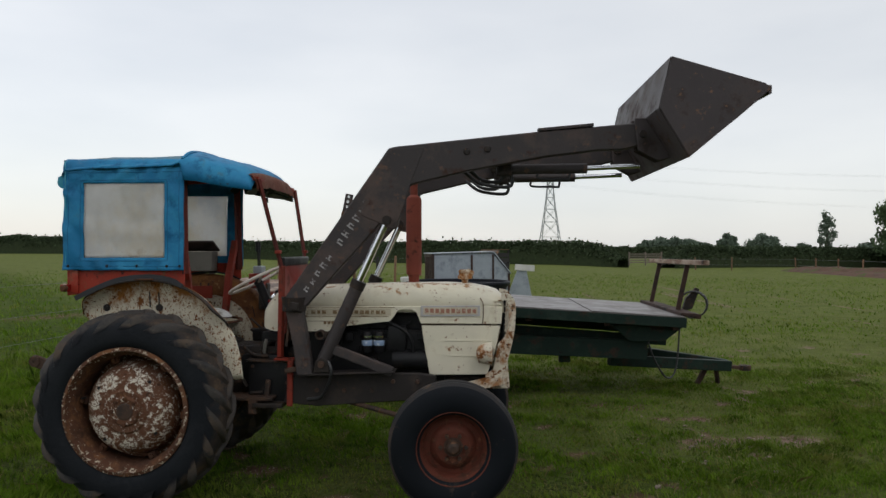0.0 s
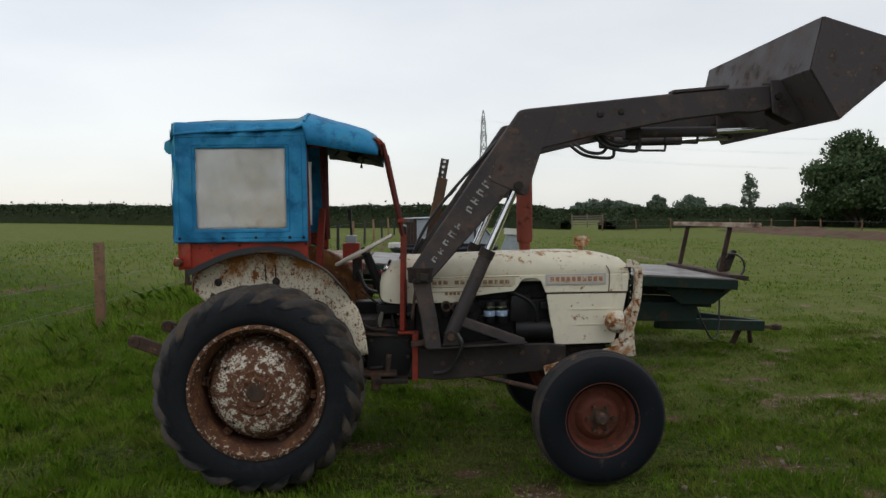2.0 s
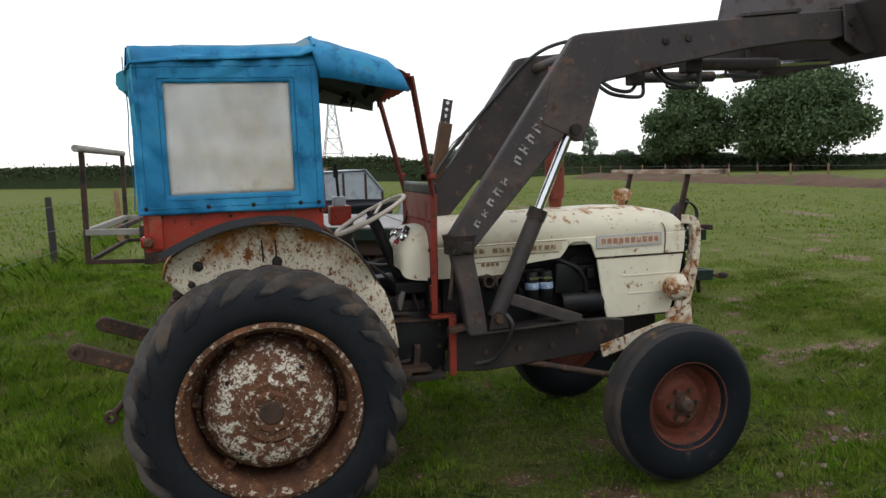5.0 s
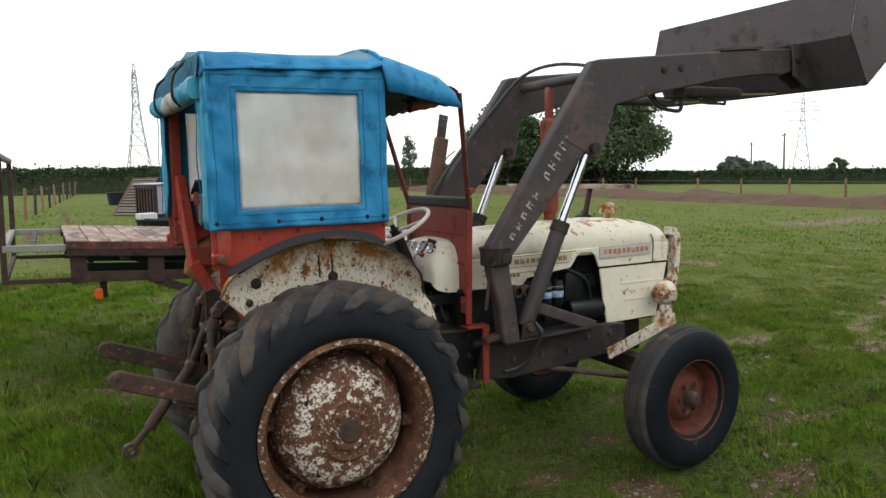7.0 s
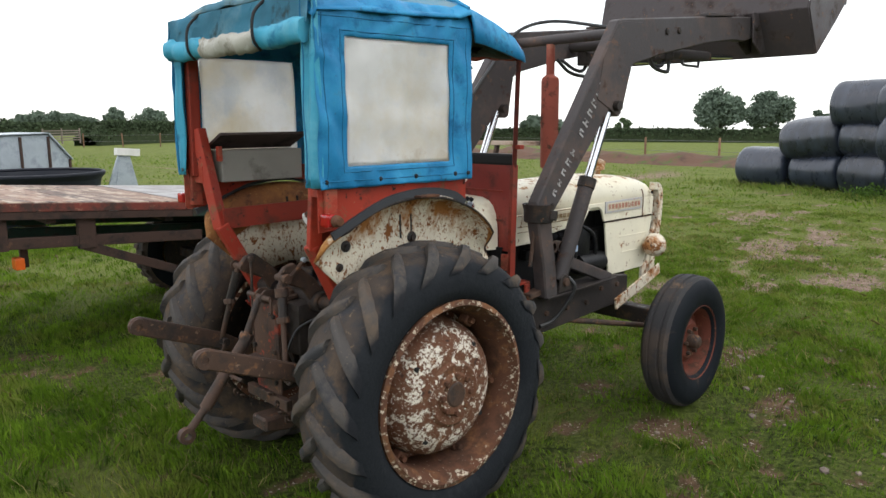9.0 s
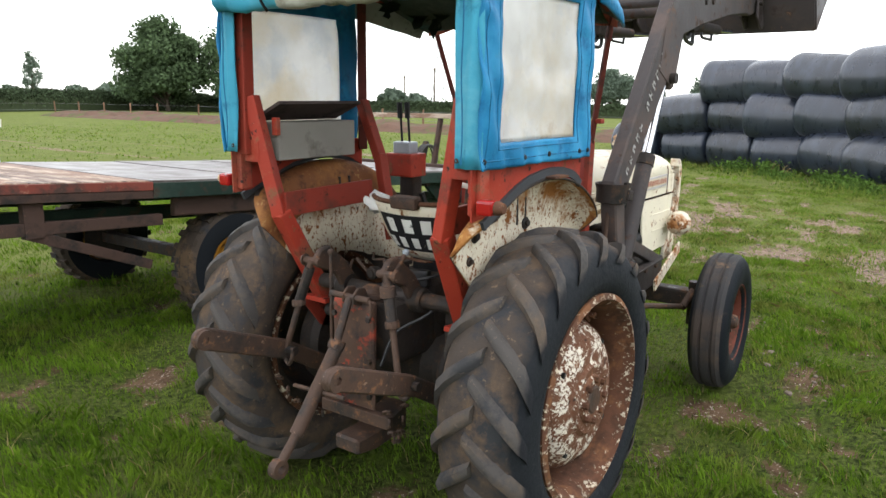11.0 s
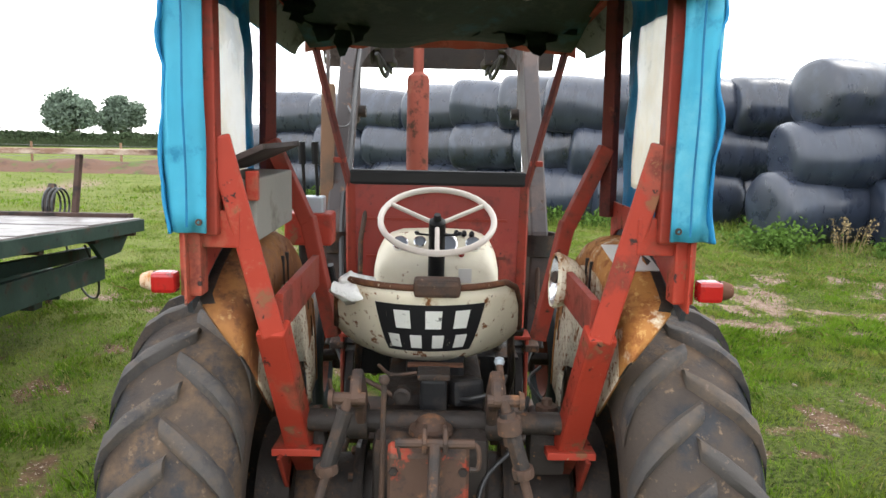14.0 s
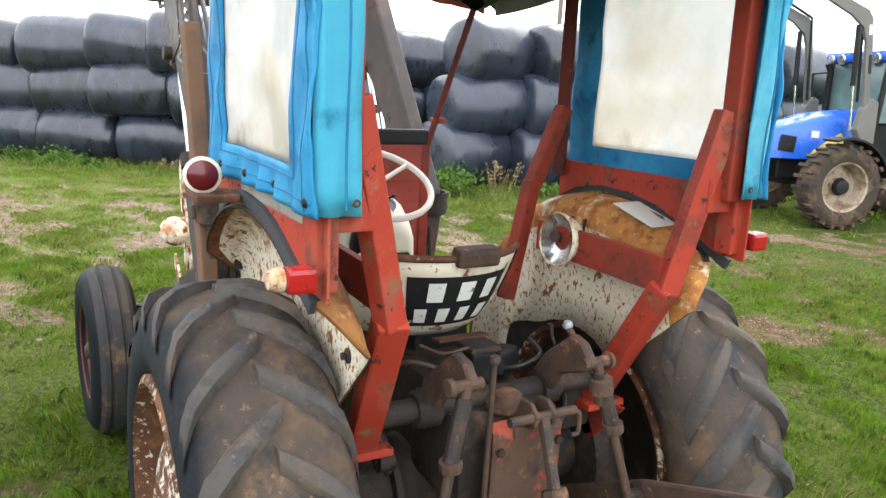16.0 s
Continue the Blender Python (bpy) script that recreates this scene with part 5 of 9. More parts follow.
    part("headlamp_glass", lathe([(0.0, 0.030), (0.04, 0.026), (0.066, 0.014)], 24, pose(2.245, sy * 0.345, 0.90, 0, 0, -90)), "glass", lamp, "headlamp glass", 40)
    part("lamp_bracket", tube([(2.22, sy * 0.27, 0.90), (2.22, sy * 0.31, 0.90)], 0.02, 10), "cream", lamp)
grille = part("grille", box((2.34, 0, 0.98), (0.012, 0.50, 0.52), (0, 2, 0), 0.003), "black_iron", tractor, "dark radiator grille")
for k in range(12):
    part("grille_bar", box((2.348, 0, 0.76 + k * 0.04), (0.010, 0.50, 0.008), (0, 0, 0), 0.001), "cream", grille)
cap = part("air_intake_cap", lathe([(0.0, 0.062), (0.035, 0.062), (0.045, 0.05), (0.04, 0.03), (0.05, 0.015), (0.05, 0.0), (0.022, -0.01), (0.022, -0.035)], 16, pose(2.08, 0.0, 1.375, 90, 0, 0)), "fender", tractor, "chipped cream filler cap", 40)
part("cap_ear", box((2.115, 0.0, 1.415), (0.055, 0.05, 0.04), (0, 25, 0), 0.01), "fender", cap)

# exhaust
part("exhaust_silencer", lathe([(0.0, 0.0), (0.036, 0.0), (0.040, -0.05), (0.053, -0.055), (0.055, -0.10), (0.055, -0.58), (0.050, -0.60), (0.030, -0.615), (0.026, -0.62), (0.026, -0.80), (0.0, -0.80)], 24, pose(1.715, 0.103, 1.345, -90, 0, 0)), "exhaust", tractor, "rusty red upright exhaust silencer", 35)

# dashboard, steering wheel and column
bm = bmesh.new()
rows = []
for x, top, half, low in ((0.90, 1.302, 0.245, 1.022), (0.805, 1.292, 0.245, 1.030), (0.775, 1.262, 0.244, 1.036), (0.746, 1.222, 0.240, 1.046), (0.732, 1.196, 0.228, 1.062), (0.726, 1.170, 0.205, 1.085)):
    rows.append([bm.verts.new(p) for p in bonnet_section(x, top, half, low)])
for a, b in zip(rows, rows[1:]):
    for j in range(12):
        bm.faces.new((a[j], a[j + 1], b[j + 1], b[j]))
bm.faces.new(rows[-1])
bm.faces.new(rows[0][::-1])
dash = part("dashboard", bm, "cream", tractor, "cream instrument cowl", 40)
def on_dash(y, z):
    """A frame on the sloping instrument face, its y axis pointing out of it."""
    return pose(0.746 + 0.80 * (z - 1.222), y, z, 0, 0, 90) @ pose(0, 0, 0, 38, 0, 0)


for y, z, r in ((0.140, 1.248, 0.030), (0.065, 1.254, 0.024), (-0.035, 1.248, 0.045), (-0.140, 1.250, 0.030)):
    g = part("gauge", lathe([(0.0, 0.004), (r * 0.8, 0.004), (r * 0.9, 0.012), (r, 0.010), (r * 1.05, -0.004)], 20, on_dash(y, z)), "chrome", dash, "chrome-rimmed gauge", 30)
    part("gauge_face", lathe([(0.0, 0.006), (r * 0.8, 0.0055)], 16, on_dash(y, z)), "dial", g)
for y, z in ((-0.075, 1.286), (-0.105, 1.285), (-0.135, 1.283)):
    part("dash_switch", lathe([(0.0, 0.018), (0.009, 0.016), (0.011, 0.0)], 10, on_dash(y, z)), "black", dash, "", 40)
part("warning_knob", lathe([(0.0, 0.022), (0.010, 0.020), (0.012, 0.0)], 12, on_dash(-0.095, 1.214)), "lens_red", dash, "red pull knob", 40)
part("dash_seal", box((0.888, -0.249, 1.105), (0.026, 0.012, 0.16), (0, 0, 0), 0.003), "black", dash, "black rubber edge strip")
part("warning_label", box((0.7245, -0.11, 1.135), (0.003, 0.05, 0.055), (0, 0, 0), 0.0), "rag", dash)
column = part("steering_column", tube([(0.805, 0.0, 0.905), (0.725, 0.0, 1.105), (0.647, 0.0, 1.295), (0.628, 0.0, 1.335)], 0.031, 14), "black_iron", tractor, "black steering column", 30)
sw = bmesh.new()
tilt = pose(0.615, 0.0, 1.362, 0, -27, 0)
ring = [tilt @ Vector((0.206 * math.cos(a), 0.206 * math.sin(a), 0)) for a in (2 * math.pi * k / 40 for k in range(41))]
add_tube(sw, ring, 0.0115, 10, caps=False)
bmesh.ops.remove_doubles(sw, verts=sw.verts, dist=0.0005)
wheel_ob = part("steering_wheel", sw, "steering", tractor, "worn ivory three-spoke steering wheel", 60)
for k in range(3):
    a = radians(60 + 120 * k)
    part("spoke", tube([tilt @ Vector((0.02 * math.cos(a), 0.02 * math.sin(a), -0.02)), tilt @ Vector((0.204 * math.cos(a), 0.204 * math.sin(a), 0))], 0.0085, 8), "steering", wheel_ob, "", 40)
part("wheel_boss", lathe([(0.0, 0.022), (0.012, 0.022), (0.016, 0.0), (0.030, -0.008), (0.030, -0.028), (0.0, -0.032)], 20, tilt @ pose(0, 0, 0, 90, 0, 0)), "black_iron", wheel_ob, "", 35)
for sy in (0.09, -0.10):
    part("column_lever", tube([(0.635, 0.0, 1.30), (0.61, sy * 0.8, 1.31)], 0.004, 8), "black_iron", column)
    part("lever_knob", lathe([(0.0, 0.010), (0.008, 0.007), (0.009, 0.0), (0.0, -0.008)], 12, pose(0.608, sy * 0.82, 1.312, 90, 0, 0)), "black", column, "", 40)

# bucket seat: a pan with a raised back, the number plate painted across it
bm = bmesh.new()
rows = []
ns, nr = 28, 9
for i in range(nr):
    t = i / (nr - 1)
    row = []
    for j in range(ns):
        a = 2 * math.pi * j / ns
        back = max(0.0, -math.cos(a))
        rx, ry = 0.06 + 0.20 * t ** 0.55, 0.10 + 0.185 * t ** 0.5
        z = 0.985 + (0.085 + 0.180 * min(1.0, back * 1.9) ** 0.8) * t ** 1.35
        row.append(bm.verts.new((0.22 + rx * math.cos(a) - 0.02 * back * t, 0.025 + ry * math.sin(a), z)))
    rows.append(row)
for a, b in zip(rows, rows[1:]):
    for j in range(ns):
        bm.faces.new((a[j], a[(j + 1) % ns], b[(j + 1) % ns], b[j]))
bm.faces.new(rows[0])
seat = part("seat_pan", bm, "seat", tractor, "cream steel bucket seat with rusty rim", 60)
so = seat.modifiers.new("thick", "SOLIDIFY")
so.thickness = 0.004
rim_pts = []
for j in range(ns + 1):
    a = 2 * math.pi * j / ns
    back = max(0.0, -math.cos(a))
    rim_pts.append((0.22 + 0.262 * math.cos(a) - 0.02 * back, 0.025 + 0.287 * math.sin(a), 1.072 + 0.180 * min(1.0, back * 1.9) ** 0.8))
part("seat_rim", tube(rim_pts, 0.010, 8, caps=False), "rim_rust", seat, "rusty rolled seat rim", 60)
part("seat_latch", box((-0.055, 0.0, 1.255), (0.05, 0.13, 0.05), (0, -12, 0), 0.012), "rusty_iron", seat)
part("seat_pedestal", box((0.20, 0, 0.97), (0.20, 0.18, 0.12), (0, 0, 0), 0.02), "black_iron", seat)


def seat_back_at(v, w, lift=0.004):
    """A point on the outside of the seat's back: v across (-1..1 of half a plate), w from bottom 0 to top 1."""
    t = 0.36 + 0.56 * w
    a = math.pi + v * 0.60
    back = max(0.0, -math.cos(a))
    rx, ry = 0.06 + 0.20 * t ** 0.55, 0.10 + 0.185 * t ** 0.5
    return Vector((0.22 + rx * math.cos(a) - 0.02 * back * t - lift, 0.025 + ry * math.sin(a), 0.985 + (0.085 + 0.180 * min(1.0, back * 1.9) ** 0.8) * t ** 1.35 - lift * 0.5))


def plate_patch(v0, v1, w0, w1, lift, nv=10, nw=4):
    bm = bmesh.new()
    g = [[bm.verts.new(seat_back_at(v0 + (v1 - v0) * i / nv, w0 + (w1 - w0) * j / nw, lift)) for j in range(nw + 1)] for i in range(nv + 1)]
    for i in range(nv):
        for j in range(nw):
            bm.faces.new((g[i][j], g[i + 1][j], g[i + 1][j + 1], g[i][j + 1]))
    return bm


plate = part("number_plate", plate_patch(-0.98, 1.08, -0.06, 0.90, 0.005), "plate", seat, "black plate panel with white bars", 60)
for w0, w1, xs in ((0.49, 0.82, ((-0.62, -0.32), (-0.04, 0.26), (0.50, 0.78))), (0.06, 0.36, ((-0.82, -0.58), (-0.36, -0.12), (0.10, 0.34), (0.58, 0.84)))):
    for v0, v1 in xs:
        part("plate_bar", plate_patch(v0, v1, w0, w1, 0.009, 4, 2), "white_bar", plate)


def crumple(prof, seg, m, amount, seed):
    b = lathe(prof, seg)
    for v in b.verts:
        d = noise.noise(v.co * 34 + Vector((seed, seed, 0))) + 0.7 * noise.noise(v.co * 80 + Vector((0, seed, 0)))
        v.co += v.co.normalized() * d * amount
    bmesh.ops.transform(b, matrix=m, verts=b.verts)
    return b


part("plastic_bag", crumple([(0.0, 0.055), (0.02, 0.05), (0.032, 0.03), (0.038, 0.0), (0.036, -0.03), (0.022, -0.055), (0.0, -0.06)], 18, pose(0.06, 0.262, 1.215, 20, 65, 0) @ Matrix.Diagonal((0.95, 0.95, 0.8, 1.0)), 0.026, 3), "bag", seat, "crumpled white plastic bag", 70)
part("plastic_bag", crumple([(0.0, 0.07), (0.012, 0.05), (0.026, 0.02), (0.030, -0.01), (0.026, -0.04), (0.0, -0.05)], 16, pose(0.06, 0.225, 1.235, 30, 75, 30) @ Matrix.Diagonal((1.0, 1.0, 0.8, 1.0)), 0.024, 8), "bag", seat, "", 70)
part("seat_cover", crumple([(0.0, 0.03), (0.06, 0.028), (0.11, 0.024), (0.15, 0.012), (0.18, -0.01), (0.18, -0.02), (0.0, -0.03)], 36, pose(0.24, 0.0, 1.135, 92, 4, 20), 0.016, 5), "bag", seat, "pale plastic sheet over the seat", 60)

# gearbox, engine and chassis rails
rear_case = part("transmission", box((0.22, 0, 0.74), (0.55, 0.30, 0.42), (0, 0, 0), 0.05), "iron", tractor, "greasy cast transmission housing", 30)
part("axle_housing", lathe([(0.0, -0.42), (0.10, -0.42), (0.115, -0.30), (0.13, -0.16), (0.16, -0.12), (0.16, 0.12), (0.13, 0.16), (0.115, 0.30), (0.10, 0.42), (0.0, 0.42)], 24, pose(AXLE[0], 0, AXLE[1])), "iron", rear_case, "", 30)
for sy in (-1, 1):
    part("brake_drum", lathe([(0.0, 0.0), (0.20, 0.0), (0.22, 0.03), (0.22, 0.09), (0.0, 0.09)], 32, pose(AXLE[0], sy * 0.40, AXLE[1], 0, 0, 0 if sy > 0 else 180)), "iron", rear_case, "", 30)
part("gearbox", box((0.70, 0, 0.74), (0.55, 0.30, 0.36), (0, 0, 0), 0.04), "iron", tractor, "", 30)
part("footplate", box((0.62, -0.30, 0.60), (0.42, 0.20, 0.02), (0, 0, 0), 0.004), "rusty_iron", tractor)
part("footplate", box((0.62, 0.30, 0.60), (0.42, 0.20, 0.02), (0, 0, 0), 0.004), "rusty_iron", tractor)
engine = part("engine_block", box((1.45, 0, 0.83), (1.0, 0.34, 0.42), (0, 0, 0), 0.03), "black_iron", tractor, "black oily engine block", 30)
part("cylinder_head", box((1.45, 0, 1.08), (0.92, 0.26, 0.12), (0, 0, 0), 0.02), "black_iron", engine)
part("radiator", box((2.20, 0, 0.98), (0.12, 0.44, 0.50), (0, 0, 0), 0.01), "black_iron", engine)
for k in range(4):
    part("injector_pipe", tube(arc_pts([(1.40 + k * 0.06, -0.20, 0.93), (1.38 + k * 0.07, -0.22, 1.0), (1.30 + k * 0.14, -0.15, 1.09)], 4), 0.006, 6), "black_iron", engine)
part("injection_pump", box((1.63, -0.205, 0.98), (0.13, 0.08, 0.17), (0, 4, 0), 0.02), "black_iron", engine, "", 30)
part("dynamo", lathe([(0.0, -0.12), (0.06, -0.12), (0.065, -0.10), (0.065, 0.10), (0.06, 0.12), (0.0, 0.12)], 20, pose(1.72, -0.21, 0.84, 0, 0, 90)), "black_iron", engine, "", 30)
part("oil_hose", tube(arc_pts([(1.55, -0.22, 1.10), (1.70, -0.25, 1.02), (1.74, -0.24, 0.88), (1.66, -0.22, 0.80)], 6), 0.013, 10), "black_iron", engine, "", 40)
for x in (1.43, 1.51):
    f = part("fuel_filter", lathe([(0.0, 0.075), (0.03, 0.075), (0.036, 0.06), (0.036, -0.05), (0.03, -0.065), (0.0, -0.07)], 18, pose(x, -0.24, 0.955, 90, 0, 0)), "black_iron", engine, "", 30)
    part("filter_band", lathe([(0.0365, 0.018), (0.038, 0.015), (0.038, -0.015), (0.0365, -0.018)], 18, pose(x, -0.24, 0.955, 90, 0, 0)), "filter", f, "pale blue filter band", 30)
    part("filter_rim", lathe([(0.036, 0.05), (0.040, 0.048), (0.040, 0.036), (0.036, 0.034)], 18, pose(x, -0.24, 0.955, 90, 0, 0)), "chrome", f, "", 30)
for i in range(9):
    rr = random.Random(i)
    part("engine_fitting", box((1.15 + 0.08 * i, -0.185 - 0.02 * rr.random(), 0.80 + 0.2 * rr.random()), (0.05, 0.05, 0.06), (0, 20 * rr.random(), 0), 0.012), "black_iron", engine)
part("sump", box((1.45, 0, 0.60), (0.85, 0.26, 0.10), (0, 0, 0), 0.03), "iron", engine)
for x, z in ((1.144, 1.022), (1.208, 1.016)):
    part("pipe_stub", lathe([(0.022, 0.05), (0.032, 0.05), (0.032, 0.0), (0.0, 0.0)], 14, pose(x, -0.352, z, 0, 0, 180)), "rusty_iron", engine, "", 30)
    part("pipe_run", tube([(x, -0.20, z - 0.01), (x, -0.355, z)], 0.020, 12), "iron", engine, "", 30)

# front axle
part("front_axle", box((2.02, 0, 0.50), (0.11, 1.05, 0.10), (0, 0, 0), 0.015), "iron", tractor, "heavy front axle beam")
for sy in (-1, 1):
    part("king_pin", tube([(2.02, sy * 0.54, 0.60), (2.02, sy * 0.54, 0.34)], 0.035, 12), "iron", tractor, "", 30)
    part("stub_axle", tube([(2.02, sy * 0.52, 0.41), (2.02, sy * 0.68, 0.405)], 0.035, 12), "iron", tractor, "", 30)
    part("steering_rod", tube([(1.10, sy * 0.26, 0.62), (1.90, sy * 0.52, 0.47)], 0.016, 10), "rusty_iron", tractor, "", 30)
    part("steering_arm", tube([(2.02, sy * 0.54, 0.56), (1.88, sy * 0.52, 0.47)], 0.022, 10), "rusty_iron", tractor, "", 30)
part("axle_bolster", box((2.05, 0, 0.62), (0.34, 0.30, 0.20), (0, 0, 0), 0.02), "iron", tractor)

# loader: subframe, pillars, cranked arms, rams and bucket
for sy in (-1, 1):
    rail = part("loader_rail", prism([(0.90, 0.575), (1.12, 0.555), (1.78, 0.60), (1.90, 0.62), (1.90, 0.76), (1.78, 0.775), (0.95, 0.765)], sy * 0.335, sy * 0.375, 0.006), "rail", tractor, "oil-blackened loader side rail")
    part("rail_shelf", prism([(1.02, 0.765), (1.64, 0.79), (1.64, 0.80), (1.02, 0.777)], sy * 0.33, sy * 0.47, 0.002), "rail", rail)
    for x in (1.12, 1.30, 1.48, 1.62, 1.78):
        part("rail_bolt", lathe([(0.0, 0.014), (0.014, 0.014), (0.016, 0.0)], 6, pose(x, sy * 0.375, 0.66 + 0.06 * (x > 1.6), 0, 0, 0 if sy > 0 else 180)), "rusty_iron", rail)
    beam("loader_brace", (1.22, sy * 0.42, 0.94), (1.62, sy * 0.42, 0.79), 0.05, 0.06, "loader", tractor)
    part("loader_pillar", prism([(0.922, 1.25), (1.045, 1.25), (1.052, 1.14), (1.086, 0.95), (1.110, 0.77), (1.008, 0.77), (0.985, 0.95), (0.944, 1.14)], sy * 0.385, sy * 0.465, 0.008), "loader", tractor, "loader pillar with pivot collar")
    col_ = part("pivot_collar", lathe([(0.070, 0.046), (0.084, 0.048), (0.082, 0.036), (0.077, 0.020), (0.076, -0.040), (0.070, -0.044)], 20, pose(0.985, sy * 0.425, 1.222, 90, 0, 0), close=True), "iron", tractor, "dark pivot collar", 30)
    part("collar_lug", box((1.005, sy * 0.503, 1.215), (0.055, 0.020, 0.050), (0, 10, 0), 0.008), "iron", col_)
    part("pillar_stub", box((0.985, sy * 0.405, 0.80), (0.13, 0.06, 0.03), (0, -8, 0), 0.006), "rusty_iron", tractor)
    part("red_bracket", prism([(0.924, 0.555), (0.962, 0.552), (0.968, 0.850), (0.930, 0.850)], sy * 0.376, sy * 0.392, 0.004), "red_dark", tractor)
    arm = part("loader_arm", prism([(0.945, 1.215), (0.935, 1.275), (1.60, 2.225), (1.645, 2.235), (2.00, 2.270), (2.56, 2.325), (3.18, 2.375), (3.25, 2.33), (3.22, 2.24), (3.08, 2.205), (2.95, 2.205), (2.60, 2.165), (2.10, 2.075), (1.755, 1.995), (1.70, 1.965), (1.655, 1.72), (1.63, 1.705), (1.585, 1.715), (1.57, 1.77), (1.06, 1.205)], sy * 0.385, sy * 0.455, 0.008), "loader", tractor, "cranked dark steel loader arm")
    part("arm_plate", prism([(1.60, 2.205), (1.645, 2.22), (1.83, 2.23), (1.745, 2.01), (1.66, 1.76), (1.60, 1.72), (1.42, 1.80), (1.47, 2.02)], sy * (0.459), sy * (0.452), 0.002), "loader", arm)
    part("arm_cap", beam_bm((2.55, sy * 0.42, 2.335), (2.90, sy * 0.42, 2.365), 0.085, 0.018), "loader", arm)
    for x, z in ((2.10, 2.20), (2.23, 2.215)):
        part("arm_bolt", lathe([(0.0, 0.012), (0.018, 0.010), (0.022, 0.0)], 12, pose(x, sy * 0.455, z, 0, 0, 0 if sy > 0 else 180)), "iron", arm)
    # stencilled marking as plain strokes along the lower boom
    u, o = Vector((0.66, 0, 0.95)).normalized(), Vector((1.02, sy * 0.4575, 1.285))
    for i, ln in enumerate((0.02, 0.03, 0.026, 0.05, 0.034, 0.0, 0.05, 0.05, 0.05, 0.05, 0.03, 0.05)):
        if ln:
            c = o + u * (0.06 + i * 0.062) + Vector((0.062, 0, -0.043)) * 0.35
            b = bmesh.new()
            for dx, dz, sx, sz in ((0, 0.016 * (i % 3 != 1), 0.030, 0.009), (-0.011, 0, 0.010, ln), (0.012, 0, 0.009, ln * (0.9 if i % 2 else 0.5))):
                add_box(b, (dx, 0, dz), (sx, 0.002, sz))
            bmesh.ops.transform(b, matrix=Matrix.Translation(c) @ pose(0, 0, 0, 0, -55, 0), verts=b.verts)
            part("stencil_mark", b, "arm_mark", arm)
    # lift ram
    ram = part("lift_ram", tube([(1.165, sy * 0.42, 0.84), (1.405, sy * 0.42, 1.365)], 0.043, 18), "loader", tractor, "dark hydraulic lift cylinder", 30)
    part("ram_foot", prism([(1.115, 0.785), (1.225, 0.79), (1.205, 0.865), (1.165, 0.885), (1.130, 0.865)], sy * 0.385, sy * 0.400, 0.004), "iron", ram)
    part("ram_foot", prism([(1.115, 0.785), (1.225, 0.79), (1.205, 0.865), (1.165, 0.885), (1.130, 0.865)], sy * 0.452, sy * 0.466, 0.004), "iron", ram)
    part("foot_pin", lathe([(0.0, 0.014), (0.020, 0.014), (0.024, 0.004), (0.024, 0.0)], 14, pose(1.168, sy * 0.466, 0.84, 0, 0, 0 if sy > 0 else 180)), "rusty_iron", ram, "", 30)
    part("ram_hose", tube(arc_pts([(1.21, sy * 0.45, 0.86), (1.235, sy * 0.475, 0.80), (1.205, sy * 0.44, 0.70), (1.15, sy * 0.40, 0.62), (1.06, sy * 0.385, 0.60)], 6), 0.011, 8), "hose", ram, "", 40)
    part("ram_collar", tube([(1.385, sy * 0.42, 1.325), (1.408, sy * 0.42, 1.375)], 0.049, 18), "iron", ram, "", 30)
    part("ram_rod", tube([(1.40, sy * 0.42, 1.36), (1.585, sy * 0.42, 1.765)], 0.024, 16), "chrome", ram, "chrome piston rod", 30)
    part("ram_eye", tube([(1.59, sy * 0.35, 1.765), (1.59, sy * 0.49, 1.765)], 0.028, 14), "iron", ram, "", 30)
    # crowd ram under the forearm
    yy = sy * 0.30
    cr = part("crowd_ram", tube([(2.33, yy, 2.10), (2.88, yy, 2.105)], 0.033, 16), "loader", tractor, "dark crowd cylinder", 30)
    part("ram_rod", tube([(2.87, yy, 2.105), (3.22, yy, 2.12)], 0.016, 14), "chrome", cr, "chrome piston rod", 30)
    part("ram_block", box((2.34, yy, 2.10), (0.10, 0.08, 0.09), (0, 0, 0), 0.012), "iron", cr)
    part("ram_pipe", tube(arc_pts([(2.56, yy, 2.075), (2.57, yy, 2.04), (2.74, yy, 2.035), (2.76, yy, 2.03), (2.77, yy, 2.075)], 4), 0.009, 8), "hose", cr)
    part("ram_hose", tube(arc_pts([(2.12, sy * 0.34, 2.09), (2.20, yy, 2.03), (2.30, yy, 2.02), (2.345, yy, 2.06)], 6), 0.012, 8), "hose", cr)
    part("ram_hose", tube(arc_pts([(2.08, sy * 0.34, 2.085), (2.18, sy * 0.32, 2.01), (2.33, sy * 0.31, 1.985), (2.39, yy, 2.0), (2.39, yy, 2.08)], 6), 0.012, 8), "hose", cr)
part("arm_crosstube", tube([(2.30, -0.40, 2.19), (2.30, 0.40, 2.19)], 0.045, 16), "loader", tractor, "", 30)
part("arm_crosstube", tube([(1.72, -0.40, 2.17), (1.72, 0.40, 2.17)], 0.030, 16), "loader", tractor, "", 30)
T, K, B, TIP = (3.295, 2.700), (3.225, 2.40), (3.395, 2.118), (3.865, 2.510)


def bucket_plate(a, b):
    d = Vector((b[0] - a[0], b[1] - a[1])).normalized()
    nx, nz = d.y * 0.005, -d.x * 0.005
    return prism([(a[0] + nx, a[1] + nz), (b[0] + nx, b[1] + nz), (b[0] - nx, b[1] - nz), (a[0] - nx, a[1] - nz)], -0.802, 0.802, 0.001)


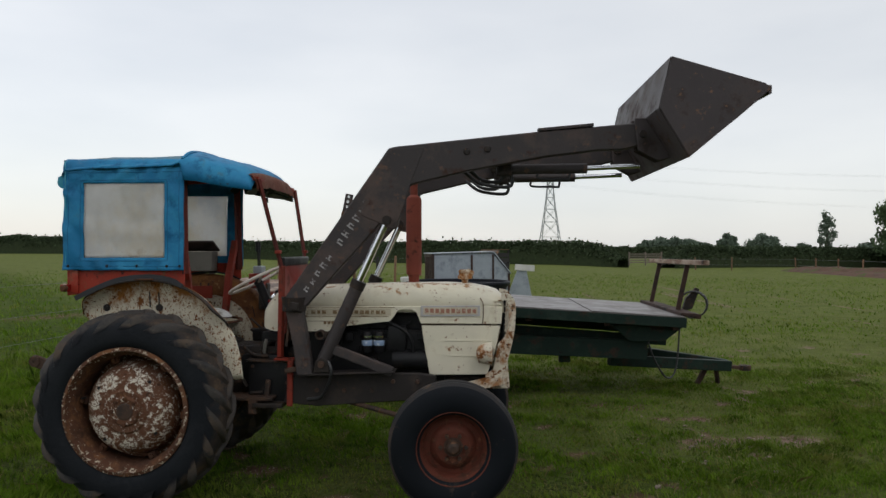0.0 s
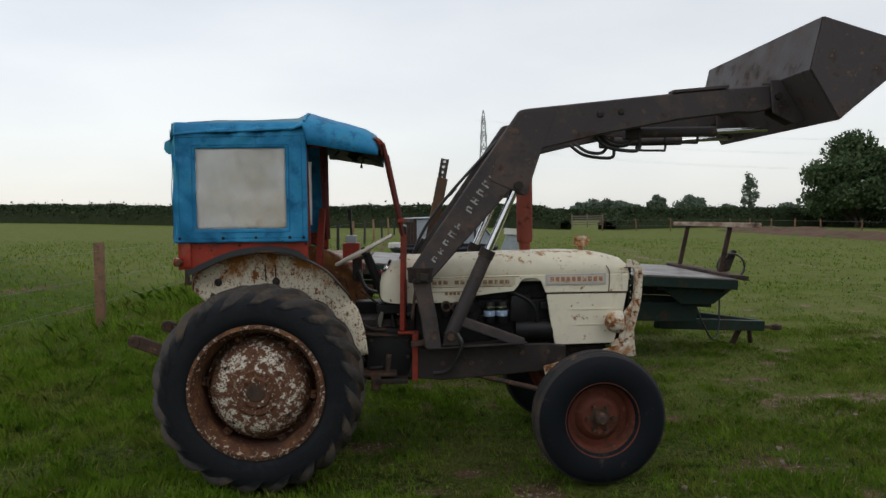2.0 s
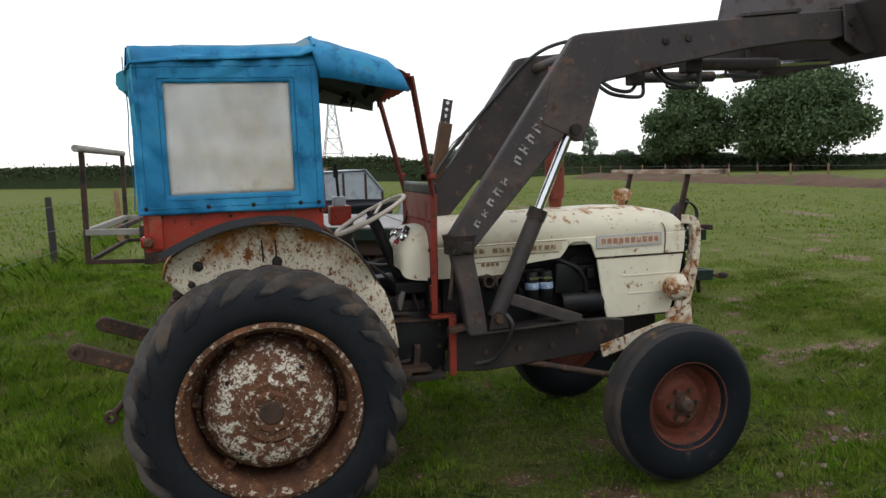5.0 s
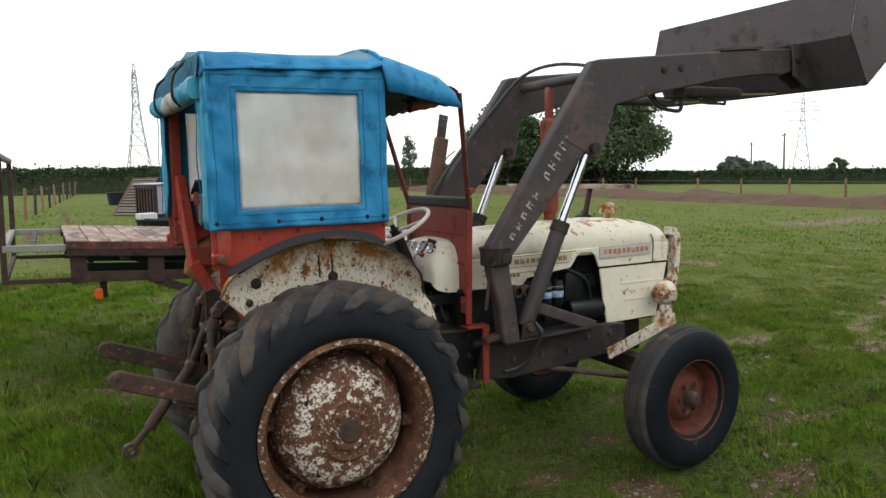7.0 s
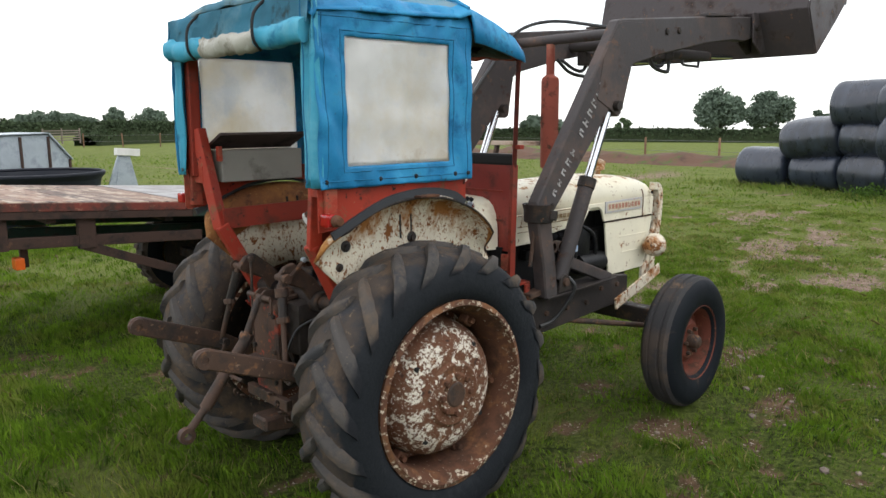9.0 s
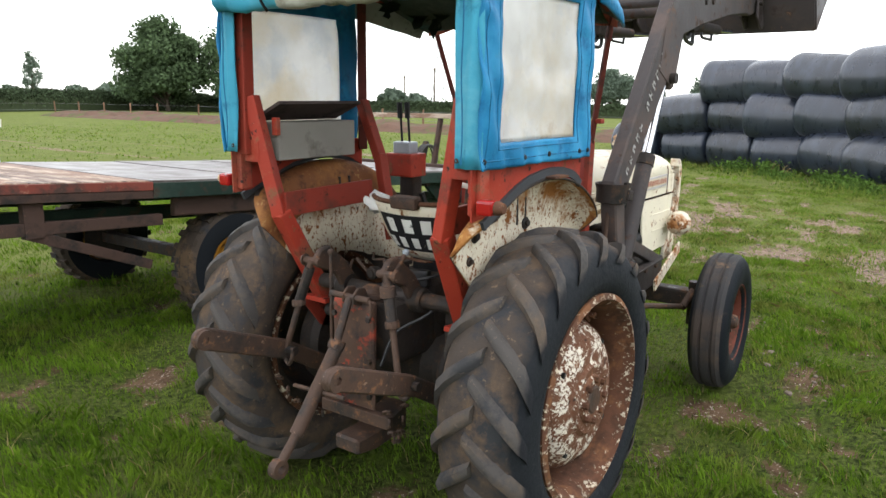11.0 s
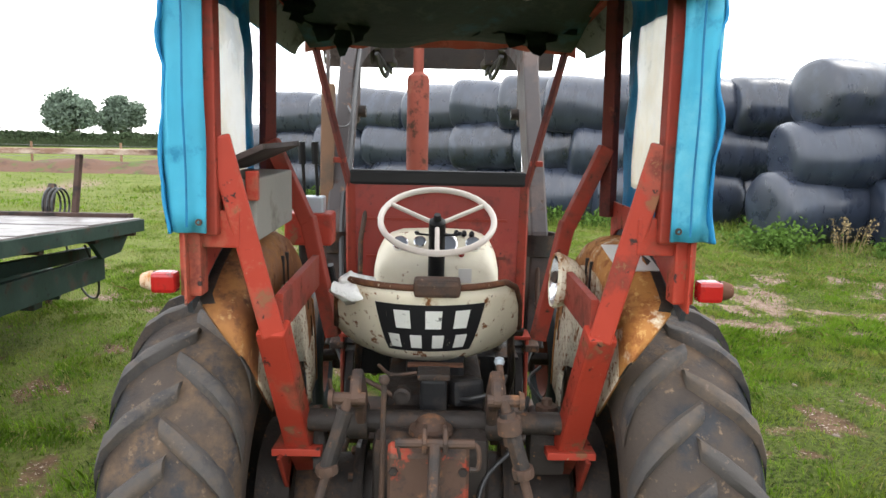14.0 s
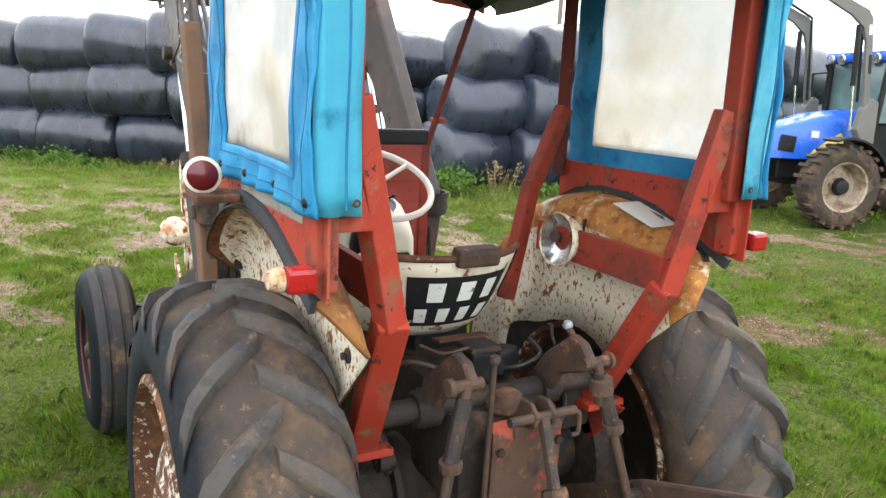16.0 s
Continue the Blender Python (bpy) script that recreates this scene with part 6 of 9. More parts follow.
bucket = part("loader_bucket", bucket_plate(B, TIP), "bucket", tractor, "raised weathered steel loader bucket")
part("bucket_back", bucket_plate(T, K), "bucket", bucket)
part("bucket_heel", bucket_plate(K, B), "bucket", bucket)
for sy in (-1, 1):
    part("bucket_side", prism([T, K, B, (3.67, 2.34), TIP, (3.825, 2.54)], sy * 0.804, sy * 0.815, 0.002), "bucket", bucket)
    part("bucket_lug", prism([(3.15, 2.40), (3.27, 2.40), (3.40, 2.16), (3.30, 2.13), (3.17, 2.20)], sy * 0.36, sy * 0.375, 0.004), "bucket", bucket)
    part("bucket_lug", prism([(3.15, 2.40), (3.27, 2.40), (3.40, 2.16), (3.30, 2.13), (3.17, 2.20)], sy * 0.465, sy * 0.48, 0.004), "bucket", bucket)
    part("bucket_pin", tube([(3.20, sy * 0.34, 2.30), (3.20, sy * 0.50, 2.30)], 0.022, 12), "iron", bucket, "", 30)
part("cutting_edge", beam_bm((3.855, -0.812, 2.503), (3.855, 0.812, 2.503), 0.02, 0.05), "bucket", bucket)

# perforated strut standing by the left pillar
st = part("perforated_strut", beam_bm((0.98, 0.46, 0.95), (1.17, 0.47, 1.86), 0.055, 0.075), "post", tractor, "rusty drilled strut")
part("strut_tongue", beam_bm((1.145, 0.47, 1.76), (1.19, 0.475, 2.00), 0.014, 0.06), "loader", st)
# uncut holes: bright reflecting discs stand for the sky showing through
for k in range(4):
    part("strut_hole", lathe([(0.0, -0.010), (0.011, -0.010), (0.011, 0.010), (0.0, 0.010)], 12, pose(1.16 + 0.0085 * k, 0.475, 1.865 + k * 0.038)), "glass", st)
part("tie_wire", tube(arc_pts([(1.26, 0.465, 1.78), (1.22, 0.50, 1.74), (1.18, 0.46, 1.70), (1.17, 0.40, 1.69), (1.22, 0.375, 1.73), (1.27, 0.40, 1.78)], 6), 0.004, 6), "wire", tractor)
part("hydraulic_hose", tube(arc_pts([(0.94, 0.38, 0.95), (0.93, 0.36, 1.25), (1.10, 0.37, 1.60), (1.50, 0.37, 2.05), (1.70, 0.36, 2.24), (1.85, 0.2, 2.30), (2.0, -0.1, 2.25)], 8), 0.011, 8), "hose", tractor, "black hydraulic hose", 40)
part("hydraulic_hose", tube(arc_pts([(0.55, 0.38, 1.20), (0.62, 0.36, 1.06), (0.82, 0.37, 1.05), (0.93, 0.385, 1.25), (1.02, 0.385, 1.42)], 8), 0.013, 8), "hose", tractor, "black hydraulic hose", 40)

# loader valve block with levers
vb = part("valve_block", box((0.50, 0.44, 1.34), (0.12, 0.16, 0.11), (0, 0, 0), 0.008), "red", tractor, "red loader valve bracket")
part("valve_body", box((0.50, 0.44, 1.42), (0.07, 0.10, 0.06), (0, 0, 0), 0.008), "galv", vb)
part("valve_body", box((0.54, 0.44, 1.22), (0.07, 0.09, 0.20), (0, 0, 0), 0.012), "iron", vb)
for k in (-0.025, 0.02):
    part("valve_lever", tube([(0.50, 0.44 + k, 1.44), (0.49, 0.445 + k, 1.62)], 0.006, 8), "black_iron", vb)
    part("lever_grip", tube([(0.49, 0.445 + k, 1.56), (0.488, 0.447 + k, 1.635)], 0.013, 10), "black", vb, "", 40)
for x, y in ((0.93, -0.42), (0.80, 0.30)):
    part("hand_lever", tube([(x, y, 0.95), (x + 0.04, y, 1.25), (x + 0.10, y - 0.02, 1.40)], 0.010, 8), "rusty_iron", tractor)

# toolbox over the left fender
tb = part("toolbox", box((-0.088, 0.500, 1.485), (0.44, 0.135, 0.150), (0, 0, 0), 0.006), "grey_box", tractor, "grey steel toolbox")
part("toolbox_lid", box((-0.085, 0.490, 1.603), (0.47, 0.17, 0.014), (-24, 0, 0), 0.003), "box_lid", tb, "propped brown lid")
part("toolbox_strap", box((-0.315, 0.440, 1.545), (0.02, 0.03, 0.07), (0, 0, 0), 0.004), "red", tb)

# lamps
for sy in (-1, 1):
    tl = part("tail_lamp", box((-0.425, sy * 0.612, 1.335), (0.045, 0.055, 0.048), (0, 0, 0), 0.010), "lens_red", tractor, "red tail lamp")
    part("lamp_shell", lathe([(0.0, 0.030), (0.016, 0.028), (0.022, 0.012), (0.023, 0.0)], 14, pose(-0.415, sy * 0.640, 1.335, 0, 0, 0 if sy > 0 else 180)), "fender" if sy > 0 else "rim_rust", tl, "small lamp shell", 40)
wl_ = part("work_lamp", lathe([(0.0, -0.08), (0.03, -0.078), (0.06, -0.05), (0.078, -0.01), (0.082, 0.0), (0.078, 0.010), (0.072, 0.004), (0.05, -0.016), (0.0, -0.034)], 24, pose(0.04, -0.345, 1.262, 4, 0, 0)), "fender", tractor, "rusty round work lamp", 40)
part("work_lamp_glass", lathe([(0.0, -0.022), (0.03, -0.018), (0.055, -0.006), (0.072, 0.007)], 24, pose(0.04, -0.345, 1.262, 4, 0, 0)), "glass", wl_, "work lamp glass", 40)
part("lamp_stalk", tube([(0.05, -0.34, 1.27), (0.08, -0.42, 1.25)], 0.018, 8), "rusty_iron", wl_)
part("lamp_base", box((0.069, -0.592, 1.388), (0.105, 0.05, 0.010), (0, 0, 0), 0.004), "rim_rust", fender_r, "rusty empty lamp base")
sl2 = part("side_lamp", lathe([(0.0, -0.05), (0.03, -0.045), (0.042, -0.02), (0.044, 0.0), (0.036, 0.006)], 20, pose(0.12, 0.66, 1.455, 0, 0, 80)), "cream", tractor, "cream side lamp on the mudguard", 40)
part("side_lamp_lens", lathe([(0.0, 0.018), (0.025, 0.014), (0.037, 0.004)], 20, pose(0.12, 0.66, 1.455, 0, 0, 80)), "lens_dark", sl2, "dark red lens", 40)
part("lamp_base", box((0.13, 0.635, 1.405), (0.13, 0.10, 0.018), (0, 0, 0), 0.005), "rim_rust", sl2)

# hydraulics and three-point linkage
case = part("lift_housing", box((-0.15, 0.01, 0.79), (0.26, 0.30, 0.24), (0, 0, 0), 0.03), "iron", tractor, "oily rear lift housing", 30)
plate_bm = prism([(-0.335, 0.50), (-0.355, 0.50), (-0.360, 0.90), (-0.345, 0.925), (-0.325, 0.925)], -0.085, 0.115, 0.008)
part("pto_plate", plate_bm, "worn_red", case, "rusty bolted rear plate with traces of red paint")
for y in (-0.070, 0.10):
    for z in (0.56, 0.70, 0.86):
        part("plate_bolt", lathe([(0.0, 0.012), (0.011, 0.012), (0.012, 0.0)], 6, pose(-0.357, y, z, 0, 0, 90)), "iron", case)
part("pto_guard", prism([(-0.355, 0.660), (-0.41, 0.650), (-0.455, 0.615), (-0.45, 0.607), (-0.41, 0.638), (-0.355, 0.645)], -0.085, 0.115, 0.003), "rusty_iron", case, "bent rusty shaft guard")
part("lift_dome", lathe([(0.0, 0.034), (0.022, 0.033), (0.036, 0.024), (0.042, 0.008), (0.056, 0.004), (0.058, -0.010), (0.046, -0.014), (0.046, -0.05), (0.0, -0.05)], 22, pose(-0.25, 0.01, 0.925, 90, 0, 0)), "rusty_iron", case, "", 35)
part("rocker_shaft", tube([(-0.18, -0.36, 0.915), (-0.18, 0.36, 0.915)], 0.030, 16), "iron", case, "", 30)
part("filler_plug", lathe([(0.0, 0.02), (0.016, 0.02), (0.016, 0.014), (0.024, 0.012), (0.027, 0.0), (0.020, -0.03)], 12, pose(-0.15, 0.09, 0.975, 0, 0, 90)), "iron", case, "dull grey filler plug", 30)
part("spool_valve", box((-0.10, 0.005, 0.965), (0.07, 0.075, 0.10), (0, 0, 0), 0.010), "black_iron", case)
part("spool_cap", box((-0.10, 0.005, 1.022), (0.08, 0.090, 0.018), (0, 0, 0), 0.005), "iron", case)
part("control_box", box((-0.08, -0.085, 0.965), (0.06, 0.09, 0.07), (0, 8, 20), 0.012), "black_iron", case)
part("side_valve", box((-0.10, -0.31, 0.835), (0.10, 0.10, 0.17), (0, 0, 0), 0.014), "iron", case, "", 30)
part("valve_neck", lathe([(0.0, 0.035), (0.014, 0.035), (0.016, 0.02), (0.03, 0.016), (0.032, 0.0)], 10, pose(-0.10, -0.31, 0.92, 90, 0, 0)), "rusty_iron", case)
part("under_seat_lip", strip_along([(0.02, 0.0, 1.012), (-0.025, 0.0, 1.018)], 0.16, 0.006), "rim_rust", seat, "rusty pressed lip under the seat", 30)
for k, (pts, r) in enumerate(((((-0.06, 0.24, 0.99), (-0.12, 0.20, 1.01), (-0.15, 0.13, 0.985), (-0.13, 0.10, 0.95)), 0.007), (((-0.05, -0.20, 1.00), (-0.14, -0.17, 0.99), (-0.15, -0.10, 0.97), (-0.10, -0.06, 0.95)), 0.006), (((-0.06, 0.16, 1.03), (-0.11, 0.12, 1.02), (-0.12, 0.05, 1.03)), 0.005), (((-0.08, -0.26, 0.95), (-0.20, -0.22, 0.87), (-0.28, -0.13, 0.80), (-0.33, -0.10, 0.68)), 0.006), (((-0.04, 0.30, 0.98), (-0.10, 0.28, 0.90), (-0.06, 0.31, 0.80)), 0.006), (((-0.02, -0.30, 1.02), (-0.08, -0.26, 1.0), (-0.07, -0.30, 0.93)), 0.005))):
    part("hydraulic_pipe", tube(arc_pts(list(pts), 6), r, 8), "hose" if k % 2 else "rusty_iron", case, "", 50)
for sy in (-1, 1):
    la = part("lift_arm", prism([(-0.15, 0.95), (-0.20, 1.02), (-0.30, 1.10), (-0.345, 1.09), (-0.385, 1.045), (-0.355, 1.02), (-0.26, 0.98), (-0.20, 0.88), (-0.16, 0.88)], sy * 0.17 + 0.0228 - 0.014, sy * 0.17 + 0.0228 + 0.014, 0.006), "rusty_iron", tractor, "rusty cranked lift arm")
    part("crank_boss", lathe([(0.0, 0.03), (0.040, 0.03), (0.048, 0.02), (0.048, -0.03), (0.0, -0.03)], 20, pose(-0.18, sy * 0.185 + 0.022, 0.915, 0, 0, 0 if sy > 0 else 180)), "iron", la, "", 30)
    part("lift_pin", tube([(-0.365, sy * 0.145 + 0.022, 1.045), (-0.365, sy * 0.225 + 0.022, 1.045)], 0.015, 10), "rusty_iron", la, "", 30)
    part("pin_head", lathe([(0.0, 0.012), (0.020, 0.012), (0.024, 0.0), (0.0, 0.0)], 14, pose(-0.365, sy * 0.222 + 0.022, 1.045, 0, 0, 0 if sy > 0 else 180)), "rusty_iron", la, "", 30)
    rod = part("lift_rod", tube([(-0.370, sy * 0.185 + 0.022, 1.05), (-0.425, sy * 0.285 + 0.022, 0.685)], 0.012, 12), "rusty_iron", tractor, "threaded lift rod", 30)
    part("rod_sleeve", tube([(-0.374, sy * 0.192 + 0.022, 1.02), (-0.396, sy * 0.232 + 0.022, 0.885)], 0.020, 12), "iron", rod, "", 30)
    part("rod_collar", lathe([(0.012, 0.012), (0.026, 0.012), (0.028, 0.0), (0.026, -0.012), (0.012, -0.012)], 10, pose(-0.397, sy * 0.234 + 0.022, 0.880, 80, 0, 0), close=True), "rusty_iron", rod, "", 30)
    lower = part("lower_link", prism([(-0.08, 0.44), (-0.08, 0.53), (-0.42, 0.725), (-0.79, 0.868), (-0.825, 0.862), (-0.842, 0.835), (-0.835, 0.80), (-0.79, 0.782), (-0.40, 0.635)], sy * 0.315 - 0.012, sy * 0.315 + 0.012, 0.006), "rusty_iron", tractor, "rusty lower link arm with an end eye")
    part("link_eye", lathe([(0.014, 0.02), (0.036, 0.02), (0.038, 0.0), (0.036, -0.02), (0.014, -0.02)], 20, pose(-0.800, sy * 0.315, 0.825), close=True), "rusty_iron", lower, "", 30)
    part("link_pin", tube([(-0.42, sy * 0.26, 0.685), (-0.42, sy * 0.35, 0.685)], 0.018, 10), "iron", lower)
    for k in range(9):
        t = k / 8
        c = Vector((-0.50 + 0.25 * t, sy * (0.27 - 0.12 * t), 0.60 - 0.18 * math.sin(t * 2.6)))
        lk = [c + (pose(0, 0, 0, 90 * (k % 2), 35, 40) @ Vector((0.022 * math.cos(a), 0.013 * math.sin(a), 0))) for a in (2 * math.pi * j / 10 for j in range(11))]
        part("chain_link", tube(lk, 0.005, 6, caps=False), "rusty_iron", lower)
    part("rod_fork", tube(arc_pts([(-0.425, sy * 0.27, 0.70), (-0.435, sy * 0.265, 0.66), (-0.43, sy * 0.29, 0.63), (-0.425, sy * 0.315, 0.66), (-0.42, sy * 0.31, 0.70)], 4), 0.008, 8), "rusty_iron", lower)
    part("axle_flange", lathe([(0.10, 0.0), (0.155, 0.0), (0.16, 0.015), (0.155, 0.03), (0.10, 0.03)], 28, pose(AXLE[0], sy * 0.20, AXLE[1], 0, 0, 0 if sy > 0 else 180), close=True), "iron", rear_case, "", 30)
    for k in range(8):
        a = 2 * math.pi * k / 8
        part("flange_bolt", lathe([(0.0, 0.045), (0.012, 0.045), (0.013, 0.03)], 6, pose(AXLE[0] + 0.135 * math.cos(a), sy * 0.20, AXLE[1] + 0.135 * math.sin(a), 0, 0, 0 if sy > 0 else 180)), "rusty_iron", rear_case)
    part("frame_gusset", prism([(-0.24, 0.83), (-0.06, 0.83), (-0.06, 0.70), (-0.12, 0.68)], sy * 0.40, sy * 0.412, 0.003), "red_dark", tractor)
# levelling box on the right-hand rod
lev = part("levelling_box", lathe([(0.0, 0.040), (0.016, 0.038), (0.018, 0.026), (0.029, 0.022), (0.030, -0.014), (0.020, -0.020), (0.018, -0.045), (0.0, -0.048)], 16, pose(-0.378, -0.178, 0.985, 82, 0, 0)), "rusty_iron", tractor, "rusty levelling gearbox", 35)
part("levelling_crank", tube(arc_pts([(-0.37, -0.17, 1.0), (-0.33, -0.165, 1.04), (-0.26, -0.16, 1.10)], 5), 0.009, 8), "rusty_iron", lev, "", 40)
part("crank_knob", lathe([(0.0, 0.014), (0.011, 0.009), (0.014, 0.0), (0.011, -0.009), (0.0, -0.014)], 12, pose(-0.255, -0.16, 1.108, 90, 0, 0)), "galv", lev, "", 40)
part("position_rod", tube([(-0.35, 0.125, 1.08), (-0.35, 0.132, 0.60)], 0.007, 8), "rusty_iron", case)
part("rod_ball", lathe([(0.0, 0.014), (0.011, 0.009), (0.014, 0.0), (0.011, -0.009), (0.0, -0.014)], 12, pose(-0.35, 0.125, 1.088, 90, 0, 0)), "rusty_iron", case, "", 40)
part("damper", tube([(-0.10, 0.335, 0.92), (-0.16, 0.305, 0.80)], 0.026, 12), "iron", tractor, "", 30)
part("damper_eye", lathe([(0.010, 0.02), (0.028, 0.02), (0.030, 0.0), (0.028, -0.02), (0.010, -0.02)], 16, pose(-0.165, 0.303, 0.790), close=True), "iron", tractor, "", 30)
top = part("top_link", tube([(-0.385, 0.0, 0.94), (-0.47, 0.005, 0.745)], 0.015, 12), "rusty_iron", tractor, "rusty top link hanging from its bracket", 30)
part("top_link_nut", lathe([(0.0, 0.016), (0.030, 0.016), (0.032, 0.0), (0.030, -0.016), (0.0, -0.016)], 8, pose(-0.455, 0.004, 0.775, 62, 0, -90)), "rusty_iron", top, "", 30)
part("top_link_tube", tube([(-0.455, 0.005, 0.765), (-0.66, 0.01, 0.50)], 0.026, 14), "rusty_iron", top, "", 30)
part("top_link_end", tube([(-0.65, 0.01, 0.51), (-0.73, 0.012, 0.425)], 0.017, 12), "rusty_iron", top, "", 30)
part("top_link_eye", lathe([(0.016, 0.018), (0.034, 0.016), (0.036, 0.0), (0.034, -0.016), (0.016, -0.018)], 18, pose(-0.745, 0.013, 0.405), close=True), "rusty_iron", top, "", 30)
part("tommy_bar", tube([(-0.55, -0.12, 0.63), (-0.55, 0.13, 0.62)], 0.008, 8), "rusty_iron", top)
for y in (-0.025, 0.025):
    part("top_link_bracket", prism([(-0.30, 0.90), (-0.33, 0.97), (-0.37, 0.975), (-0.40, 0.95), (-0.395, 0.92), (-0.34, 0.90)], y - 0.006, y + 0.006, 0.003), "rusty_iron", case)
part("cross_pin", tube([(-0.383, -0.095, 0.942), (-0.383, 0.095, 0.942)], 0.012, 10), "rusty_iron", case, "rust-orange cross pin", 30)
part("pin_handle", tube(arc_pts([(-0.383, -0.095, 0.942), (-0.39, -0.105, 0.93), (-0.39, -0.105, 0.885), (-0.39, -0.085, 0.88)], 4), 0.006, 8), "rusty_iron", case)
part("pin_clip", tube(arc_pts([(-0.383, 0.085, 0.955), (-0.39, 0.088, 0.94), (-0.39, 0.083, 0.905)], 4), 0.004, 6), "rusty_iron", case)
part("drawbar_frame", prism([(-0.12, 0.34), (-0.30, 0.32), (-0.42, 0.34), (-0.42, 0.40), (-0.30, 0.40), (-0.12, 0.46)], -0.06, 0.06, 0.01), "rusty_iron", tractor, "rusty pick-up hitch")
part("hitch_plate", box((-0.36, 0.0, 0.48), (0.03, 0.34, 0.05), (0, 0, 0), 0.006), "rusty_iron", tractor)

# pedals, levers and pipes between the fender and the loader pillar
for sy in (-1, 1):
    part("pedal_arm", tube(arc_pts([(0.62, sy * 0.26, 0.66), (0.55, sy * 0.28, 0.80), (0.52, sy * 0.27, 0.96)], 5), 0.014, 8), "iron", tractor, "", 40)
    part("pedal_pad", box((0.515, sy * 0.27, 0.975), (0.05, 0.09, 0.016), (0, 35, 0), 0.004), "iron", tractor)
    part("step_bracket", box((0.70, sy * 0.34, 0.55), (0.06, 0.12, 0.10), (0, 0, 0), 0.01), "rusty_iron", tractor)
    part("brake_rod", tube([(0.60, sy * 0.27, 0.70), (0.12, sy * 0.30, 0.62)], 0.009, 8), "rusty_iron", tractor)
    part("foot_step", box((0.80, sy * 0.36, 0.56), (0.20, 0.10, 0.03), (0, 0, 0), 0.006), "iron", tractor)
    for k in range(4):
        part("gearbox_bolt", lathe([(0.0, 0.012), (0.013, 0.012), (0.014, 0.0)], 6, pose(0.50 + 0.13 * k, sy * 0.15, 0.86, 0, 0, 0 if sy > 0 else 180)), "rusty_iron", tractor)
part("side_casting", box((0.72, -0.19, 0.76), (0.30, 0.08, 0.22), (0, 0, 0), 0.03), "black_iron", tractor, "", 30)
part("starter_motor", lathe([(0.0, -0.11), (0.05, -0.11), (0.055, -0.09), (0.055, 0.09), (0.05, 0.11), (0.0, 0.11)], 18, pose(0.98, -0.20, 0.70, 0, 0, 90)), "black_iron", tractor, "", 30)
part("battery_box", box((0.66, 0.20, 0.90), (0.24, 0.14, 0.20), (0, 0, 0), 0.01), "black_iron", tractor)
cover = part("gearbox_cover", box((0.785, -0.225, 0.685), (0.295, 0.12, 0.285), (0, 0, 0), 0.012), "black_iron", tractor, "oily black side cover", 30)
part("cover_lip", box((0.785, -0.235, 0.834), (0.31, 0.16, 0.012), (0, 2, 0), 0.003), "iron", cover, "worn top edge")
part("cover_step", box((0.775, -0.305, 0.655), (0.034, 0.024, 0.115), (0, 6, 0), 0.006), "rusty_iron", cover, "worn pedal strip")
part("cover_pipe", tube(arc_pts([(0.66, -0.295, 0.62), (0.70, -0.30, 0.625), (0.74, -0.30, 0.63)], 4), 0.012, 8), "iron", cover)
for x, z in ((0.67, 0.80), (0.90, 0.80), (0.67, 0.57), (0.90, 0.57), (0.90, 0.69)):
    part("cover_bolt", lathe([(0.0, 0.012), (0.011, 0.012), (0.012, 0.0)], 6, pose(x, -0.285, z, 0, 0, 180)), "rusty_iron", cover)
for pts, r in ((((0.86, -0.10, 1.02), (0.80, -0.16, 0.96), (0.82, -0.20, 0.86)), 0.010), (((0.72, -0.20, 0.84), (0.70, -0.20, 0.93), (0.76, -0.14, 1.02)), 0.007), (((0.58, -0.20, 0.92), (0.66, -0.24, 0.87), (0.76, -0.24, 0.86)), 0.012), (((0.60, -0.10, 1.10), (0.70, -0.12, 1.02), (0.80, -0.10, 0.95)), 0.008)):
    part("control_rod", tube(arc_pts(list(pts), 5), r, 8), "iron", tractor, "", 40)
part("clutch_lever", beam_bm((0.715, -0.18, 0.87), (0.735, -0.20, 0.97), 0.012, 0.030), "grey_box", tractor, "worn bright lever")
part("tank_cradle", box((0.80, 0.0, 0.985), (0.20, 0.40, 0.06), (0, 0, 0), 0.01), "black_iron", tractor)
part("bulkhead", box((0.87, 0.0, 0.94), (0.02, 0.56, 0.20), (0, 0, 0), 0.004), "black_iron", tractor, "dark bulkhead under the dashboard")

# ---- flat-bed trailer standing beyond the tractor ----
trailer = thing("flatbed_trailer", "long wooden flat-bed farm trailer resting on its drawbar", "trailer")


def bed_z(x):
    return 1.195 - 0.070 * (x + 0.80) if x < 0.47 else 1.106 - 0.0575 * (x - 0.47)


YN, YF = 2.52, 4.56
slope = math.degrees(math.atan(0.064))
xs_ = np.linspace(-0.90, 0.46, 10)
for i in range(9):
    x0, x1 = xs_[i], xs_[i + 1]
    part("plank", box(((x0 + x1) / 2, (YN + YF) / 2, bed_z((x0 + x1) / 2) - 0.012), (x1 - x0 - 0.008, YF - YN, 0.030), (0, slope, 0), 0.004), "wood_red", trailer)
for i in range(4):
    x0, x1 = 0.47 + i * 0.957, 0.47 + (i + 1) * 0.957
    for y0, y1 in ((YN, 3.54), (3.55, YF)):
        part("deck_board", box(((x0 + x1) / 2, (y0 + y1) / 2, bed_z((x0 + x1) / 2) - 0.010), (x1 - x0 - 0.008, y1 - y0, 0.026), (0, slope, 0), 0.004), "ply", trailer)
part("front_board", box((4.36, 3.61, bed_z(4.36) + 0.012), (0.16, 1.94, 0.04), (0, slope, 0), 0.006), "brown_steel", trailer, "dark raised front board")
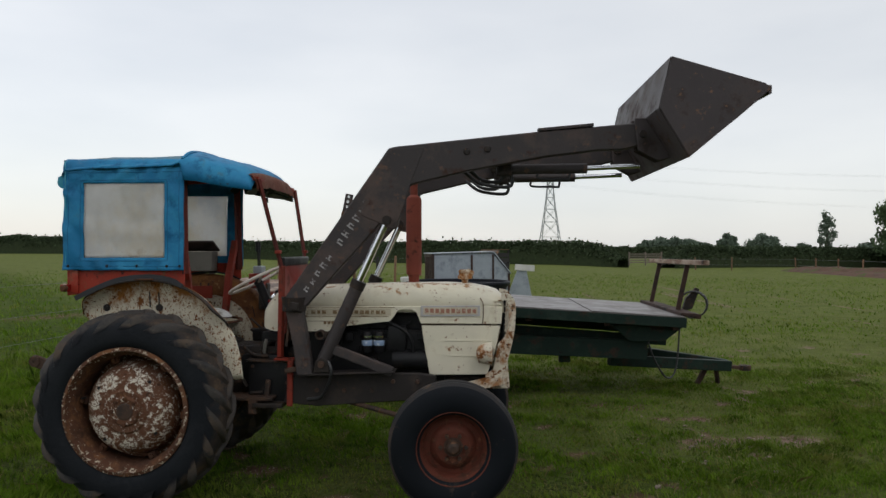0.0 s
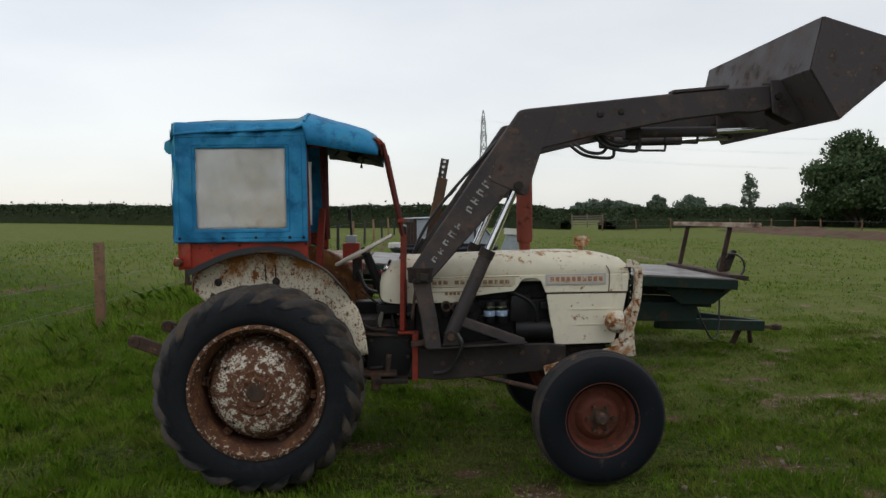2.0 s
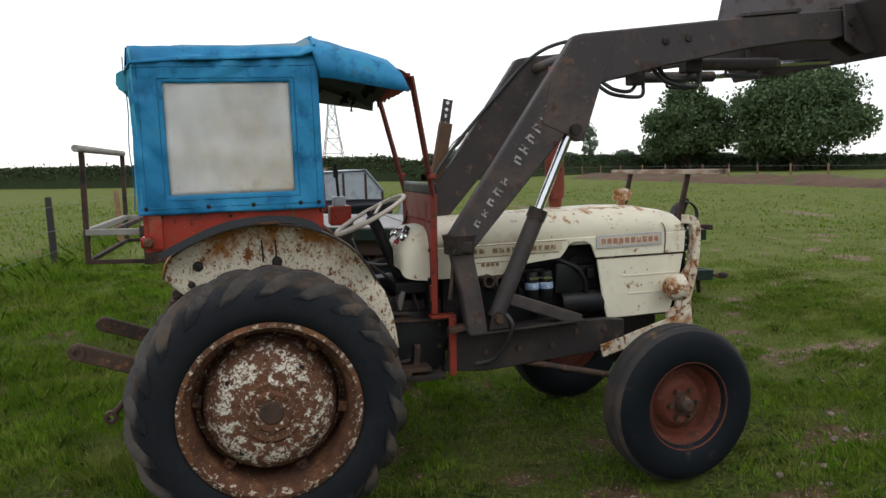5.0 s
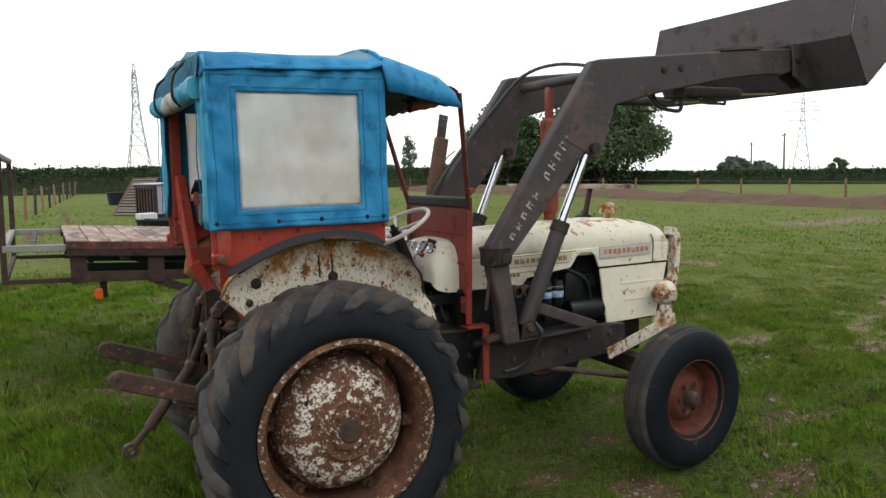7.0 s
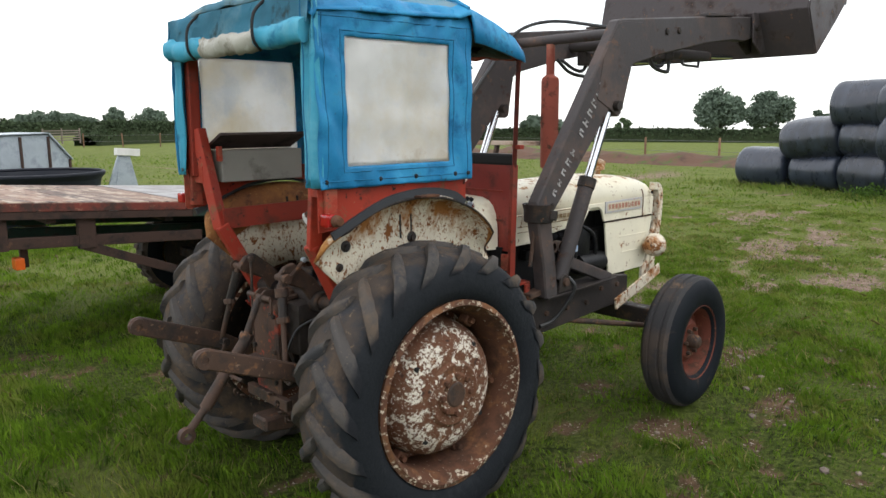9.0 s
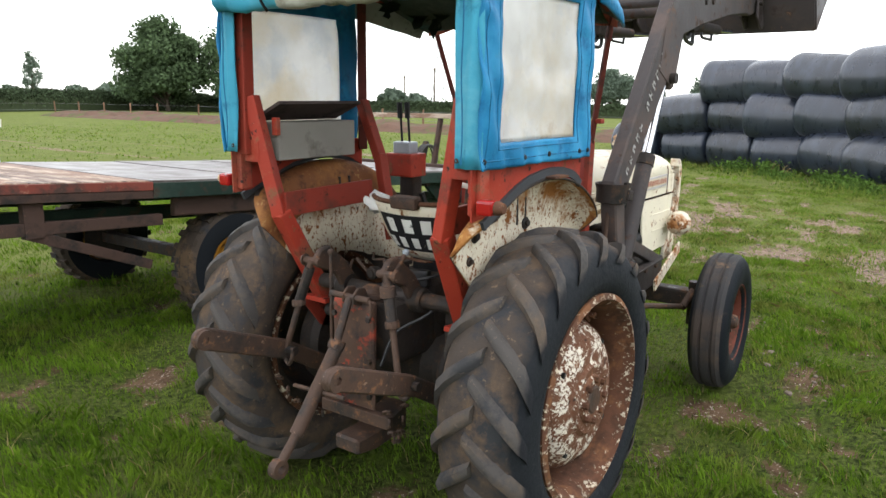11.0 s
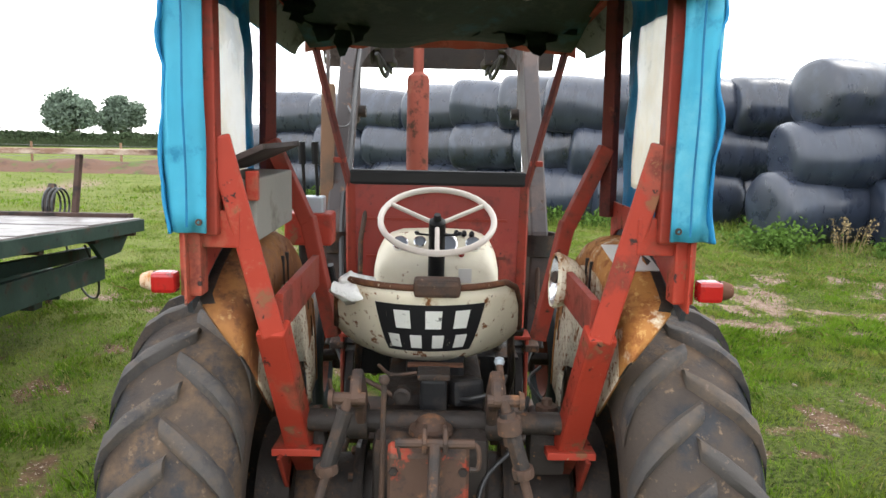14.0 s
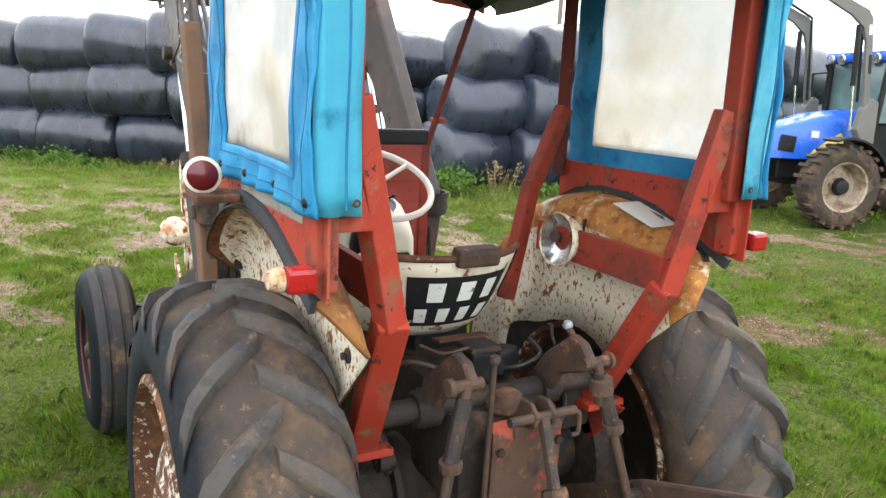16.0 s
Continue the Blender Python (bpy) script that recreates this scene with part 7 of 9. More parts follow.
part("front_board", box((4.47, 3.66, bed_z(4.47)), (0.06, 1.96, 0.05), (0, slope, 0), 0.006), "brown_steel", trailer)
for y, mat in ((YN - 0.012, "rave"), (YF + 0.012, "rave")):
    beam("side_rave", (-0.90, y, bed_z(-0.9) - 0.03), (0.47, y, bed_z(0.47) - 0.03), 0.026, 0.055, mat, trailer, "red edge board")
    beam("edge_channel", (-0.90, y, bed_z(-0.9) - 0.085), (0.47, y, bed_z(0.47) - 0.085), 0.018, 0.05, "brown_steel", trailer)
    beam("side_rave", (0.47, y, bed_z(0.47) - 0.06), (4.30, y, bed_z(4.30) - 0.06), 0.024, 0.10, "green_steel", trailer, "dark green edge board")
for y in (2.95, 4.12):
    beam("chassis_rail", (-0.85, y, bed_z(-0.85) - 0.26), (4.2, y, bed_z(4.2) - 0.30), 0.07, 0.10, "green_steel", trailer, "green chassis rail")
for y in (YN + 0.04, YF - 0.04):
    beam("lower_rail", (-0.85, y, 0.925), (0.55, y, 0.845), 0.05, 0.075, "brown_steel", trailer)
    for x in (-0.82, -0.275):
        part("stanchion", box((x - 0.005, y, bed_z(x) - 0.185), (0.115, 0.06, 0.27), (0, 0, 0), 0.004), "brown_steel", trailer)
    beam("stay", (-0.30, y, 0.86), (0.45, y, 0.555), 0.04, 0.065, "brown_steel", trailer)
for x in (-0.5, 0.3, 1.1, 1.9, 2.7, 3.5, 4.2):
    beam("cross_member", (x, YN + 0.02, bed_z(x) - 0.10), (x, YF - 0.02, bed_z(x) - 0.10), 0.06, 0.09, "brown_steel", trailer)
part("front_gusset", prism([(3.55, 0.80), (4.32, 0.79), (4.10, 0.62), (3.75, 0.62)], 2.62, 2.66, 0.004), "green_steel", trailer)
beam("skirt_rail", (1.35, 2.72, 0.62), (3.95, 2.72, 0.52), 0.05, 0.20, "green_steel", trailer, "dark green side member")
beam("drawbar", (3.60, 2.95, 0.38), (5.10, 3.62, 0.22), 0.09, 0.12, "green_steel", trailer, "steel drawbar lying low over the grass")
beam("drawbar", (3.60, 4.12, 0.40), (5.10, 3.70, 0.22), 0.09, 0.12, "green_steel", trailer)
part("hitch_eye", lathe([(0.03, 0.03), (0.065, 0.03), (0.07, 0.0), (0.065, -0.03), (0.03, -0.03)], 20, pose(5.30, 3.68, 0.19, 90, 0, 0), close=True), "rusty_iron", trailer, "rusty towing eye", 30)
beam("hitch_bar", (5.0, 3.67, 0.21), (5.28, 3.68, 0.19), 0.06, 0.04, "rusty_iron", trailer)
beam("jack_leg", (4.82, 3.60, 0.20), (4.72, 3.58, 0.01), 0.05, 0.05, "brown_steel", trailer)
beam("jack_leg", (4.95, 3.64, 0.20), (4.98, 3.66, 0.01), 0.04, 0.04, "brown_steel", trailer)
part("spring_hanger", box((3.1, 2.85, 0.45), (0.12, 0.10, 0.16), (0, 0, 0), 0.01), "green_steel", trailer)
for y in (3.12, 4.36):
    beam("headboard_post", (4.365, y, bed_z(4.365) - 0.02), (4.475, y - 0.02, 1.41), 0.045, 0.05, "brown_steel", trailer)
part("headboard_rail", beam_bm((4.47, 2.42, 1.44), (4.47, 4.78, 1.425), 0.07, 0.05), "wood_red", trailer, "weathered wooden headboard rail")
part("coupling_winch", prism([(4.50, 0.86), (4.62, 0.90), (4.70, 1.12), (4.66, 1.14), (4.55, 1.02)], 3.42, 3.48, 0.004), "iron", trailer)
for k in range(3):
    part("coiled_hose", tube([(4.60 + 0.02 * k + 0.16 * math.cos(a), 3.35 + 0.05 * k, 0.95 + 0.15 * math.sin(a)) for a in (2 * math.pi * j / 18 for j in range(19))], 0.010, 8, caps=False), "hose", trailer)
part("brake_hose", tube(arc_pts([(3.95, 2.85, 0.70), (4.05, 2.80, 0.40), (4.2, 2.9, 0.20), (4.35, 3.1, 0.28), (4.45, 3.3, 0.80)], 6), 0.010, 8), "hose", trailer)
# rear ladder frame and its upright hoop
for y in (YN + 0.03, YF - 0.10):
    beam("rear_frame", (-1.31, y, 1.165), (-0.90, y, 1.150), 0.05, 0.05, "grey_box", trailer)
    beam("rear_frame", (-1.31, y, 0.925), (-0.85, y, 0.905), 0.035, 0.035, "brown_steel", trailer)
    beam("rear_upright", (-1.31, y, 0.91), (-1.29, y, 1.82), 0.04, 0.04, "brown_steel", trailer)
beam("rear_frame", (-1.31, YN + 0.03, 1.165), (-1.31, YF - 0.10, 1.165), 0.05, 0.05, "grey_box", trailer)
beam("rear_frame", (-1.12, YN + 0.03, 1.16), (-1.12, YF - 0.10, 1.16), 0.04, 0.04, "brown_steel", trailer)
beam("rear_frame", (-1.31, YN + 0.03, 0.925), (-1.31, YF - 0.10, 0.925), 0.035, 0.035, "brown_steel", trailer)
part("hoop_bar", tube([(-1.29, YN - 0.18, 1.83), (-1.29, YF - 0.05, 1.83)], 0.028, 12), "grey_box", trailer, "", 40)
for y in (YN + 0.13, YF - 0.15):
    beam("lamp_arm", (-0.66, y, 0.90), (-0.66, y, 0.74), 0.03, 0.05, "brown_steel", trailer)
    part("trailer_lamp", box((-0.70, y - 0.02, 0.775), (0.06, 0.10, 0.08), (0, 0, 0), 0.012), "lens_orange", trailer, "orange trailer lamp")
# one dark panel stands for the mudguard and the shaded chassis behind
part("wheel_guard", box((1.12, 2.585, 0.92), (0.92, 0.05, 0.20), (0, slope, 0), 0.01), "brown_steel", trailer, "dark panel above the wheel")
part("axle_beam", box((1.19, 3.58, 0.42), (0.09, 1.9, 0.09), (0, 0, 0), 0.01), "iron", trailer)


def trailer_wheel(y, sy):
    rim = part("trailer_wheel", lathe([(0.0, 0.03), (0.05, 0.05), (0.06, 0.03), (0.13, 0.03), (0.16, -0.02), (0.195, 0.0), (0.20, 0.09), (0.225, 0.105), (0.225, 0.085), (0.21, -0.10), (0.0, -0.10)], 40), "yellow", trailer, "yellow wheel rim", 30)
    rim.data.materials.append(M["iron"])
    for p in rim.data.polygons:
        if p.center.y < -0.05:
            p.material_index = 1
    part("tyre", lathe([(0.215, 0.09), (0.24, 0.12), (0.31, 0.135), (0.38, 0.12), (0.415, 0.08), (0.42, 0.0), (0.415, -0.08), (0.38, -0.12), (0.31, -0.135), (0.23, -0.11), (0.21, 0.0)], 48, close=True), "trailer_tread", rim, "mud-stained trailer tyre", 35)
    rim.children[0].data.materials.append(M["tyre"])
    for p in rim.children[0].data.polygons:
        if math.hypot(p.center.x, p.center.z) < 0.37:
            p.material_index = 1
    t = bmesh.new()
    for k in range(26):
        a = 2 * math.pi * k / 26
        for s2 in (-1, 1):
            add_box(t, (0.414 * math.cos(a + 0.06 * s2), 0.055 * s2, 0.414 * math.sin(a + 0.06 * s2)), (0.03, 0.09, 0.045), (0, -math.degrees(a), 0))
    part("tyre_tread", t, "trailer_tread", rim, "blocky tread")
    part("hub", lathe([(0.0, 0.10), (0.035, 0.10), (0.045, 0.03)], 16), "iron", rim, "", 30)
    rim.matrix_basis = pose(1.19, y, 0.42, 0, 0, 0 if sy > 0 else 180)


trailer_wheel(2.70, -1)
trailer_wheel(4.45, 1)

# ---- trough, shelter and clutter in the field behind the trailer ----
trough = thing("water_trough", "wide round black plastic cattle trough", "trough", at=(1.7, 11.7, 0))
part("basin", lathe([(0.95, 0.0), (1.05, 0.30), (1.14, 0.70), (1.16, 0.80), (1.20, 0.84), (1.22, 0.82), (1.20, 0.78), (1.12, 0.70), (1.0, 0.12), (0.0, 0.10)], 56, pose(0, 0, 0, 90, 0, 0)), "trough", trough, "", 35)
part("trough_lip", tube([(1.19 * math.cos(a), 1.19 * math.sin(a), 0.835) for a in (2 * math.pi * k / 56 for k in range(57))], 0.03, 8, caps=False), "trough", trough, "", 60)
part("ballcock_cover", box((-1.05, -0.35, 0.90), (0.34, 0.22, 0.12), (0, 0, 25), 0.03), "rag", trough, "white moulded float cover")

hopper = thing("feed_hopper", "pale grey pressed-metal stand with a flat top", "stand", at=(3.05, 11.2, 0))
part("stand_leg", prism([(-0.42, 0.0), (0.0, 1.12), (0.10, 1.12), (-0.22, 0.0)], -0.03, 0.03, 0.004), "galv", hopper)
part("stand_face", prism([(-0.20, 0.0), (0.02, 1.10), (0.20, 1.10), (0.42, 0.0)], -0.05, -0.02, 0.004), "galv", hopper)
part("stand_top", box((0.16, -0.03, 1.17), (0.42, 0.14, 0.13), (0, 4, 0), 0.006), "rag", hopper)

shed = thing("field_shelter", "low galvanised sheet-metal animal shelter with slatted end", "shelter", at=(1.86, 14.15, 0))
shed.rotation_euler, shed.scale = (0, 0, radians(12)), (0.82, 0.9, 1.04)
part("side_sheet", prism([(-1.15, 0.05), (1.25, 0.05), (1.25, 0.92), (0.72, 1.42), (-1.15, 1.38)], -0.72, -0.70, 0.003), "galv", shed)
part("side_sheet", prism([(-1.15, 0.05), (1.25, 0.05), (1.25, 0.92), (0.72, 1.42), (-1.15, 1.38)], 0.70, 0.72, 0.003), "galv", shed)
part("roof_sheet", prism([(-1.20, 1.40), (0.72, 1.44), (0.72, 1.46), (-1.20, 1.42)], -0.78, 0.78, 0.003), "galv", shed)
part("sloping_sheet", prism([(0.72, 1.43), (1.27, 0.92), (1.29, 0.93), (0.74, 1.46)], -0.78, 0.78, 0.003), "galv", shed)
part("end_sheet", box((1.25, 0, 0.48), (0.02, 1.40, 0.86), (0, 0, 0), 0.003), "galv", shed)
for x in (-1.14, 0.05, 0.72, 1.22):
    part("shelter_frame", box((x, -0.735, 0.70 if x < 1 else 0.48), (0.06, 0.03, 1.36 if x < 1 else 0.9), (0, 0, 0), 0.004), "brown_steel", shed)
for k in range(7):
    part("slat", box((-1.16, -0.63 + 0.21 * k, 0.70), (0.04, 0.09, 1.32), (0, 0, 0), 0.004), "brown_steel", shed)
part("shelter_rail", box((-1.16, 0, 1.36), (0.05, 1.44, 0.08), (0, 0, 0), 0.004), "brown_steel", shed)


def slatted_ramp(x, y, rot):
    """A wedge-shaped rack: boards up its sloping back, plank sides, a flat top."""
    p = thing("slatted_ramp", "weathered wooden slatted ramp standing in the field", "ramp", at=(x, y, 0))
    p.rotation_euler, p.scale = (0, 0, radians(rot)), (0.88, 0.88, 0.88)
    for k in range(13):
        t = k / 12
        part("board", box((-1.25 + 1.30 * t, 0, 0.10 + 1.58 * t), (0.10, 1.6, 0.022), (0, -50.5, 0), 0.003), "pole", p)
    for k in range(4):
        part("top_board", box((0.16 + 0.17 * k, 0, 1.76), (0.15, 1.6, 0.024), (0, 0, 0), 0.003), "post", p)
    for sy in (-1, 1):
        beam("bearer", (-1.30, sy * 0.72, 0.04), (0.06, sy * 0.72, 1.70), 0.06, 0.10, "post", p)
        beam("upright", (0.76, sy * 0.72, 0.0), (0.74, sy * 0.72, 1.74), 0.08, 0.08, "post_dark", p)
        for k in range(6):
            z = 0.12 + 0.27 * k
            x0 = -1.2 + z * 0.82
            part("side_board", box(((x0 + 0.74) / 2, sy * 0.76, z), (0.74 - x0, 0.024, 0.22), (0, 0, 0), 0.003), "post_dark", p)


slatted_ramp(2.75, 30.3, 38)
tank = thing("black_tub", "low black feed tub in the grass", "tub", at=(3.2, 43.0, 0))
part("tub_body", lathe([(0.0, 0.02), (1.0, 0.0), (1.1, 0.7), (1.15, 0.72), (1.02, 0.66), (0.9, 0.1), (0.0, 0.1)], 32, pose(0, 0, 0, 90, 0, 0)), "trough", tank, "", 35)

# ---- fences ----
def fence_post(x, y, h, r, dark, grp="posts of the field fence", square=False):
    z = float(height(x, y))
    p = thing("fence_post", "dark creosoted wooden fence post" if dark else "brown weathered wooden fence post", "post", grp, at=(x, y, z - 0.05))
    rr = random.Random(int(x * 37 + y * 11))
    if square:
        b = box((0, 0, h / 2), (2 * r, 2 * r, h), (rr.uniform(-2, 2), rr.uniform(-2, 2), rr.uniform(0, 20)), 0.012)
    else:
        b = lathe([(0.0, 0.0), (r, 0.0), (r * 1.02, h * 0.5), (r * 0.95, h - 0.02), (r * 0.8, h), (0.0, h + 0.004)], 12, pose(0, 0, 0, 90 + rr.uniform(-2, 2), rr.uniform(-2, 2), rr.uniform(0, 90)))
    part("post", b, "post_dark" if dark else "post", p, "", 40)
    return p


fence_post(-3.6, 6.05, 1.28, 0.062, False, square=True)
fence_post(-3.5, 10.5, 1.30, 0.06, True)
for k in range(2, 17):
    yy = 6.05 + 4.0 * k
    fence_post(-3.6 + 0.078 * (yy - 6.05), yy, 1.30, 0.06, k % 2 == 1)
fence_post(-4.0, 1.9, 1.28, 0.06, False)


def wire(name, pts, r, label, grp=""):
    w = part(name, tube(pts, r, 5), "wire")
    return tagged(w, label, "wire", grp)


for h in (0.35, 0.70, 1.10):
    wire("fence_wire", [(-3.6 + 0.078 * (y - 6.05), y, h + float(height(-3.6, y))) for y in np.linspace(-12, 70, 30)], 0.003, "thin fence wire strung between the posts", "wires of the field fence")

# the far fence along the earth bank
FAR_FENCE = [(18.5, 62.0), (29.5, 60.0), (31.5, 44.0), (31.8, 27.0), (31.5, 14.0), (31.8, 2.0)]
for (ax, ay), (bx, by) in zip(FAR_FENCE, FAR_FENCE[1:]):
    ln = math.hypot(bx - ax, by - ay)
    for k in range(int(ln / 3.0)):
        t = k * 3.0 / ln
        fence_post(ax + (bx - ax) * t, ay + (by - ay) * t, 1.20, 0.055, False, "posts of the far fence")
for h in (0.5, 1.0):
    pts = []
    for (ax, ay), (bx, by) in zip(FAR_FENCE, FAR_FENCE[1:]):
        for k in range(6):
            x, y = ax + (bx - ax) * k / 6, ay + (by - ay) * k / 6
            pts.append((x, y, float(height(x, y)) + h))
    wire("fence_wire", pts, 0.008, "thin wire of the far fence", "wires of the far fence")


def bank_mesh():
    """The low ridge of bare red earth beside the track."""
    path = arc_pts([(30.6, 60.0, 0), (30.6, 44.0, 0), (30.8, 27.0, 0), (30.4, 14.0, 0), (30.6, 5.0, 0), (32.0, -8.0, 0)], 24)
    rows, verts = [], []
    nw = 18
    for i, p in enumerate(path):
        d = (path[min(i + 1, len(path) - 1)] - path[max(i - 1, 0)]).normalized()
        nrm = Vector((-d.y, d.x, 0))
        for j in range(nw + 1):
            v = -1 + 2 * j / nw
            q = p + nrm * v * 2.7
            z = float(height(q.x, q.y)) - 0.06 + 0.62 * max(0.0, 1 - v * v) ** 1.1 * (0.75 + 0.5 * noise.noise(Vector((q.x * 0.5, q.y * 0.5, 0)))) + 0.10 * noise.noise(Vector((q.x * 2.3, q.y * 2.3, 4)))
            verts.append((q.x, q.y, z))
    n = len(path)
    f = [(i * (nw + 1) + j, i * (nw + 1) + j + 1, (i + 1) * (nw + 1) + j + 1, (i + 1) * (nw + 1) + j) for i in range(n - 1) for j in range(nw)]
    ob = raw_mesh("earth_bank", verts, f, "earth")
    for p in ob.data.polygons:
        p.use_smooth = True
    return tagged(ob, "low ridge of bare red-brown earth", "earth", kind="structure")


bank_mesh()

# ---- wrapped bales ----
def bale_mesh(seed):
    rr = random.Random(seed)
    bm = bmesh.new()
    seg, L, R = 32, 0.70, 0.60
    half = [(0.0, L + 0.01), (0.30, L + 0.005), (0.45, L - 0.01), (0.525, L - 0.045), (0.565, L - 0.10), (0.588, L - 0.19), (0.598, L - 0.32), (0.603, L * 0.28)]
    prof = [(r, -y) for r, y in half] + [(0.608, 0.0)] + half[::-1]
    add_lathe(bm, prof, seg)
    for v in bm.verts:
        n = noise.noise(v.co * 1.6 + Vector((seed * 7.0, 0, 0)))
        n2 = noise.noise(Vector((v.co.x * 4, v.co.y * 1.2, v.co.z * 4)) + Vector((seed * 3.0, 5, 0)))
        s = 1 + 0.060 * n + 0.030 * n2 + 0.010 * math.sin(v.co.y * 9 + seed)
        v.co.x *= s
        v.co.z *= s
        # bales settle: the underside is flattened
        if v.co.z < -0.50:
            v.co.z = -0.50 + (v.co.z + 0.50) * 0.45
        if v.co.z > 0.50:
            v.co.z = 0.50 + (v.co.z - 0.50) * 0.72
    me_ob = part("wrapped_bale", bm, "wrap", None, "", 50)
    return tagged(me_ob, "round bale wrapped in shiny black plastic film", "bale", "stack of wrapped bales")


masters = [bale_mesh(s) for s in range(5)]
# the front line of the stack: from its far stepped end towards the blue tractor
STACK_FAR = [(20.4, 8.2), (19.2, 4.9), (17.6, 1.9), (15.3, 0.1), (13.1, -1.9), (12.1, -4.6), (12.0, -8.0), (11.8, -12.0)]
STACK_NEAR = [(9.55, -5.0), (9.1, -7.0), (8.9, -9.4), (8.4, -13.0), (7.4, -18.0), (6.5, -22.0)]
# where the joints between neighbouring bales fall along the line, layer by layer
FAR_JOINTS = [[0.25, 2.24, 3.78, 5.29, 6.95, 8.9, 10.83, 12.7, 14.15, 15.5, 17.1, 18.6, 20.1],
              [2.05, 3.75, 5.1, 6.6, 8.45, 10.3, 12.3, 13.58, 14.87, 16.1, 17.6, 19.1],
              [3.5, 4.9, 6.1, 8.1, 10.2, 11.75, 13.2, 14.25, 15.5, 16.8, 18.3, 19.8]]
NEAR_JOINTS = [[0.06, 1.88, 3.27, 4.65, 6.15, 7.65, 9.2, 10.7, 12.2, 13.7, 15.2, 16.7],
               [0.38, 2.04, 3.5, 4.9, 6.28, 7.97, 9.5, 11.0, 12.5, 14.0, 15.5],
               [0.72, 2.35, 3.8, 5.1, 6.73, 7.94, 9.5, 11.0, 12.5, 14.0]]


def stack_line(corners):
    fine = arc_pts([(x, y, 0) for x, y in corners], 30)
    cum = [0.0]
    for a, b in zip(fine, fine[1:]):
        cum.append(cum[-1] + (b - a).length)
    return fine, cum


def on_stack(line, s):
    fine, cum = line
    s = max(0.0, min(cum[-1] - 1e-3, s))
    i = max(k for k in range(len(cum)) if cum[k] <= s)
    a, b = fine[i], fine[min(i + 1, len(fine) - 1)]
    d = (b - a).normalized()
    return a + d * (s - cum[i]), d


FAR_LINE, NEAR_LINE = stack_line(STACK_FAR), stack_line(STACK_NEAR)
count = 0
rb = random.Random(21)


def put_bale(line, s, wide, layer, row, twist):
    """One bale lying along the stack at s; row 0 is the front."""
    global count
    p, d = on_stack(line, s)
    nrm = Vector((-d.y, d.x, 0))
    if nrm.x < 0:
        nrm = -nrm
    q = p + nrm * (0.62 + row * 1.22 + 0.05 * layer + rb.uniform(-0.20, 0.20))
    z = float(height(q.x, q.y)) + 0.55 + layer * 0.895 + rb.uniform(-0.045, 0.035)
    ang = 0.55 * (math.degrees(math.atan2(d.y, d.x)) + 90) + rb.uniform(-9, 9) + twist
    m = pose(q.x, q.y, z, 0, rb.uniform(-8, 8) if layer == 0 else rb.uniform(-20, 20), ang + 180) @ pose(0, 0, 0, rb.uniform(-6, 6) if layer else rb.uniform(-2, 2), 0, 0)
    m = m @ Matrix.Diagonal((rb.uniform(0.97, 1.08), max(0.90, min(1.12, (wide - 0.05) / 1.42)), rb.uniform(0.96, 1.06), 1.0))
    if count < len(masters):
        masters[count].matrix_basis = m
    else:
        copy_thing(masters[rb.randrange(len(masters))], m)
    count += 1


for line, joints in ((FAR_LINE, FAR_JOINTS), (NEAR_LINE, NEAR_JOINTS)):
    for layer, cuts in enumerate(joints):
        for k, (s0, s1) in enumerate(zip(cuts, cuts[1:])):
            twist = 14 if line is NEAR_LINE and k == 0 else 0
            put_bale(line, (s0 + s1) / 2, s1 - s0, layer, 0, twist)
for layer in range(3):
    s = 1.2 + 1.7 * layer
    while s < 18.0:
        put_bale(FAR_LINE, s, 1.45, layer, 1, 0)
        s += 1.52 + rb.uniform(-0.05, 0.14)

# ---- vegetation ----
def leaf_quads(points, size, rng, flat=0.0):
    """Two-triangle leaves or clumps at points, turned at random."""
    n = len(points)
    a = rng.normal(size=(n, 3))
    a /= np.linalg.norm(a, axis=1, keepdims=True) + 1e-9
    b = rng.normal(size=(n, 3))
    b -= a * (a * b).sum(1, keepdims=True)
    b /= np.linalg.norm(b, axis=1, keepdims=True) + 1e-9
    s = size * rng.uniform(0.6, 1.4, (n, 1))
    p = np.asarray(points)
    v = np.stack([p - a * s - b * s * 0.45, p + a * s * 0.2 - b * s * 0.62, p + a * s + b * s * 0.15, p - a * s * 0.1 + b * s * 0.6], 1)
    return v.reshape(-1, 3), np.arange(4 * n).reshape(-1, 4)


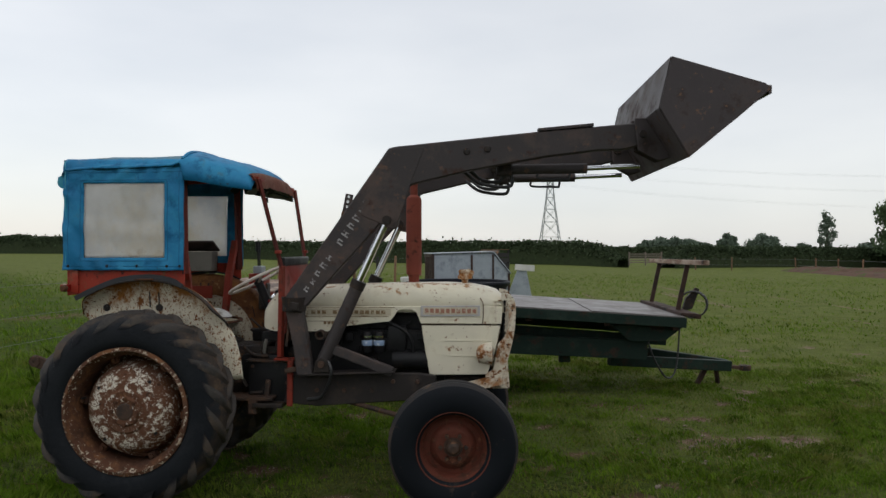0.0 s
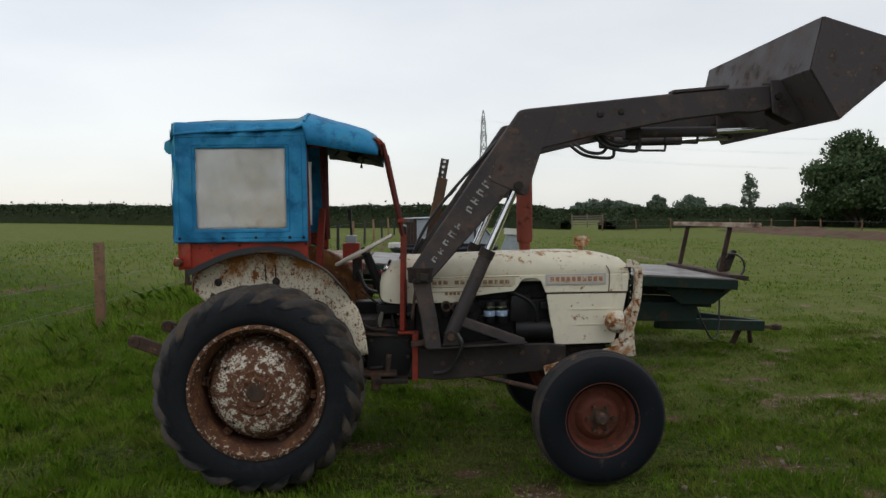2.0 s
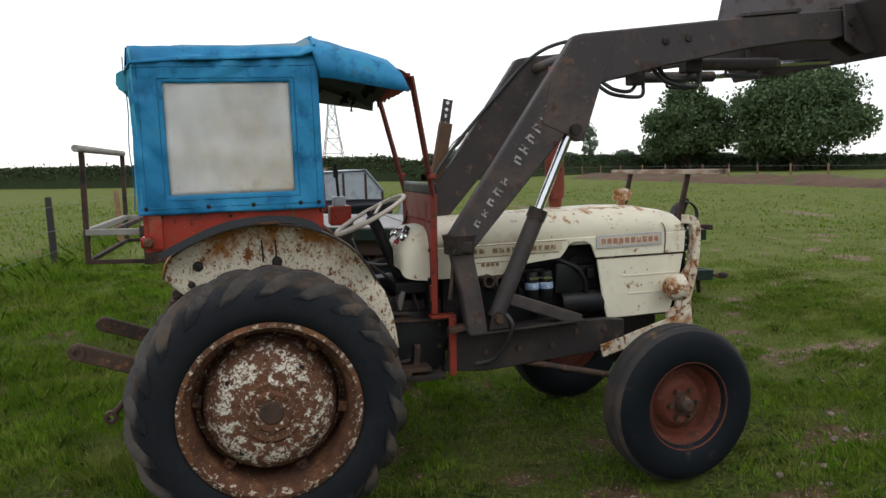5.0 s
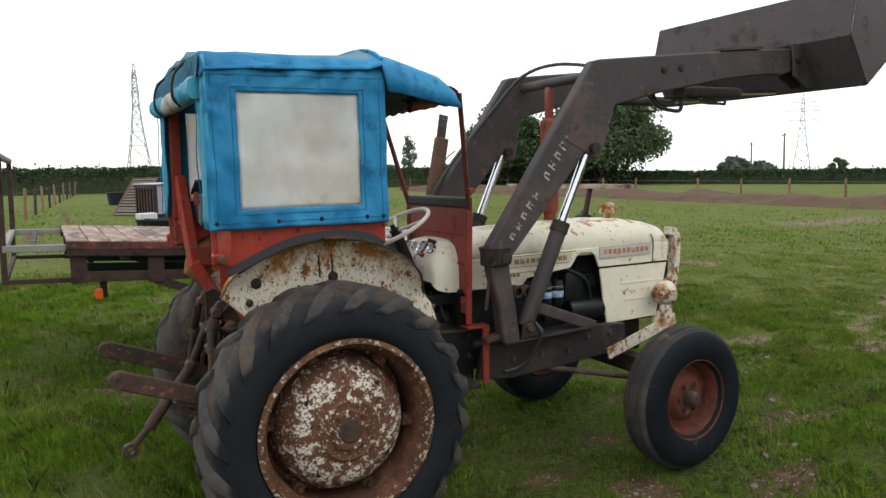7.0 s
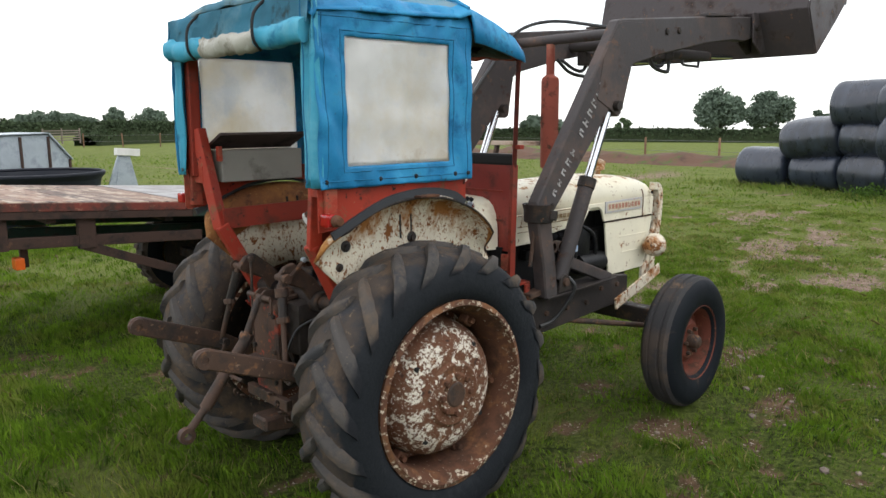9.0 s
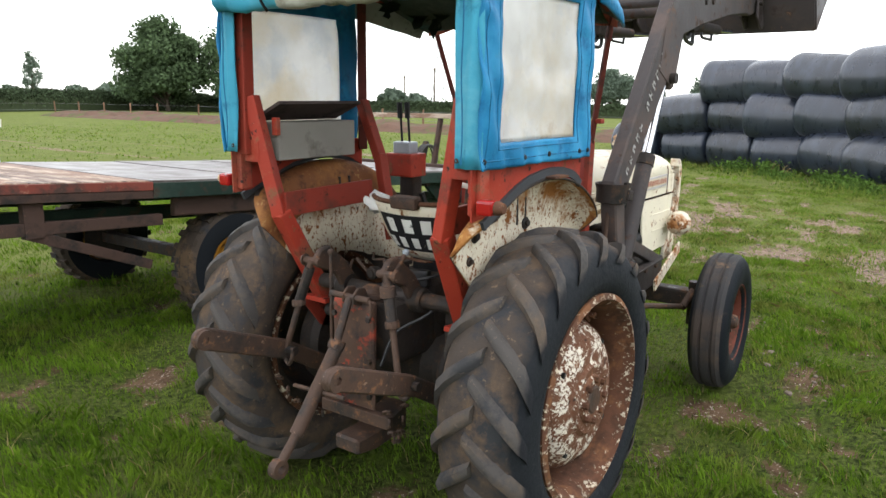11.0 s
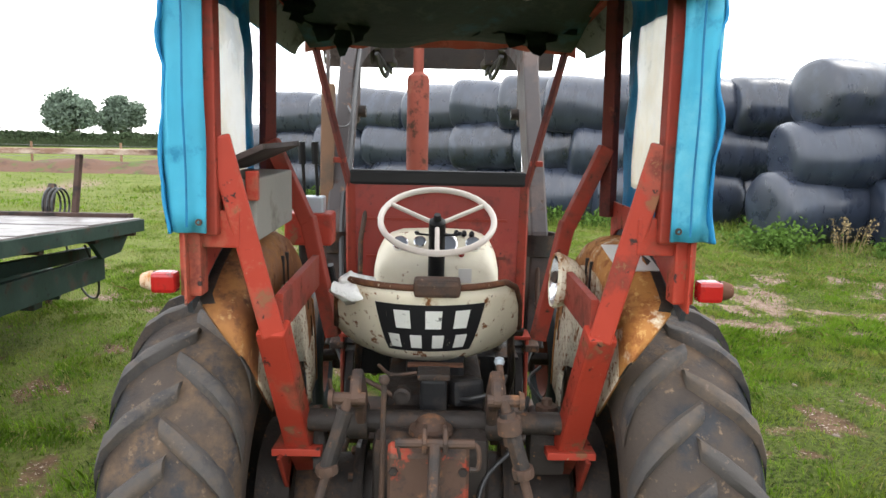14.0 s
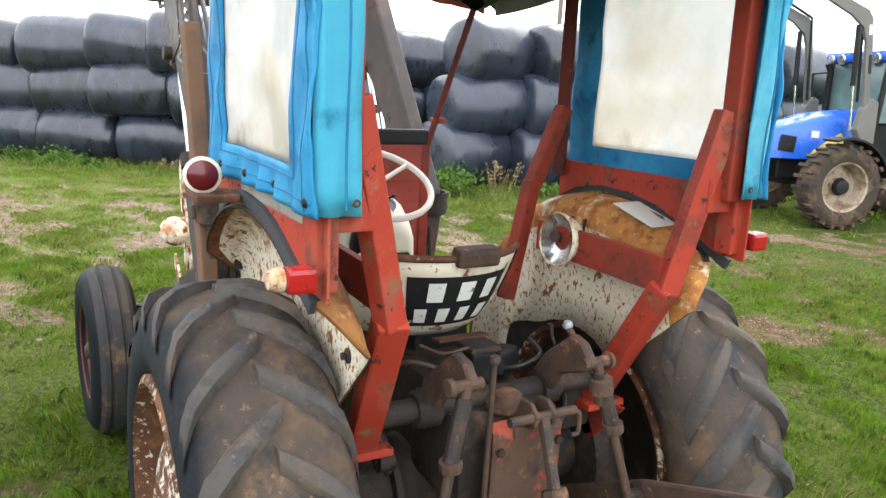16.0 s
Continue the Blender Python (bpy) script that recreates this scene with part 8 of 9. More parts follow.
def tree(x, y, h, radius, trunk_h, seed, leaves=4200, leaf=0.34, squash=0.8, blobs=16, label="broad dark green oak tree", mat="leaf", thin=1.0, grp=""):
    rng = np.random.default_rng(seed)
    drop = float(fall(x, y))
    z0 = float(height(x, y)) - 0.2 + drop
    t = thing("tree", label, "tree", grp, at=(x, y, z0))
    bm = bmesh.new()
    tr = max(0.12, h * 0.032)
    add_tube(bm, [(0, 0, -drop), (0.05 * h * 0.1, 0, trunk_h * 0.6), (0, 0.02 * h * 0.2, trunk_h), (0, 0, h * 0.72)], tr, 10, r_end=tr * 0.3)
    centres = []
    for k in range(blobs):
        a = 2 * math.pi * k / blobs * 2.618 + rng.uniform(0, 0.6)
        f = (k + 0.5) / blobs
        zz = trunk_h + (h - trunk_h) * (0.12 + 0.78 * f)
        rr_ = radius * (1 - (2 * f - 0.75) ** 2 * 0.55) * rng.uniform(0.45, 0.80)
        c = np.array([rr_ * math.cos(a), rr_ * math.sin(a), zz])
        centres.append((c, radius * rng.uniform(0.26, 0.44)))
        add_tube(bm, [(0, 0, max(trunk_h * 0.7, zz - rr_ * 0.7)), (c[0] * 0.5, c[1] * 0.5, (zz + max(trunk_h, zz - rr_ * 0.5)) / 2), tuple(c)], tr * 0.34, 6, r_end=tr * 0.08)
    part("trunk", bm, "bark", t, "", 60)
    pts = []
    per = leaves // blobs
    for c, r in centres:
        d = rng.normal(size=(per, 3))
        d /= np.linalg.norm(d, axis=1, keepdims=True)
        rad = r * rng.uniform(0.15, 1.15, (per, 1)) ** 0.6
        q = c + d * rad * np.array([1, 1, squash])
        keep = rng.random(per) < thin
        pts.append(q[keep])
    v, f = leaf_quads(np.concatenate(pts), leaf, rng)
    raw_mesh("crown", v, f, mat, t)
    return t


def at_bearing(deg, dist, ex=-1.0, ey=-3.6):
    return ex + dist * math.cos(radians(deg)), ey + dist * math.sin(radians(deg))


tree(*at_bearing(50.0, 92), 12.3, 8.2, 1.2, 3, 46000, 0.20, blobs=52, label="large spreading dark green oak behind the hedge", grp="oaks by the field")
tree(*at_bearing(56.9, 94), 10.3, 5.3, 0.9, 4, 26000, 0.20, blobs=36, label="rounded dark green oak behind the hedge", grp="oaks by the field")
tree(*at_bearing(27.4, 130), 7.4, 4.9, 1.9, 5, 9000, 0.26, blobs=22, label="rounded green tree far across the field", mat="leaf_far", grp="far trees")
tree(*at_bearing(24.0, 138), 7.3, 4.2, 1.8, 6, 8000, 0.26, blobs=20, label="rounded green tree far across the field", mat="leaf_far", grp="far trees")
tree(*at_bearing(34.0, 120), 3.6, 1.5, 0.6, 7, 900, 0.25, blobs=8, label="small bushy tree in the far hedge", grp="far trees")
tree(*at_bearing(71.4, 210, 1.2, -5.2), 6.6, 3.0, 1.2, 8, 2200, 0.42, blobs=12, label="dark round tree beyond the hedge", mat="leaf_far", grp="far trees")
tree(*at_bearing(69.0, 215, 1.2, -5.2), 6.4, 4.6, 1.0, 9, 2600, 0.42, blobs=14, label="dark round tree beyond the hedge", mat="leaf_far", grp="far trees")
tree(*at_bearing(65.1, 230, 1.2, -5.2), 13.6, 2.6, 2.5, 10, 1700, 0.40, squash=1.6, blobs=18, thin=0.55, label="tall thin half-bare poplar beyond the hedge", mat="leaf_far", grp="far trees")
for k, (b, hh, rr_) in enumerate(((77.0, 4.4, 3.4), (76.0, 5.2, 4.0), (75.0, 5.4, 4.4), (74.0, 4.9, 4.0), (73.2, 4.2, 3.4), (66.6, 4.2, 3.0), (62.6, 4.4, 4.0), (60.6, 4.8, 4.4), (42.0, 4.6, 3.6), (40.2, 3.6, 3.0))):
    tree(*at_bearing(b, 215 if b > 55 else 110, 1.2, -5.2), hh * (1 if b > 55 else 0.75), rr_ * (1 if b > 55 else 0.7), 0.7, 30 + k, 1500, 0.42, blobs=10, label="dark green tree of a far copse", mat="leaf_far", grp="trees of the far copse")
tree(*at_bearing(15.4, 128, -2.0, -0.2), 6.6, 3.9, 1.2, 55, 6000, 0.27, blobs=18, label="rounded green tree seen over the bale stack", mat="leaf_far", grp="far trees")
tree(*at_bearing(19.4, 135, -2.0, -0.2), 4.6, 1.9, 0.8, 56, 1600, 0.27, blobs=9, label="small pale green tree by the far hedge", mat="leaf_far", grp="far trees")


def hedge(name, pts, tall, wide, seed, leaf=0.22, per_m=260, label="long clipped dark green field hedge"):
    """A hedge along pts: an uneven core, coloured dark as inner shade, with leaves all over it."""
    rng = np.random.default_rng(seed)
    path = arc_pts([(x, y, 0) for x, y in pts], 12)
    h = thing(name, label, "hedge")
    verts, ns = [], 9
    leaves = []
    for i, p in enumerate(path):
        d = (path[min(i + 1, len(path) - 1)] - path[max(i - 1, 0)]).normalized()
        nrm = Vector((-d.y, d.x, 0))
        g = float(height(p.x, p.y)) - 0.2
        seg_l = (path[min(i + 1, len(path) - 1)] - p).length
        up = tall * (1 + 0.10 * noise.noise(Vector((p.x * 0.11, p.y * 0.11, seed))) + 0.06 * noise.noise(Vector((p.x * 0.6, p.y * 0.6, seed))))
        up *= 0.5 + 0.5 * min(1.0, min(i, len(path) - 1 - i) / 5)
        for j in range(ns):
            a = math.pi * j / (ns - 1)
            cx, sz = math.cos(a), math.sin(a)
            q = p + nrm * (wide / 2 * math.copysign(abs(cx) ** 0.5, cx))
            verts.append((q.x, q.y, g + up * 0.93 * sz ** 0.45))
        n = int(seg_l * per_m)
        if n:
            aa = np.arccos(rng.uniform(-1, 1, n))
            t = rng.random((n, 1))
            cx, sz = np.cos(aa), np.sin(aa)
            off = wide / 2 * np.sign(cx) * np.abs(cx) ** 0.5 * rng.uniform(0.85, 1.12, n)
            top = up * (0.02 + sz ** 0.45 * rng.uniform(0.80, 1.07, n) ** 1.0)
            top += (rng.random(n) < 0.03) * rng.uniform(0, 0.50, n)
            xyz = np.array([p.x, p.y, g]) + t * np.array([d.x, d.y, 0]) * seg_l + off[:, None] * np.array([nrm.x, nrm.y, 0])
            xyz[:, 2] += top
            leaves.append(xyz)
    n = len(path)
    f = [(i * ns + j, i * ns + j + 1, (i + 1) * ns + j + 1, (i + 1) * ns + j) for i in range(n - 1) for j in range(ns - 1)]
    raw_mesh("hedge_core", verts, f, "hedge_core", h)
    v, fq = leaf_quads(np.concatenate(leaves), leaf, rng)
    raw_mesh("hedge_leaves", v, fq, "hedge_leaf", h)
    return h


hedge("hedge", [(16.0, 66.0), (11.0, 70.5), (0.0, 76.0), (-20.0, 84.0), (-50.0, 92.0), (-90.0, 100.0), (-140.0, 108.0)], 2.45, 2.0, 1, 0.15, 330)
hedge("hedge", [(20.5, 68.0), (26.0, 72.0), (38.0, 78.0), (52.0, 82.0), (64.0, 80.0)], 2.2, 2.2, 2, 0.15, 400)
hedge("hedge", [(50.0, 80.0), (64.0, 66.0), (76.0, 52.0), (90.0, 34.0), (104.0, 12.0), (112.0, -14.0), (114.0, -60.0)], 1.75, 2.0, 3, 0.17, 240, "long low dark hedge across the far field")
hedge("hedge", [(-10.0, 150.0), (25.0, 150.0), (70.0, 145.0)], 2.4, 2.5, 4, 0.35, 70, "far hedge beyond the field gate")
gate = thing("field_gate", "grey wooden field gate in the gap between hedges", "gate", at=(18.2, 66.5, 0))
gate.rotation_euler = (0, 0, radians(22))
for k in range(5):
    part("gate_bar", box((0, 0, 0.30 + 0.2 * k), (3.6, 0.04, 0.09), (0, 0, 0), 0.004), "pole", gate)
for x in (-1.8, 0, 1.8):
    part("gate_upright", box((x, 0, 0.65), (0.10, 0.10, 1.3), (0, 0, 0), 0.006), "pole", gate)

# ---- pylons, poles and lines ----
def pylon(x, y, h, turn, label, arm_scale=1.0):
    foot = float(fall(x, y)) / h
    p = thing("pylon", label, "pylon", "pylons", at=(x, y, float(height(x, y) + fall(x, y)) - 0.5))
    p.rotation_euler = (0, 0, radians(turn))
    levels = [(-foot, 0.108 + 0.15 * foot)] * (foot > 0) + [(0.0, 0.108), (0.16, 0.084), (0.30, 0.064), (0.42, 0.048), (0.53, 0.036), (0.63, 0.028), (0.72, 0.024), (0.80, 0.021), (0.87, 0.018), (0.94, 0.012), (1.0, 0.002)]
    legs, braces = bmesh.new(), bmesh.new()
    w = h * 0.0046
    for (k0, s0), (k1, s1) in zip(levels, levels[1:]):
        c0 = [Vector((sx * s0 * h, sy * s0 * h, k0 * h)) for sx, sy in ((-1, -1), (1, -1), (1, 1), (-1, 1))]
        c1 = [Vector((sx * s1 * h, sy * s1 * h, k1 * h)) for sx, sy in ((-1, -1), (1, -1), (1, 1), (-1, 1))]
        for i in range(4):
            add_tube(legs, [c0[i], c1[i]], w, 4)
            add_tube(braces, [c0[i], c1[(i + 1) % 4]], w * 0.55, 4)
            add_tube(braces, [c0[(i + 1) % 4], c1[i]], w * 0.55, 4)
            add_tube(braces, [c1[i], c1[(i + 1) % 4]], w * 0.55, 4)
    part("pylon_legs", legs, "steel_far", p)
    part("pylon_lattice", braces, "steel_far", p)
    for k, ln in ((0.64, 0.17), (0.76, 0.21), (0.88, 0.15)):
        a = bmesh.new()
        for s in (-1, 1):
            for yy in (-0.02, 0.02):
                add_tube(a, [(0, yy * h, k * h), (s * ln * h * arm_scale, 0, (k + 0.008) * h)], w * 0.8, 4)
                add_tube(a, [(0, yy * h, (k + 0.035) * h), (s * ln * h * arm_scale, 0, (k + 0.008) * h)], w * 0.6, 4)
            add_tube(a, [(s * ln * h * arm_scale, 0, (k + 0.008) * h), (s * ln * h * arm_scale, 0, (k - 0.03) * h)], w * 0.9, 4)
        part("cross_arm", a, "steel_far", p)
    return p


P1, P2 = at_bearing(84.1, 365, 0.3, -4.2), at_bearing(36.3, 430)
pylon(*P1, 52.0, -12, "tall grey steel lattice pylon beyond the hedge", 0.14)
pylon(*P2, 37.5, -52, "grey steel lattice pylon with three cross arms")


def cable(a, b, sag, label, grp, r=0.05):
    a, b = Vector(a), Vector(b)
    pts = [a.lerp(b, k / 24) - Vector((0, 0, sag * 4 * (k / 24) * (1 - k / 24))) for k in range(25)]
    c = part("power_line", tube(pts, r, 4), "wire")
    return tagged(c, label, "cable", grp)


for k, z in enumerate((33.5, 40.0, 46.0)):
    for s in (-1, 1):
        cable((P1[0] + s * 4.0, P1[1] + s * 1.0, z), (P2[0] + s * 4, P2[1] - s * 5, z - 13.5 + 0.5 * k), 9.0, "thin overhead power line", "power lines", 0.02)


def telegraph_pole(x, y, h, label, bar=True, turn=0.0):
    p = thing("telegraph_pole", label, "pole", "telegraph poles", at=(x, y, float(height(x, y)) - 0.3))
    p.rotation_euler = (0, 0, radians(turn))
    part("pole", tube([(0, 0, 0), (0, 0, h * 0.5), (0, 0, h)], 0.16, 10, r_end=0.11), "pole", p, "", 50)
    if bar:
        part("crossbar", box((0, 0.08, h - 0.35), (2.2, 0.10, 0.12), (0, 0, 0), 0.01), "pole", p)
        for s in (-1.0, 0.0, 1.0):
            part("insulator", tube([(s, 0.08, h - 0.30), (s, 0.08, h - 0.05)], 0.05, 8), "glass", p)
    return p


telegraph_pole(*at_bearing(37.4, 118), 7.2, "wooden pole with a crossbar by the far hedge", True, 50)
telegraph_pole(*at_bearing(39.5, 135), 6.6, "wooden pole with a crossbar by the far hedge", True, 50)
telegraph_pole(-2.0 + 42 * math.cos(radians(-36.9)), 0.26 + 42 * math.sin(radians(-36.9)), 12.0, "tall wooden pole behind the bale stack", False)


# ---- the blue tractor parked by the bales ----
def blue_tractor():
    t = thing("modern_tractor", "bright blue modern tractor with a grey front loader", "tractor", at=(5.62, -9.55, float(height(5.6, -9.5))))
    t.rotation_euler = (0, 0, radians(69.5))
    bm = bmesh.new()
    rows = []
    for x, top, half in ((-0.95, 1.70, 0.38), (-0.5, 1.68, 0.39), (0.0, 1.60, 0.40), (0.45, 1.46, 0.39), (0.72, 1.34, 0.37), (0.81, 1.20, 0.33)):
        rows.append([bm.verts.new(p) for p in bonnet_section(x, top, half, 0.93)])
    for a, b in zip(rows, rows[1:]):
        for j in range(12):
            bm.faces.new((a[j], a[j + 1], b[j + 1], b[j]))
    bm.faces.new(rows[-1])
    hood = part("hood", bm, "blue_body", t, "glossy blue hood", 40)
    part("nose_grille", box((0.812, 0.0, 1.08), (0.05, 0.17, 0.25), (0, -8, 0), 0.03), "rag", hood, "pale headlamp cluster")
    for sy in (-1, 1):
        part("hood_vent", box((0.775, sy * 0.235, 1.09), (0.08, 0.20, 0.22), (0, -8, sy * 12), 0.02), "black_iron", hood, "dark mesh vent")
        part("hood_vent", box((0.52, sy * 0.385, 1.15), (0.26, 0.02, 0.24), (0, -6, 0), 0.008), "black_iron", hood)
        part("yellow_flash", prism([(-0.16, 0.95), (0.20, 0.97), (0.05, 1.10), (-0.32, 1.34), (-0.42, 1.20)], sy * 0.396, sy * 0.406, 0.003), "yellow_mark", hood, "yellow and white flash")
        part("white_sticker", box((0.10, sy * 0.402, 1.30), (0.13, 0.006, 0.10), (0, 0, 0), 0.001), "rag", hood)
    part("engine_frame", box((-0.3, 0, 0.80), (1.7, 0.50, 0.36), (0, 0, 0), 0.03), "black_iron", t)
    part("front_weight_block", box((0.86, 0, 0.74), (0.30, 0.56, 0.20), (0, 0, 0), 0.03), "tractor_grey", t)
    part("front_axle", box((0, 0, 0.58), (0.24, 1.55, 0.20), (0, 0, 0), 0.03), "black_iron", t)
    for x, y, R, w in ((0, 0.93, 0.60, 0.36), (0, -0.93, 0.60, 0.36), (-2.25, 0.90, 0.84, 0.46), (-2.25, -0.90, 0.84, 0.46)):
        rim = part("wheel", lathe([(0.0, 0.04), (R * 0.18, 0.04), (R * 0.22, -0.02), (R * 0.48, -0.04), (R * 0.56, w * 0.42), (R * 0.60, w * 0.45), (R * 0.60, w * 0.38), (R * 0.55, -w * 0.4), (0.0, -w * 0.4)], 36), "rim_dirty", t, "dirty white wheel rim", 30)
        part("tyre", lathe([(R * 0.58, w * 0.42), (R * 0.66, w * 0.50), (R * 0.85, w * 0.50), (R * 0.94, w * 0.40), (R * 0.96, 0.0), (R * 0.94, -w * 0.40), (R * 0.85, -w * 0.50), (R * 0.66, -w * 0.5), (R * 0.56, -w * 0.4), (R * 0.55, 0.0)], 48, close=True), "trailer_tread", rim, "muddy tractor tyre", 35)
        lug = bmesh.new()
        for k in range(22):
            for s2 in (-1, 1):
                a = 2 * math.pi * (k + 0.25 * s2) / 22
                add_box(lug, (R * 0.965 * math.cos(a), s2 * w * 0.25, R * 0.965 * math.sin(a)), (0.045, w * 0.60, 0.050), (0, -math.degrees(a), 0))
        part("tyre_tread", lug, "trailer_tread", rim, "muddy tread")
        part("hub", lathe([(0.0, 0.12), (0.10, 0.11), (0.13, 0.04)], 20), "black_iron", rim, "", 30)
        rim.matrix_basis = pose(x, y, R, 0, 0, 0 if y > 0 else 180)
        fm = bmesh.new()
        arc = [(x + (R + 0.10) * math.cos(a), (R + 0.10) * math.sin(a) + R) for a in (radians((70 if x == 0 else 15) + (7 if x == 0 else 11) * k) for k in range(15))]
        inner = [(x + (R + 0.07) * math.cos(a), (R + 0.07) * math.sin(a) + R) for a in (radians((70 if x == 0 else 15) + (7 if x == 0 else 11) * k) for k in range(15))]
        add_prism(fm, arc + inner[::-1], y - w * 0.45, y + w * 0.45)
        part("mudguard", fm, "black_iron", t)
    cab = part("cab", box((-1.45, 0, 1.20), (1.5, 1.05, 0.65), (0, 0, 0), 0.05), "black_iron", t)
    part("cab_roof", box((-1.42, 0, 2.47), (1.55, 1.35, 0.16), (0, 0, 0), 0.06), "blue_body", cab, "blue cab roof")
    part("windscreen", box((-0.72, 0, 1.95), (0.02, 1.12, 0.88), (0, -6, 0), 0.004), "cab_glass", cab, "greenish windscreen")
    for sy in (-1, 1):
        part("cab_window", box((-1.45, sy * 0.60, 1.95), (1.40, 0.02, 0.88), (0, 0, 0), 0.004), "cab_glass", cab)
        beam("cab_pillar", (-0.70, sy * 0.60, 1.45), (-0.78, sy * 0.60, 2.42), 0.06, 0.06, "black_iron", cab)
        beam("cab_pillar", (-2.12, sy * 0.60, 1.45), (-2.10, sy * 0.60, 2.42), 0.06, 0.06, "black_iron", cab)
        for yy in (0.25, 0.50):
            part("roof_lamp", lathe([(0.0, 0.02), (0.07, 0.02), (0.08, 0.0), (0.06, -0.06)], 16, pose(-0.63, sy * yy, 2.43, 0, 0, -90)), "glass", cab, "round work lamp", 40)
        arm = part("loader_arm", prism([(-0.49, 1.62), (-0.40, 1.58), (-0.265, 2.62), (-0.19, 2.82), (0.02, 2.98), (1.25, 3.54), (1.65, 3.72), (1.62, 3.82), (1.20, 3.68), (0.02, 3.17), (-0.24, 3.07), (-0.325, 2.96), (-0.385, 2.60)], sy * 0.64, sy * 0.70, 0.010), "tractor_grey", t, "grey cranked loader arm")
        part("arm_marking", box((-0.375, sy * 0.702, 2.33), (0.05, 0.004, 0.26), (0, 7, 0), 0.001), "black", arm)
        part("arm_marking", box((-0.30, sy * 0.702, 2.80), (0.05, 0.004, 0.14), (0, 7, 0), 0.001), "rag", arm)
        part("loader_tower", prism([(-0.62, 1.20), (-0.40, 1.22), (-0.30, 1.40), (-0.36, 1.70), (-0.50, 1.86), (-0.60, 1.80)], sy * 0.60, sy * 0.74, 0.015), "tractor_grey", t)
        part("tower_post", box((-0.48, sy * 0.52, 1.10), (0.20, 0.30, 0.36), (0, 0, 0), 0.02), "black_iron", t)
        rm = part("loader_ram", tube([(-0.13, sy * 0.67, 2.86), (-0.18, sy * 0.67, 2.02)], 0.038, 14), "black_iron", t, "", 30)
        part("ram_rod", tube([(-0.18, sy * 0.67, 2.03), (-0.24, sy * 0.67, 1.40)], 0.018, 12), "chrome", rm, "", 30)
        part("level_rod", tube([(-0.36, sy * 0.58, 1.80), (-0.24, sy * 0.58, 3.06), (1.50, sy * 0.58, 3.88)], 0.022, 10), "black_iron", arm, "", 30)
        part("tool_carrier", prism([(1.55, 3.62), (1.85, 3.50), (1.90, 3.62), (1.70, 3.98), (1.58, 3.90)], sy * 0.60, sy * 0.74, 0.01), "tractor_grey", arm)
        part("mirror", box((-0.62, sy * 0.98, 2.10), (0.06, 0.20, 0.30), (0, 0, 0), 0.03), "black", cab)
        beam("mirror_arm", (-0.72, sy * 0.62, 2.25), (-0.63, sy * 0.98, 2.22), 0.025, 0.025, "black_iron", cab)
    part("arm_crossbeam", tube([(0.95, -0.66, 3.46), (0.95, 0.66, 3.46)], 0.07, 14), "black_iron", t, "", 30)
    part("exhaust_stack", tube([(-0.62, -0.46, 1.4), (-0.62, -0.46, 2.25), (-0.56, -0.46, 2.38)], 0.05, 12), "black_iron", t, "", 30)
    return t


blue_tractor()

